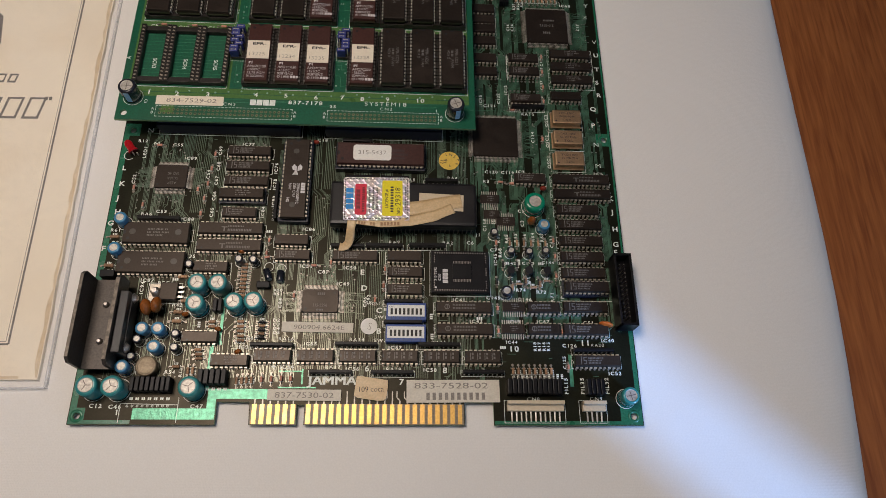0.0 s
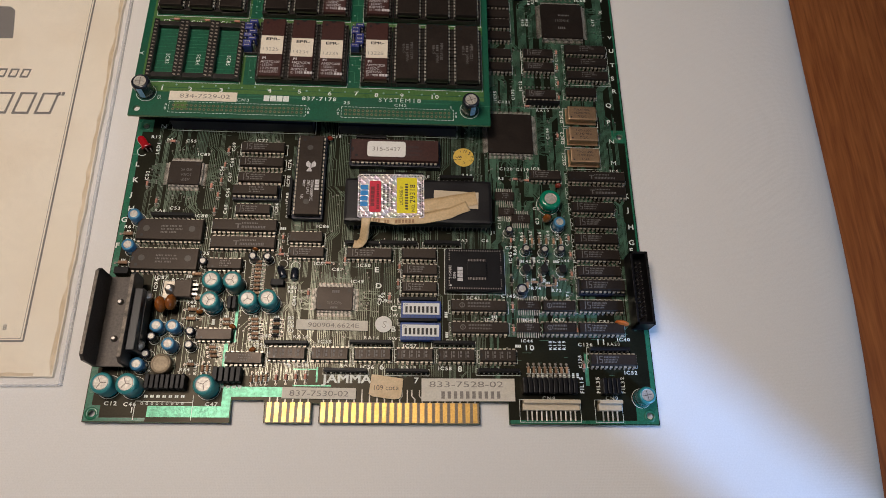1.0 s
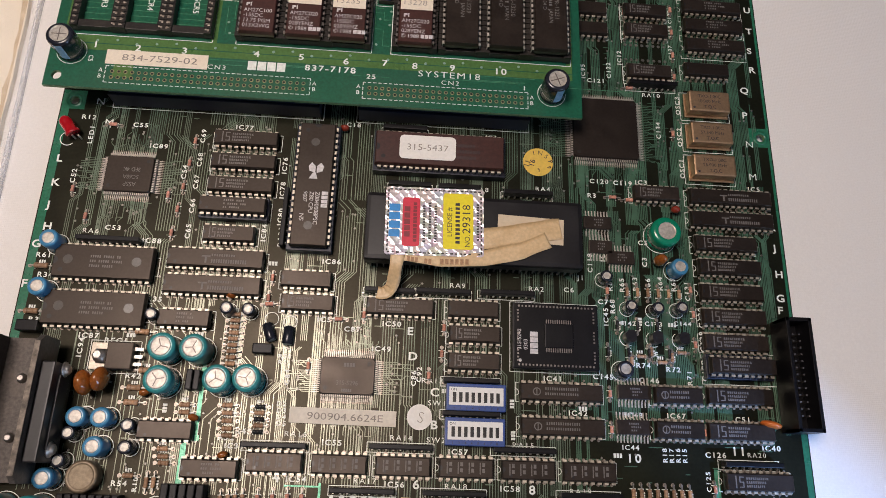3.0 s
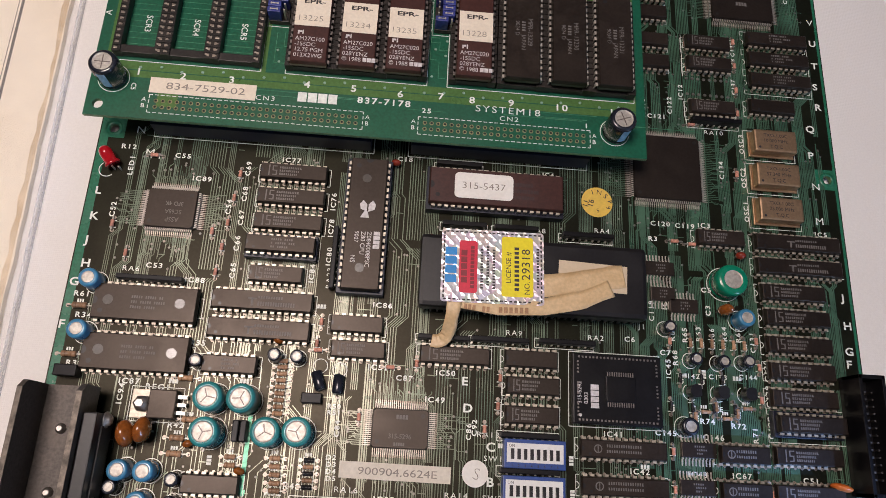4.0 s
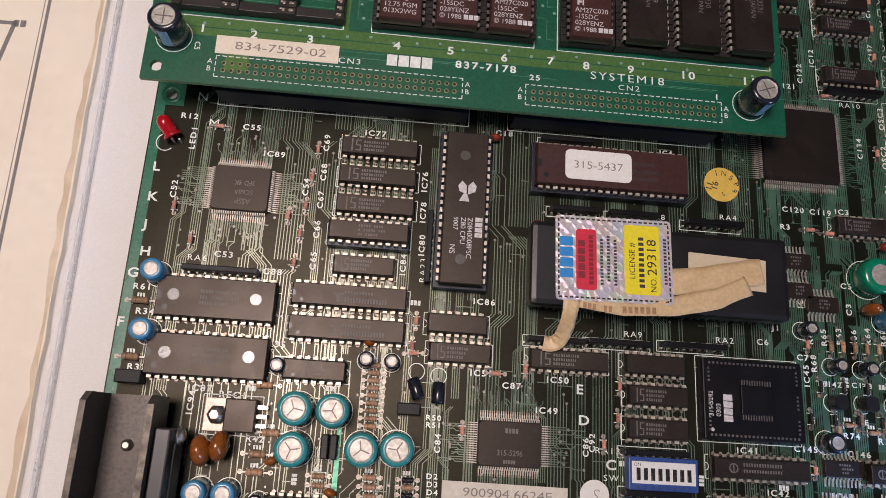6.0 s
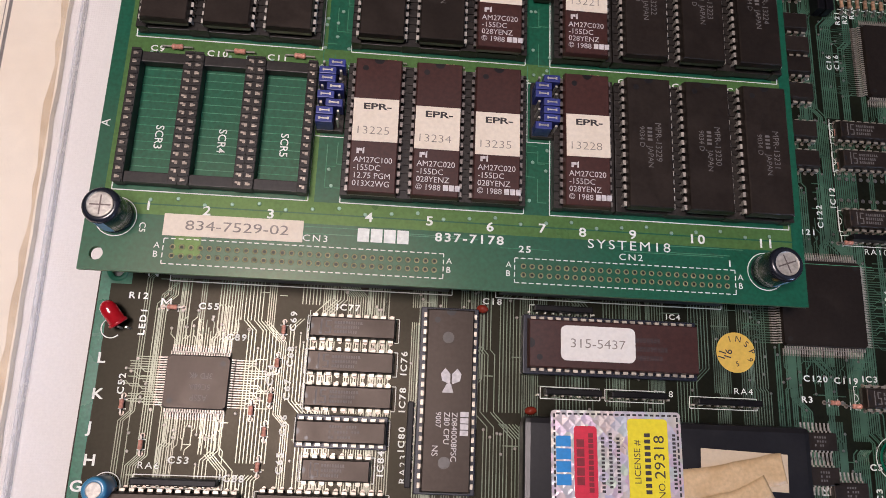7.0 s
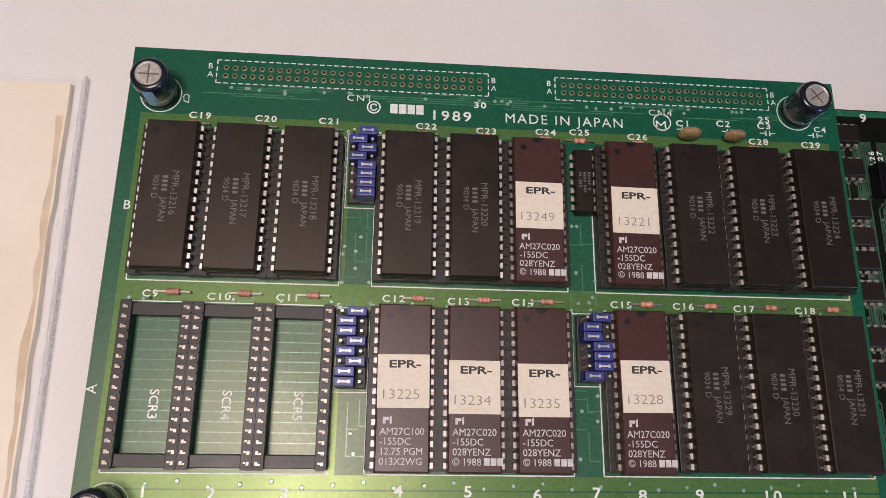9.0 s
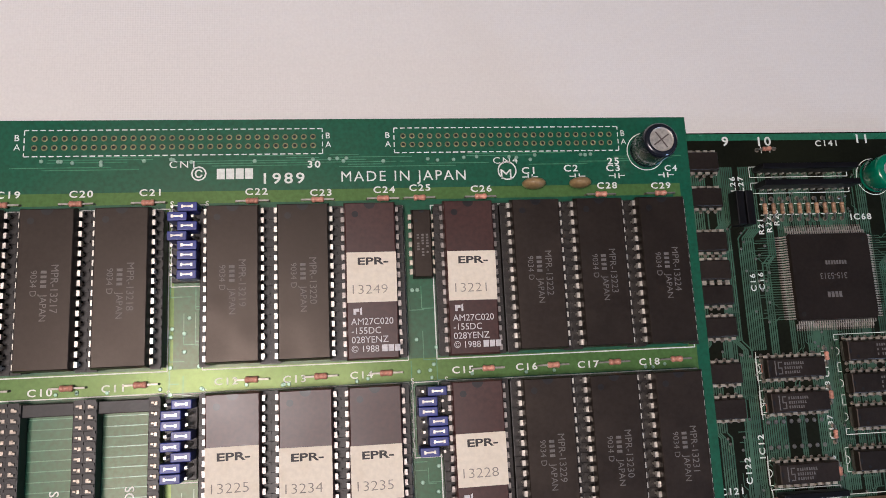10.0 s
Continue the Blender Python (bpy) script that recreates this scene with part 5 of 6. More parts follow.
silk("IC95", 217.3, 199.8, 1.9, 90)
silk("C134", 249.3, 172.6, 1.9, 90)
silk("C122", 228.8, 200.7, 1.9, 90)
silk("IC12", 233.9, 207.9, 1.9, 90)
silk("R", 292.1, 208.4, 3.0)
silk("S", 292.3, 218.3, 3.0)
silk("T", 292.9, 228.8, 3.0)
silk("U", 293.0, 240.2, 3.0)
silk("V", 293.2, 251.0, 3.0)
silk("C5", 236.4, 124.2, 1.9)
silk("C3", 239.6, 114.9, 1.9, 90)
silk("IC7", 222.5, 116.2, 1.9, 90)
silk("R62", 225.0, 104.2, 1.9, 90)
silk("R65", 229.8, 104.0, 1.9, 90)
silk("R63", 235.2, 104.7, 1.9, 90)
silk("R66", 240.5, 104.4, 1.9, 90)
silk("R64", 245.4, 105.3, 1.9, 90)
silk("R67", 250.8, 105.2, 1.9, 90)
silk("C118", 217.2, 111.4, 1.9, 90)
silk("J1", 211.0, 108.2, 1.9)
silk("C6", 205.4, 103.0, 1.9)
silk("C7", 218.9, 98.8, 1.9)
silk("IC45", 222.8, 90.1, 1.9, 90)
silk("R68", 225.6, 95.1, 1.9, 90)
silk("C145", 215.8, 69.5, 1.9)
silk("C146", 233.6, 68.8, 1.9)
silk("R74", 232.8, 74.4, 1.9)
silk("R72", 244.5, 73.3, 1.9)
silk("R71", 254.5, 68.3, 1.9, 90)
silk("C128", 260.5, 70.2, 1.9, 90)
silk("C129", 260.7, 81.5, 1.9, 90)
silk("C130", 260.9, 91.0, 1.9, 90)
silk("C131", 256.3, 101.6, 1.9, 90)
silk("IC42", 206.0, 55.6, 1.9)
silk("IC43", 227.2, 55.6, 1.9)
silk("IC67", 243.6, 55.9, 1.9)
silk("C51", 270.0, 55.4, 1.9)
silk("IC41", 196.7, 68.0, 1.9)
silk("RA13", 150.7, 65.5, 1.9)
silk("C", 154.2, 60.8, 3.0)
silk("SW1", 153.4, 57.4, 1.9)
silk("B", 154.6, 49.0, 3.0)
silk("SW2", 153.4, 44.2, 1.9)
silk("E", 144.6, 83.3, 3.0)
silk("D", 145.4, 73.8, 3.0)
silk("RA9", 160.3, 102.6, 1.9)
silk("RA2", 191.3, 102.7, 1.9)
silk("C142", 226.5, 90.7, 1.7)
silk("C143", 237.2, 90.9, 1.7)
silk("C144", 248.8, 91.5, 1.7)
silk("E", 230.2, 78.6, 1.7)
silk("E", 240.5, 79.1, 1.7)
silk("C136", 256.7, 200.4, 1.7, 90)
silk("C137", 257.4, 212.6, 1.7, 90)
silk("C138", 258.1, 222.9, 1.7, 90)
silk("C139", 258.3, 231.3, 1.7, 90)
silk("C12", 9.5, 8.4, 2.0)
silk("C46", 19.2, 8.0, 2.0)
silk("1", 22.8, 4.9, 2.6)
silk("C47", 60.2, 8.3, 2.0)
silk("RA17", 127.9, 29.4, 1.9)
silk("IC56", 138.9, 28.5, 1.9)
silk("6", 149.1, 28.2, 3.0)
silk("RA18", 160.4, 28.4, 1.9)
silk("IC58", 180.4, 28.2, 1.9)
silk("8", 190.9, 27.5, 3.0)
silk("RA19", 205.6, 27.9, 1.9)
silk("IC57", 161.4, 40.3, 1.9)
silk("RA14", 140.1, 44.5, 1.9)
silk("RA15", 184.8, 43.4, 1.9)
silk("7", 167.6, 21.1, 3.0)
silk("IC55", 115.8, 42.1, 1.9)
silk("RA16", 102.2, 44.7, 1.9)
silk("IC54", 104.2, 29.3, 1.9)
silk("IC49", 131.6, 76.6, 1.9)
silk("C87", 120.8, 83.6, 1.9)
silk("IC50", 135.0, 86.3, 1.9)
silk("IC51", 110.4, 86.9, 1.9)
silk("R52", 79.0, 42.7, 1.9)
silk("RV1", 28.7, 25.6, 1.9)
silk("C44", 22.1, 25.7, 1.9)
silk("4", 99.8, 29.1, 3.0)
silk("R48", 84.9, 45.0, 1.9)
silk("D2", 98.5, 55.2, 1.6)
silk("D3", 98.7, 52.9, 1.6)
silk("D4", 98.8, 50.6, 1.6)
silk("D5", 99.0, 48.3, 1.6)
silk("R50", 97.3, 72.5, 1.6)
silk("R51", 97.4, 70.3, 1.6)
silk("R54", 44.7, 26.2, 1.8)
silk("R10", 53.7, 24.4, 1.6, 90)
silk("R42", 43.5, 63.1, 1.8)
silk("C84", 102.3, 62.8, 1.8, 90)
silk("C86", 148.7, 64.1, 1.8, 90)
silk("C92", 150.7, 65.6, 1.8, 90)
silk("IC36", 81.6, 39.9, 1.8)
silk("IC40", 279.3, 45.3, 1.9)
silk("IC52", 281.5, 26.9, 1.9)
silk("C126", 257.2, 42.2, 1.9)
silk("FIL15", 258.6, 16.3, 2.0, 90)
silk("FIL35", 267.5, 16.4, 2.0, 90)
silk("FIL32", 281.0, 16.5, 2.0, 90)
silk("CN8", 235.8, 12.8, 1.9)
silk("CN9", 269.9, 13.1, 1.9)
silk("10", 227.4, 39.6, 3.0)
silk("11", 267.4, 43.3, 3.0)
silk("R18", 242.7, 39.8, 1.7, 90)
silk("R17", 245.2, 39.8, 1.7, 90)
silk("R16", 247.7, 39.9, 1.7, 90)
silk("R15", 250.2, 39.9, 1.7, 90)
silk("C125", 258.5, 30.0, 1.7, 90)
silk("RA20", 273.3, 42.7, 1.7)
silk("IC44", 225.8, 44.0, 1.7)
silk("C16", 237.4, 259.1, 1.8, 90)
silk("C17", 285.2, 261.3, 1.8, 90)
silk("X", 288.4, 271.9, 3.0)
silk("Y", 290.1, 282.1, 3.0)
silk("9", 231.3, 307.3, 3.0)
silk("10", 243.1, 307.2, 3.0)
silk("11", 278.4, 307.8, 3.0)
silk("C141", 264.1, 306.8, 2.0)
silk("IC68", 273.0, 281.6, 2.0)
silk("R21", 242.3, 277.3, 1.8, 90)
silk("R22", 245.1, 277.9, 1.8, 90)
silk("R23", 247.9, 280.1, 1.8, 90)
silk("L26", 234.3, 291.6, 1.8, 90)
silk("L27", 237.1, 291.6, 1.8, 90)
silk("C16", 240.2, 259.4, 1.8, 90)
for d in (0.0, 0.25, 0.5):
    ink.text("JAMMA", 119.4 + d, 20.8, 4.8, 0, 0.0, wide=1.22, z=0.004 * d)
for x, y, n in ((76.4, 159.7, 20), (76.4, 149.6, 20), (76.4, 139.5, 20), (30, 105.1, 28), (29.6, 87.4, 28), (245, 235, 16), (245, 224.6, 16), (245, 203.6, 16), (170.1, 84, 16), (169.9, 73.7, 16)):
    ink.line(x - n * 0.66, y - 5.2, x - n * 0.66, y + 5.2, 0.22)
ink.rect(258.5, 72.4 - 3.2, 288.0, 72.4 + 9.0), ink.rect(261.5, 213.5, 291.4, 244.5), ink.rect(184.0, 71.0, 218.4, 98.0)
ink.line(25.0, 1.0, 25.0, 10.6, 0.3), ink.line(25.0, 10.6, 54.0, 10.0, 0.3), ink.line(54.0, 1.0, 54.0, 14.0, 0.3)
for k in range(9):
    ink.rect(28.0 + 2.54 * k, 8.9, 28.9 + 2.54 * k, 9.8, 0.25)
for k in range(12):
    ink.blocks(3, 230.0 + 2.4 * k, 24.6, 1.3, 90, 0.2), ink.blocks(2, 29.0 + 3.1 * k if k < 7 else 64 + 3 * (k - 7), 12.4 if k < 7 else 17.6, 1.4, 0, 0.2)
for x, y in ((90.2, 108.0), (41.6, 78.0), (60.0, 51.4), (66.0, 79.4), (225.6, 90.8), (236.2, 90.8), (246.6, 90.8), (158.5, 62.0), (185.6, 57.4), (210.0, 57.4), (186, 46.0), (222.5, 41.0)):
    ink.blocks(3, x, y, 1.6, rng.choice((0, 90)), 0.22)
pads.make("pad_pattern", M_DULLPIN, main, (0, 0, 0.07), label="dull soldered pads under the chip pins", kind="stuff")
ink.make("silkscreen_print", M_SILK, main, (0, 0, 0.06), label="white printed part names and outlines", kind="stuff")


def typed_label(owner, x, y, w, h, rz, z, material, rows, inkmat=None):
    """Paper label with typed rows: text or a count of blocks, offset, height."""
    lab = paper_label(owner, x, y, w, h, rz, z, material)
    p = Print()
    for s, dx, dy, hh, wide in rows:
        if isinstance(s, int):
            p.blocks(s, dx - s * hh * wide / 2, dy, hh, 0, 0.45, wide)
        else:
            p.text(s, dx, dy, hh, 0, 0.0, True, wide)
    p.make("typed_print", inkmat or M_GREYINK, lab, (0, 0, 0.14))
    return lab


typed_label(main, 122.8, 52.1, 38.6, 5.6, -0.6, 0.5, M_GREYL, (("900904.6624E", 0.8, -1.3, 2.6, 1.35),))
typed_label(main, 118.2, 15.2, 38.2, 5.8, -0.3, 0.9, M_GREYL, (("837-7530-02", 0, -1.5, 3.0, 1.45),))
typed_label(main, 196.4, 17.6, 49.6, 12.0, 0.4, 0.9, M_GREYL, (("833-7528-02", -1, 1.4, 3.2, 1.75), (10, 2.0, -4.6, 3.8, 0.86)))


def round_sticker(x, y, r, material, name, label, rows):
    bm = bmesh.new()
    ring(bm, [(r, 0), (r, 0.12)], seg=36)
    ob = part(name, mesh(name, bm, material), main, (x, y, 0.3), 0, label)
    p = Print()
    for s, a, b, h, rz in rows:
        p.text(s, a, b, h, rz, 0.012, True)
    p.make("stamped_print", M_INK, ob, (0, 0, 0.14))
    return ob


round_sticker(195.8, 158.2, 6.3, M_YELLOWDOT, "round_sticker", "round yellow inspection sticker with stamp", (("I", -1.6, 3.2, 2.0, 14), ("N", 0.8, 3.3, 2.0, -10), ("S", 3.0, 2.0, 2.0, -35), ("P", 4.5, 0.0, 2.0, -65), ("9", 3.7, -2.2, 1.8, -80), ("16", -1.4, -0.6, 2.4, 75), ("11", -3.4, -1.2, 2.4, 75), ("5", 0.6, -4.2, 1.6, 20)))
ob = round_sticker(150.6, 53.0, 4.6, M_WHITEL, "round_sticker", "round off-white sticker with handwritten letter", ())
p = Print()
p.text("S", 0, -2.0, 4.2, -14, -0.03, True)
p.make("pencil_mark", M_GREYINK, ob, (0, 0, 0.14))


def handwritten_tag():
    """Torn scrap of brown paper with pen marks."""
    bm = bmesh.new()
    pts = [(-8.6, -4.0), (-6.5, -5.2), (-1.5, -5.6), (4.0, -6.1), (7.0, -5.8), (8.4, -4.6), (8.8, 1.0), (8.7, 5.0), (2.0, 5.6), (-5.0, 6.3), (-8.0, 6.2), (-8.2, 2.0)]
    prism(bm, pts, 0, 0.2)
    ob = part("paper_tag", mesh("paper_tag", bm, M_TAPE), main, (152.8, 18.6, 1.2), -3, "torn brown paper tag with pen writing")
    p = Print()
    p.text("109 coca", 0.4, -1.6, 2.9, 4, -0.012, True, 0.95)
    p.make("pen_writing", M_INK, ob, (0, 0, 0.22))


handwritten_tag()


# ---------------- stacking connectors between the boards ----------------
def stacking_connector(x0, x1, y, n):
    bm = bmesh.new()
    box(bm, x0, y - 4.4, 0.1, x1, y + 4.4, 9.0, 0.3)
    box(bm, x0 + 0.8, y - 3.4, 9.0, x1 - 0.8, y + 3.4, 15.3, 0.2)
    part("stacking_connector", mesh("stacking_connector", bm, M_NAVY), main, label="tall dark blue-black stacking connector")


stacking_connector(21.5, 105.0, 177.0, 30)
stacking_connector(120.5, 191.0, 177.0, 25)
stacking_connector(22.5, 104.5, 304.6, 30)
stacking_connector(121.5, 191.0, 304.6, 25)
p = Print()
for x0, x1 in ((20.6, 106.0), (119.6, 192.0)):
    p.rect(x0, 171.7, x1, 182.2, 0.3)
p.make("silkscreen_outline", M_SILK, main, (0, 0, 0.06))

# ---------------- chips that sit in sockets on the main board ----------------
def socketed_chip(name, label, x, y, n, L, W, rz, material, rows, h=8.0, inkmat=None, notch=True):
    part("chip_socket", socket_mesh(L + 1.6, W + 3.2, 4.0), main, (x, y, 0), rz)
    t = thing(name, label, "chip", (x, y, 4.4))
    body = part("body", dip_body(L, W, 0.3, h - 4.4, material), t, (0, 0, 0), rz)
    add_pins(body, n, W, -0.3, 1.9, metal=M_TANPIN)
    p = Print()
    for s, dx, dy, hh, r in rows:
        if isinstance(s, int):
            p.blocks(s, dx, dy, hh, r, 0.15)
        else:
            p.text(s, dx, dy, hh, r, 0.0, False)
    if p.v:
        p.make("marking", inkmat or M_SILKDIM, t, (0, 0, h - 4.4 + 0.02))
    return t


proc = socketed_chip("processor_chip", "long black forty-pin processor chip with leaf-shaped mark", 105.3, 140.2, 40, 52.0, 14.2, -90, M_CHIP, ((4, 3.6, -3.6, 2.4, -90), ("Z0840008PSC", 1.2, -3.8, 1.7, -90), ("Z80 CPU", -1.0, -3.8, 1.7, -90), ("9007", -3.4, -3.8, 1.6, -90), ("NS", -4.2, -13.0, 1.8, -90)), inkmat=M_SILKMID)
p = Print()
for s in (-1, 1):
    p.poly([(0.6 + s * 0.25, 4.0), (0.6 + s * 2.6, 5.0), (0.6 + s * 3.0, 7.0), (0.6 + s * 1.8, 8.6), (0.6 + s * 0.25, 7.0)])
p.poly([(-2.0, 1.6), (1.4, 1.6), (0.6, 4.2), (-0.6, 4.2)])
p.make("maker_mark", M_SILKMID, proc, (0, 0, 3.62))

for y in (17.5, -17.8):
    bm = bmesh.new()
    ring(bm, [(1.7, 3.60), (1.7, 3.63)], seg=20)
    part("mould_mark", mesh("mould_mark", bm, M_POLISH), proc, (-0.6, y, 0))

mcu = socketed_chip("ceramic_controller", "brown ceramic forty-pin chip with white numbered label", 154.4, 157.4, 40, 52.0, 14.6, 0, M_CERAM, ((7, 6.6, 1.4, 1.5, 0), (9, 6.6, -1.2, 1.5, 0), (8, 6.6, -3.8, 1.4, 0)), h=8.4, inkmat=M_CERAMTOP)
lab = paper_label(mcu, -5.0, 0.4, 22.6, 10.4, 0, 4.02, M_WHITEL, 1.8)
p = Print()
p.text("315-5437", 0, -1.3, 2.8, 0, -0.008, True, 1.15)
p.make("typed_print", M_GREYINK, lab, (0, 0, 0.14))


def encased_processor():
    """Large black plastic-cased module with rounded corners in a long socket."""
    t = thing("encased_processor", "large black rounded plastic processor module in a socket", "processor module", (168.6, 122.6, 0))
    bm = bmesh.new()
    box(bm, -42.0, -13.6, 5.0, 42.0, 13.6, 12.6, 1.8)
    part("case", mesh("case", bm, M_BLACK), t)
    bm = bmesh.new()
    box(bm, -41.0, -12.0, 0.3, 41.0, 12.0, 5.2, 0.4)
    part("base", mesh("base", bm, M_NAVY), t)
    bm = bmesh.new()
    box(bm, -0.3, -0.3, 0, 0.3, 0.3, 5.0)
    me = mesh("pin", bm, M_DULLPIN)
    for k in range(32):
        for s in (-1, 1):
            part("pin", me, t, (-39.4 + 2.54 * k, s * 12.6, 0))


encased_processor()


def license_sticker():
    """Silver holographic seal with printed blocks, stuck askew on the black module."""
    t = thing("license_sticker", "silver holographic seal with red and yellow printed blocks", "sticker", (153.0, 124.8, 12.95), 1.0)
    W, H = 37.6, 27.4
    f = paper_label(t, 0, 0, W, H, 0, 0, M_HOLO, 1.2, "foil")
    p = Print()
    for a, b, c, d in ((-W / 2 + 1, -H / 2 + 1, W / 2 - 1, -H / 2 + 1), (W / 2 - 1, -H / 2 + 1, W / 2 - 1, H / 2 - 1), (W / 2 - 1, H / 2 - 1, -W / 2 + 1, H / 2 - 1), (-W / 2 + 1, H / 2 - 1, -W / 2 + 1, -H / 2 + 1)):
        p.dash(a, b, c, d, 0.55, 1.1, 0.6)
    p.make("dashed_border", M_INK, t, (0, 0, 0.15))
    paper_label(t, -9.0, -0.4, 6.6, 19.6, 0, 0.10, M_REDP, 1.0, "red_block")
    paper_label(t, 9.0, 0.4, 11.6, 22.6, 0, 0.10, M_YELLOW, 1.0, "yellow_block")
    p = Print()
    p.blocks(4, -13.2, -6.6, 4.2, 90, 0.14, 0.82)
    p.make("blue_print", M_BLUEP, t, (0, 0, 0.15))
    p = Print()
    p.text("LICENSE #", 6.6, -6.0, 1.9, 90, 0.01), p.blocks(10, 9.6, -8.6, 1.7, 90, 0.38, 1.0), p.text("NO.", 13.4, -10.0, 2.0, 90, 0.01), p.text("29318", 13.6, -4.6, 3.2, 90, 0.0, wide=1.08)
    for k, x in enumerate((-3.6, -1.4, 0.8, 17.0)):
        p.blocks(14, x, -8.4 + 1.2 * (k % 2), 0.95, 90, 0.4, 1.15)
    p.make("black_print", M_INK, t, (0, 0, 0.24))
    p = Print()
    p.blocks(5, -9.4, -6.5, 2.2, 90, 0.15, 1.15), p.blocks(11, -6.8, -8.4, 1.4, 90, 0.2, 1.05)
    p.make("dark_red_print", mat("dark_red_print_ink", (0.22, 0.02, 0.03), 0.4), t, (0, 0, 0.24))


license_sticker()


def ribbon(name, label, pts, w, material, wob=0.25, seed=1.0, thick=0.07):
    """A limp strip of tape along points (x, y, z), width w across its run in plan."""
    bm = bmesh.new()
    n = 40
    rows = []
    for i in range(n + 1):
        u = i / n * (len(pts) - 1)
        k = min(len(pts) - 2, int(u))
        s = u - k
        s = s * s * (3 - 2 * s) * 0.4 + s * 0.6
        a, b = Vector(pts[k][:3]), Vector(pts[k + 1][:3])
        c = a.lerp(b, s)
        q = Vector(pts[min(len(pts) - 1, k + 1)][:3]) - Vector(pts[k][:3])
        side = Vector((-q.y, q.x, 0)).normalized() if len(pts[0]) == 3 else Vector((pts[k][3], pts[k][4], 0)).normalized()
        ww = w * (1 + 0.16 * noise.noise(Vector((i * 0.10, seed, 0))))
        row = []
        for j in range(5):
            o = (j / 4 - 0.5) * ww
            z = max(0.0, wob * noise.noise(Vector((i * 0.16, j * 0.5, seed))))
            row.append((c + side * o + Vector((0, 0, z))))
        rows.append(row)
    top = [[bm.verts.new(v) for v in r] for r in rows]
    low = [[bm.verts.new(v - Vector((0.04, 0.04, thick))) for v in r] for r in rows]
    for g, flip in ((top, False), (low, True)):
        for a, b in zip(g, g[1:]):
            for j in range(4):
                bm.faces.new((a[j], a[j + 1], b[j + 1], b[j])).smooth = True
    for i in range(n):
        bm.faces.new((top[i][0], top[i + 1][0], low[i + 1][0], low[i][0]))
        bm.faces.new((top[i][4], top[i + 1][4], low[i + 1][4], low[i][4]))
    bm.faces.new(top[0] + low[0][::-1]), bm.faces.new(top[-1] + low[-1][::-1])
    return tagged(new(name, mesh(name, bm, material)), label, "tape")


t = thing("white_paper_label", "small off-white paper label under beige tape", "label", (190.0, 123.6, 12.66), -2.2)
paper_label(t, 0, 0, 25.6, 10.4, 0, 0, M_BEIGEL)
ribbon("tape_strip", "crumpled beige tape strip pulled over the black module", [(167.0, 118.6, 12.66), (173.0, 119.2, 12.85), (186.0, 121.4, 13.3), (196.0, 123.6, 13.2), (201.6, 124.6, 12.95)], 8.4, M_TAPE, 0.3, 3.1)
strip = ribbon("tape_strip", "aged beige tape strip folded beneath the silver seal", [(141.0, 112.2, 12.66), (156.0, 110.6, 12.66), (172.0, 111.2, 12.9), (186.0, 114.6, 13.4), (196.6, 119.6, 13.3)], 6.4, M_TAPE, 0.4, 7.7)
p = Print()
p.blocks(3, 143.0, 108.6, 1.9, -4, 0.3, 0.8), p.blocks(2, 149.6, 108.0, 1.9, -2, 0.3, 0.8), p.blocks(6, 155.6, 107.9, 2.1, 2, 0.35, 0.9)
p.make("faded_print", M_FADED, strip, (0, 0, 13.08))
ribbon("tape_strip", "curled beige tape end hanging over the module's edge", [(140.0, 113.0, 12.66), (139.6, 110.4, 12.8), (139.3, 107.8, 12.6), (139.0, 105.4, 11.6), (138.8, 103.2, 10.0), (138.4, 101.2, 8.2), (137.6, 99.4, 6.8), (136.2, 98.2, 5.9), (134.4, 97.7, 5.4), (132.6, 98.0, 5.3)], 4.8, M_TAPE, 0.1, 5.2)

# ---------------- ROM board ----------------
ZR = 16.9
rom = thing("rom_board", "green memory board with two rows of chips, stacked on connectors", "circuit board", (0, 0, ZR))
RX0, RX1, RY0, RY1 = 0.4, 210.6, 170.7, 311.0
rom_holes = [(4.9, 175.4, 1.9), (204.8, 306.0, 1.8)]
part("laminate", hole_plate("laminate", [(RX0, RY0), (RX1, RY0), (RX1, RY1), (RX0, RY1)], rom_holes, -1.6, 0, M_RMASK, M_EDGE), rom, label="bright green solder-masked laminate")
rink = Print()


def rsilk(s, x, y, h, rz=0):
    rink.text(s, x, y, h * 1.0, rz, 0.03, wide=1.2, track=1.25)


rsilk("C9", 11.1, 238.2, 1.9)
rsilk("C10", 27.8, 237.8, 1.9)
rsilk("C11", 45.7, 238.0, 1.9)
rsilk("1", 16.1, 188.6, 2.8)
rsilk("2", 32.4, 188.1, 2.8)
rsilk("3", 50.3, 188.3, 2.8)
rsilk("4", 78.4, 189.0, 2.8)
rsilk("5", 96.0, 189.0, 2.8)
rsilk("6", 113.8, 188.3, 2.8)
rsilk("7", 129.3, 188.8, 2.8)
rsilk("8", 141.4, 188.3, 2.8)
rsilk("9", 156.6, 188.5, 2.8)
rsilk("10", 174.7, 188.3, 2.8)
rsilk("11", 196.1, 188.2, 2.8)
rsilk("CN3", 61.0, 182.2, 2.0)
rsilk("25", 123.5, 182.5, 2.0)
rsilk("1", 186.3, 181.7, 2.0)
rsilk("837-7178", 98.9, 184.4, 2.6)
rsilk("SYSTEM18", 143.9, 185.0, 2.9)
rsilk("CN2", 153.3, 181.9, 2.0)
rsilk("C19", 17.7, 289.6, 1.9)
rsilk("C20", 36.0, 289.5, 1.9)
rsilk("C21", 53.9, 289.6, 1.9)
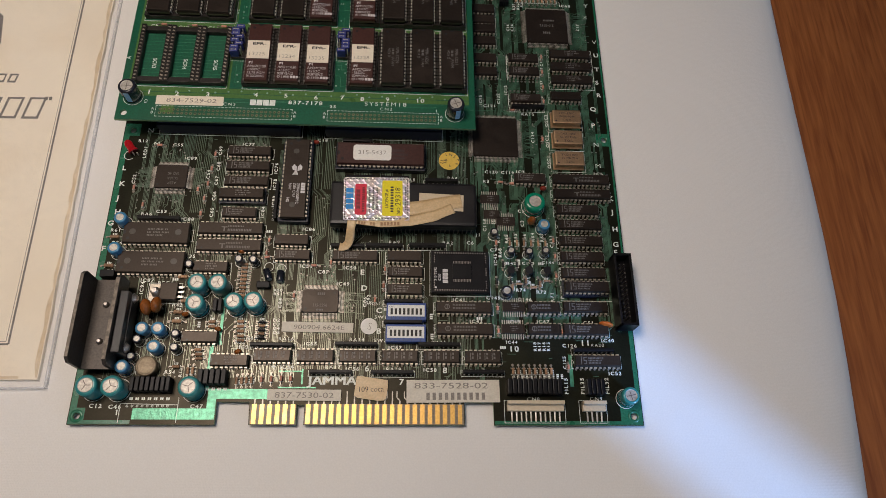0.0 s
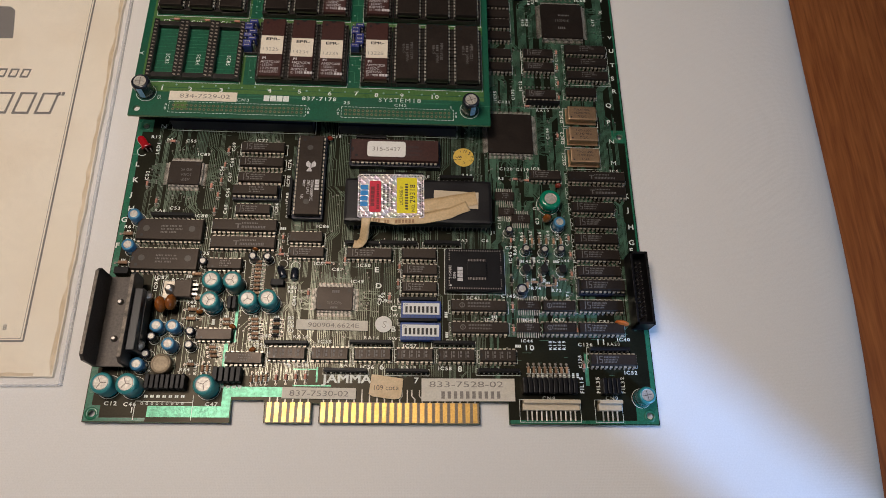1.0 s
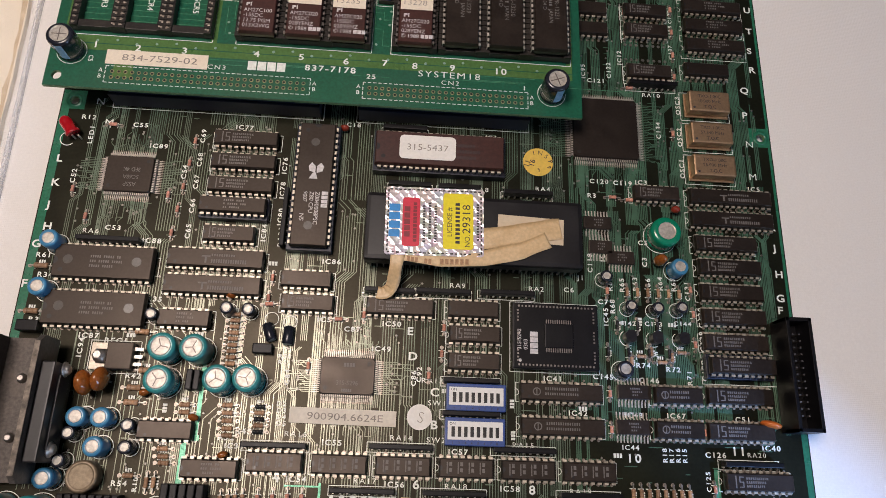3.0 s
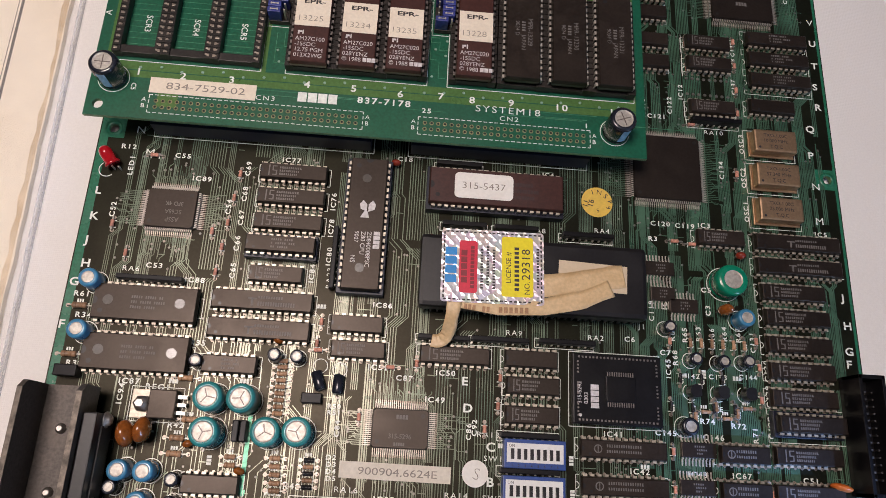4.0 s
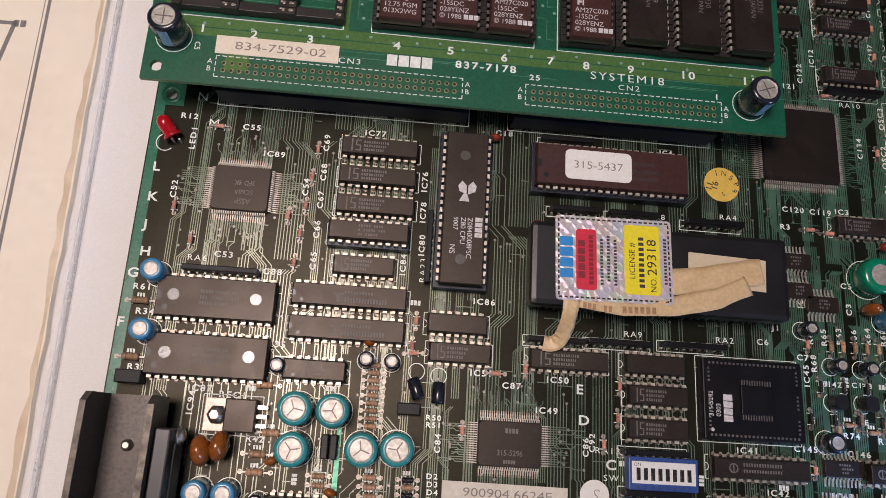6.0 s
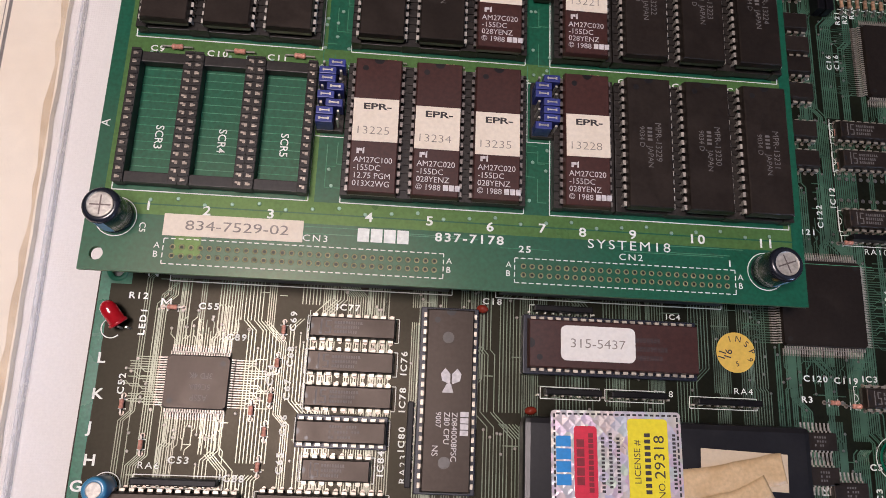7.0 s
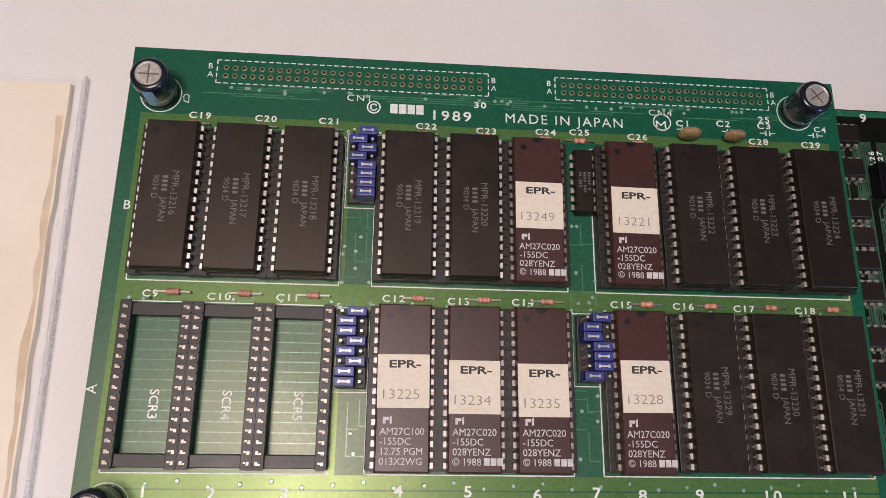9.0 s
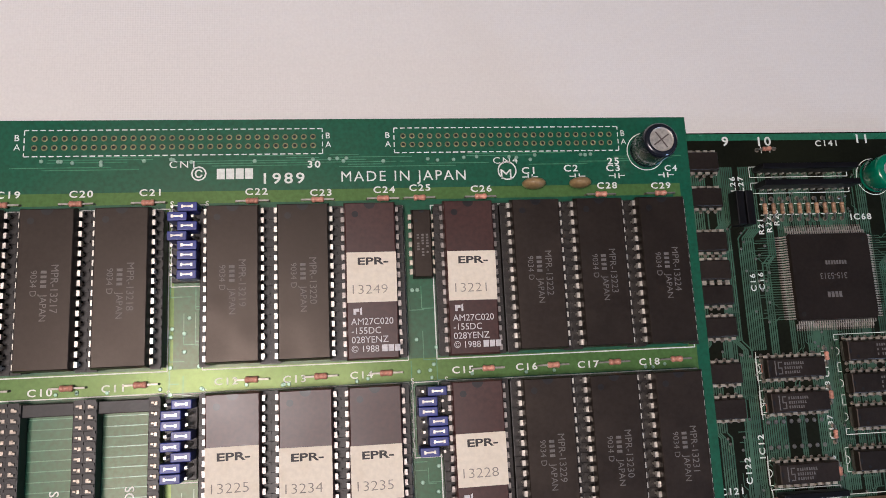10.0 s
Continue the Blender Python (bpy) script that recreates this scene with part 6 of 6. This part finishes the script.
rsilk("C22", 81.7, 289.4, 1.9)
rsilk("C23", 99.2, 288.8, 1.9)
rsilk("C24", 116.7, 289.3, 1.9)
rsilk("C25", 126.8, 289.7, 1.9)
rsilk("C26", 144.3, 289.1, 1.9)
rsilk("C28", 181.6, 289.4, 1.9)
rsilk("C29", 198.0, 289.1, 1.9)
rsilk("C12", 73.8, 238.5, 1.9)
rsilk("C13", 91.4, 238.2, 1.9)
rsilk("C14", 109.0, 238.4, 1.9)
rsilk("C15", 136.5, 238.5, 1.9)
rsilk("C16", 154.2, 238.5, 1.9)
rsilk("C17", 171.7, 238.3, 1.9)
rsilk("C18", 189.5, 238.2, 1.9)
rsilk("CN1", 61.5, 297.3, 2.0)
rsilk("30", 98.6, 296.9, 2.0)
rsilk("CN4", 151.2, 297.3, 2.0)
rsilk("C1", 159.5, 294.2, 2.0)
rsilk("C2", 172.0, 294.7, 2.0)
rsilk("C3", 184.8, 294.6, 2.0)
rsilk("C4", 202.7, 294.4, 1.8)
rsilk("25", 185.4, 296.7, 2.0)
rink.text("1989", 85.8, 292.5, 3.1, 0, 0.02, wide=1.2, track=1.25)
rink.text("MADE IN JAPAN", 107.7, 292.7, 3.1, 0, 0.015, wide=1.0, track=1.2)
rsilk("M", 153.0, 292.8, 3.0)


def rom_copper():
    p = Print()
    for x0, y0, x1, y1 in ((4.5, 187.4, 207.0, 190.2), (4.5, 190.6, 207.0, 194.0), (4.5, 237.0, 207.0, 243.0), (4.5, 287.2, 207.0, 290.6), (4.5, 194.0, 6.6, 237.0), (4.5, 243.0, 6.6, 287.2), (204.6, 194.0, 207.0, 237.0), (204.6, 243.0, 207.0, 287.2), (60.9, 194.0, 63.4, 237.0), (60.9, 243.0, 63.4, 287.2), (25.6, 176.0, 33.0, 187.4)):
        p.bar(x0, y0, x1, y1, 0.02)
    p.make("ground_plane", M_RPLANE, rom, label="olive green ground plane under the mask", kind="stuff")
    q = Print()
    g = random.Random(5)
    for cx in (16.6, 34.6, 52.6):
        for k in range(15):
            q.line(cx - 6, 199.0 + 2.54 * k, cx + 6, 199.0 + 2.54 * k, 0.25, 0.025 + 0.02 * g.random())
    for k in range(60):
        x = g.uniform(20, 200)
        q.line(x, 187.0 - 0.5 * (k % 8), x + g.uniform(5, 35), 187.0 - 0.5 * (k % 8), 0.22, 0.025 + 0.02 * g.random()) if k % 5 == 0 else q.line(x, 297.0 + 0.7 * (k % 6), x + g.uniform(4, 22), 297.0 + 0.7 * (k % 6), 0.25, 0.025 + 0.02 * g.random())
    for k in range(40):
        x, y = g.choice((62.5, 66.0, 69.0, 125.5, 129.0, 132.5)), g.uniform(196, 262)
        q.line(x, y, x, y + g.uniform(3, 9), 0.25, 0.025 + 0.02 * g.random()), q.line(x, y, x + g.uniform(2, 6), y, 0.25, 0.025 + 0.02 * g.random())
    q.make("track_pattern", M_RTRACE, rom, label="thin light green copper tracks", kind="stuff")
    bm = bmesh.new()
    for k in range(26):
        ring(bm, [(0.62, 0.02), (0.45, 0.2)], 10 + 7.6 * k, 191.0 + (k % 3) * 0.7, seg=9)
    for k in range(28):
        ring(bm, [(0.6, 0.02), (0.45, 0.2)], g.uniform(62.5, 70.5) if k % 2 else g.uniform(126, 134), g.uniform(197, 262), seg=9)
    for k in range(30):
        ring(bm, [(0.6, 0.02), (0.45, 0.2)], g.uniform(20, 200), g.uniform(298.3, 299.8), seg=9)
    for k in range(24):
        ring(bm, [(0.55, 0.02), (0.4, 0.18)], g.uniform(8, 203), g.uniform(237.6, 238.4), seg=9)
    part("via_pattern", mesh("via_pattern", bm, M_RPAD), rom)["kind"] = "stuff"


rom_copper()


def pin_field(x0, n, y, flip):
    """Two rows of soldered connector pins in a dashed outline."""
    bm = bmesh.new()
    for k in range(n):
        for d in (0, 2.54):
            cx, cy = x0 + 2.54 * k, y + d
            ring(bm, [(0.85, 0.02), (0.75, 0.12), (0.52, 0.16), (0.5, -0.3)], cx, cy, seg=10, cap=False)
            box(bm, cx - 0.32, cy - 0.32, -1.0, cx + 0.32, cy + 0.32, 0.30, mi=1)
    ob = part("pin_field", mesh("pin_field", bm, M_OLIVE, M_SOCK), rom, label="double row of soldered connector pins")
    ob["kind"] = "stuff"
    a, b, c, d = x0 - 2.6, y - 2.4, x0 + 2.54 * (n - 1) + 2.6, y + 4.9
    rink.dash(a, b, c, b), rink.dash(c, b, c, d), rink.dash(c, d, a, d), rink.dash(a, d, a, b)
    for xx in (a - 2.6, c + 0.8):
        rink.text("A" if flip else "B", xx, y + 2.0, 1.8), rink.text("B" if flip else "A", xx, y - 0.6, 1.8)


pin_field(25.4, 30, 175.8, True)
pin_field(125.0, 25, 175.8, True)
pin_field(26.7, 30, 303.3, False)
pin_field(125.7, 25, 303.3, False)


def open_socket(x, y, contacts):
    """Long chip socket: two rails with contact slots joined by end bars."""
    def build():
        bm = bmesh.new()
        for s in (-1, 1):
            box(bm, s * 7.62 - 1.5, -20.4, 0.2, s * 7.62 + 1.5, 20.4, 4.2, 0.2)
        for yy in (-18.6, 18.6):
            box(bm, -6.4, yy - 1.6, 0.4, 6.4, yy + 1.6, 3.4, 0.2)
        for k in range(17):
            for s in (-1, 1):
                box(bm, s * 7.62 - 1.3, -20.3 + 2.54 * k - 0.35, 4.1, s * 7.62 + 1.3, -20.3 + 2.54 * k + 0.35, 4.6)
        return mesh("chip_socket", bm, M_SOCK)
    ob = part("chip_socket", shared(("opensock",), build), rom, (x, y, 0))

    def clip():
        bm = bmesh.new()
        box(bm, -0.75, -0.5, 3.9, 0.1, 0.5, 4.45, 0.1)
        box(bm, 0.0, -0.5, 3.9, 0.8, 0.1, 4.7, 0.1)
        return mesh("contact", bm, M_DULLPIN)
    if contacts:
        me = shared(("clip",), clip)
        for k in range(16):
            for s in (-1, 1):
                part("contact", me, ob, (s * 7.62, -19.05 + 2.54 * k, 0), 0 if s < 0 else 180)
    return ob


COLS_A, COLS_B, COLS_C = (16.6, 34.6, 52.6), (80.0, 97.9, 115.4), (142.0, 160.6, 178.6, 196.6)
ROW1, ROW2 = 264.0, 215.8
for x in COLS_A:
    open_socket(x, ROW2, True)
for x in COLS_A + COLS_B + COLS_C:
    open_socket(x, ROW1, False)
for x in COLS_B + COLS_C:
    open_socket(x, ROW2, False)


def mask_rom(number, x, y):
    t = thing("memory_chip", "dark brown-black plastic memory chip with bright pins, in a socket", "chip", (x, y + 0.3, ZR + 4.9), group="memory chips on the green board")
    body = part("body", dip_body(41.0, 13.7, 0.2, 4.2, M_CHIP), t, rz=-90)
    add_pins(body, 32, 13.7, -0.9, 1.9)
    p = Print()
    p.text("MPR-" + number, 1.6, 6.0, 1.9, -90, 0.0), p.blocks(4, -0.8, 4.4, 1.4, -90, 0.4, 0.85), p.text("JAPAN", -0.8, -1.6, 1.7, -90, 0.0), p.text("9034 D", -3.2, 4.6, 1.6, -90, 0.0)
    p.make("marking", M_SILKDIM, t, (0, 0, 4.22))


def eprom(number, x, y, lab_y, rows, brand=True):
    t = thing("erasable_memory_chip", "brown ceramic memory chip with cream typed label, in a socket", "chip", (x, y, ZR + 4.3), group="ceramic chips with paper labels")
    body = part("body", dip_body(41.8, 13.8, 0.3, 4.1, M_CERAM), t, rz=-90)
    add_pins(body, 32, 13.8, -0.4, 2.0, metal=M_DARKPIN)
    lab = paper_label(t, rng.uniform(-0.2, 0.3), lab_y, 13.0, 13.2, rng.uniform(-0.8, 0.6), 4.13, M_LABEL)
    p = Print()
    p.text("EPR-", 0.4, 3.3, 1.9, 0, 0.04, True, 1.62)
    p.make("bold_print", M_INK, lab, (0, 0, 0.14))
    p = Print()
    p.text(number, -0.5, -4.4, 2.5, 0, -0.02, True, 1.18)
    p.make("typed_print", M_GREYINK, lab, (0, 0, 0.14))
    p = Print()
    p.poly([(-4.9, -9.2), (-4.2, -9.2), (-4.2, -8.4), (-3.4, -8.4), (-3.4, -7.6), (-4.9, -7.6)]), p.poly([(-3.2, -9.2), (-2.7, -9.2), (-2.7, -7.2), (-3.2, -7.6)])
    for k, s in enumerate(rows):
        p.text(s, -5.6, -11.8 - 2.35 * k, 1.75, 0, 0.0, wide=0.98)
    if brand:
        p.blocks(3, 2.2, -11.8 - 2.35 * 3, 1.75, 0, 0.15, 0.95)
    p.make("marking", M_SILKMID, t, (0, 0, 4.13))


AM = ("AM27C020", "-155DC", "028YENZ", "\u00a9 1988")
for s, x in zip(("13216", "13217", "13218", "13219", "13220"), COLS_A + COLS_B[:2]):
    mask_rom(s, x, ROW1)
eprom("13249", COLS_B[2], ROW1, 0.6, AM)
eprom("13221", COLS_C[0], ROW1, 0.2, AM)
for s, x in zip(("13222", "13223", "13224"), COLS_C[1:]):
    mask_rom(s, x, ROW1)
eprom("13225", COLS_B[0], ROW2, 1.2, ("AM27C100", "-155DC", "12.75 PGM", "013X2WG"), False)
eprom("13234", COLS_B[1], ROW2, 0.0, AM)
eprom("13235", COLS_B[2], ROW2, -0.5, AM)
eprom("13228", COLS_C[0], ROW2, 0.9, AM)
for s, x in zip(("13229", "13230", "13231"), COLS_C[1:]):
    mask_rom(s, x, ROW2)

# small chip between the ceramic ones
dip(rom, 129.6, 274.0, 14, "x", -90, W=5.6)


def jumper_block(x, y, shifts):
    """Pin header with blue shunts pushed over pairs of pins."""
    bm = bmesh.new()
    n = len(shifts)
    box(bm, -3.9, -2.54 * (n - 1) - 1.3, 0.1, 3.9, 1.3, 2.4, 0.2)
    head = part("pin_header", mesh("pin_header", bm, M_SOCK), rom, (x, y, 0))

    def pin():
        bm = bmesh.new()
        box(bm, -0.32, -0.32, 2.0, 0.32, 0.32, 8.2)
        return mesh("pin", bm, M_PIN)

    def shunt():
        bm = bmesh.new()
        box(bm, -2.45, -1.15, 2.5, 2.45, 1.15, 8.3, 0.2)
        return mesh("jumper", bm, M_JUMP)

    def bridge():
        bm = bmesh.new()
        box(bm, -1.0, -0.2, 8.28, 1.0, 0.2, 8.42)
        box(bm, -1.5, -0.4, 8.28, -1.0, 0.4, 8.46), box(bm, 1.0, -0.4, 8.28, 1.5, 0.4, 8.46)
        return mesh("contact", bm, M_PIN)
    for k, s in enumerate(shifts):
        for d in (-2.54, 0, 2.54):
            part("pin", shared(("jpin",), pin), head, (d, -2.54 * k, 0))
        j = part("jumper", shared(("shunt",), shunt), head, (1.27 * s, -2.54 * k, 0))
        part("contact", shared(("bridge",), bridge), head, (1.27 * s, -2.54 * k, 0))
    rink.rect(x - 4.6, y - 2.54 * (n - 1) - 2.2, x + 4.6, y + 2.2)


jumper_block(67.2, 284.6, (1, -1, 1, -1, 1, 1, 1, 1))
jumper_block(66.4, 234.4, (1, -1, -1, 1, -1, 1, -1, -1))
jumper_block(130.2, 234.4, (1, -1, -1, 1, 1, 1, -1))
for k, x in enumerate((63.2, 63.0, 126.4)):
    y = (284.6, 234.4, 234.4)[k]
    rink.text("S", x - 1.2, y + 1.8, 1.6), rink.text("S", x + 8.0, y + 1.8, 1.6)
    for j in range(7):
        rink.text(str((j * 3 + k) % 7 + 2), x - 1.4, y - 2.54 * j - 0.7, 1.1), rink.text(str((j * 5 + k) % 7 + 2), x + 7.8, y - 2.54 * j - 0.7, 1.1)

for x in (19.3, 37.7, 55.6, 83.5, 101.4, 118.7, 146.5, 164.7, 182.2, 200.3):
    axial(rom, x, 239.5, 0, "pink", L=3.4, r=0.85, span=8.4)
for x in (19.6, 38.2, 56.6, 83.8, 101.4, 119.4, 129.6, 147.0, 182.4, 200.4):
    axial(rom, x, 287.5, 0, "pink", L=3.4, r=0.85, span=8.4)
blob(rom, "disc_capacitor", 162.0, 290.4, 3.4, 3.4, 1.6, 3.0, M_DISC, 0, True)
blob(rom, "disc_capacitor", 175.6, 290.4, 3.4, 3.2, 1.6, 2.9, M_DISC, 0, True)
for x, y, t in ((8.8, 186.2, 0), (198.2, 180.8, 20), (9.4, 296.6, 0), (197.4, 300.4, 35)):
    electrolytic(rom, x, y, 5.1, 11.6, M_BLKCAP, seam=4, turn=t, neg=M_PALEBLUE, inks=rink)
for x in COLS_A[:1]:
    rink.rect(6.4, 194.2, 61.6, 237.0, 0.3), rink.rect(6.6, 242.6, 62.0, 285.8, 0.3)
for x0, x1 in ((70.8, 124.8), (132.6, 206.4)):
    rink.rect(x0, 194.2, x1, 236.6, 0.3), rink.rect(x0, 242.6, x1, 285.4, 0.3)
for x, s in zip(COLS_A, ("SCR3", "SCR4", "SCR5")):
    rink.text(s, x - 0.4, 214.5, 2.4, -90, 0.012)
rink.blocks(4, 76.6, 182.9, 4.0, 0, 0.12, 0.95)
rink.blocks(4, 74.2, 293.9, 3.0, 0, 0.15, 0.84)
rink.text("\u00a9", 67.4, 293.6, 4.0), rink.circle(155.3, 295.2, 2.6, 0.4)
for x in (162, 176, 188, 203):
    rink.line(x - 2.4, 293.2, x - 0.6, 293.2, 0.3), rink.line(x + 0.6, 293.2, x + 2.4, 293.2, 0.3), rink.line(x - 0.6, 292.4, x - 0.6, 294.0, 0.4), rink.line(x + 0.6, 292.4, x + 0.6, 294.0, 0.4)
rink.text("C5", 15.6, 185.0, 1.8, -90), rink.text("C7", 15.6, 297.0, 1.8, -90), rink.text("A", 3.0, 213.0, 2.6, 90), rink.text("B", 3.2, 262.0, 2.6)
rink.make("silkscreen_print", M_SILK, rom, (0, 0, 0.06), label="white printed part names and outlines", kind="stuff")
typed_label(rom, 41.6, 184.8, 39.0, 6.4, 0.2, 0.05, M_LABEL, (("834-7529-02", 1.0, -1.3, 2.9, 1.42),))


# ---------------- booklet in a clear sleeve ----------------
def booklet():
    t = thing("booklet", "aged cream instruction booklet in a clear plastic sleeve", "booklet", (-19.3, 23.0, -4.0), 1.1)
    bm = bmesh.new()
    g = random.Random(3)
    right = [(0.0 + g.uniform(-0.5, 0.3), 285.0 * k / 30) for k in range(31)]
    bottom = [(-210 + 7.0 * k, g.uniform(-0.3, 0.4)) for k in range(30)]
    prism(bm, bottom + right + [(-210, 285)], 0.1, 2.6)
    part("pages", mesh("pages", bm, M_PAPER), t, label="yellowed cream paper cover")
    st = Print()
    n = 40
    edge = [(-0.6, 1 + 7.0 * k) for k in range(n)]
    inner = [(-1.3 - 1.6 * g.random() - 1.0 * max(0, math.sin(0.5 * k)), 1 + 7.0 * k) for k in range(n)]
    for k in range(n - 1):
        st.poly([inner[k], edge[k], edge[k + 1], inner[k + 1]])
    low = [(-208 + 6.0 * k, 1.2 + 2.2 * g.random()) for k in range(34)]
    for u, v in zip(low, low[1:]):
        st.poly([(u[0], 0.5), (v[0], 0.5), v, u])
    st.make("edge_stain", M_STAINED, t, (0, 0, 2.63), label="brown stained paper edge")
    p = Print()
    for w, d in ((1.1, 0), (0.3, 1.5)):
        a = 18.6 + d
        p.line(-a, 19.0 + d, -a, 267 - d, w), p.line(-a, 19.0 + d, -210 + a, 19.0 + d, w), p.line(-a, 267 - d, -210 + a, 267 - d, w)

    def slant(x, y, w, h):
        s = 0.18 * h
        p.poly([(x, y), (x + w, y), (x + w + s, y + h), (x + s, y + h)])
    for k in range(4):
        slant(-75.0 + 7.0 * k, 184.6, 5.2, 6.6)
    for k in range(3):
        slant(-66.5 + 13.0 * k, 158.6, 10.0, 15.4)
    p.blocks(2, -29.0, 172.0, 2.6, 0, 0.2, 0.9)
    p.poly([(-100, 214), (-63.5, 214), (-66.5, 236), (-70, 239), (-100, 239)])
    p.text("8", -30.5, 25.0, 3.2)
    p.make("cover_print", M_BROWNINK, t, (0, 0, 2.66), label="grey-brown printed border and title shapes")
    q = Print()
    for k in range(4):
        q.poly([(-75.0 + 7.0 * k + 1.4, 186.0), (-75.0 + 7.0 * k + 4.4, 186.0), (-75.0 + 7.0 * k + 5.2, 189.9), (-75.0 + 7.0 * k + 2.3, 189.9)])
    for k in range(3):
        q.poly([(-66.5 + 13 * k + 1.8, 160.2), (-66.5 + 13 * k + 8.8, 160.2), (-66.5 + 13 * k + 11.1, 172.6), (-66.5 + 13 * k + 4.1, 172.6)])
    q.make("title_inlay", M_PAPER, t, (0, 0, 2.70))
    bm = bmesh.new()
    prism(bm, [(-214, -4.5), (4.3, -4.5), (4.3, 287.5), (-214, 287.5)], 2.9, 3.05)
    part("clear_sleeve", mesh("clear_sleeve", bm, M_PLASTIC), t, label="clear plastic sleeve")
    bm = bmesh.new()
    prism(bm, [(3.6, -4.5), (4.6, -4.5), (4.6, 287.5), (3.6, 287.5)], 0.05, 2.9)
    prism(bm, [(-214, -4.6), (3.6, -4.6), (3.6, -3.8), (-214, -3.8)], 0.05, 2.9)
    part("sleeve_seam", mesh("sleeve_seam", bm, M_SEAM), t)


booklet()
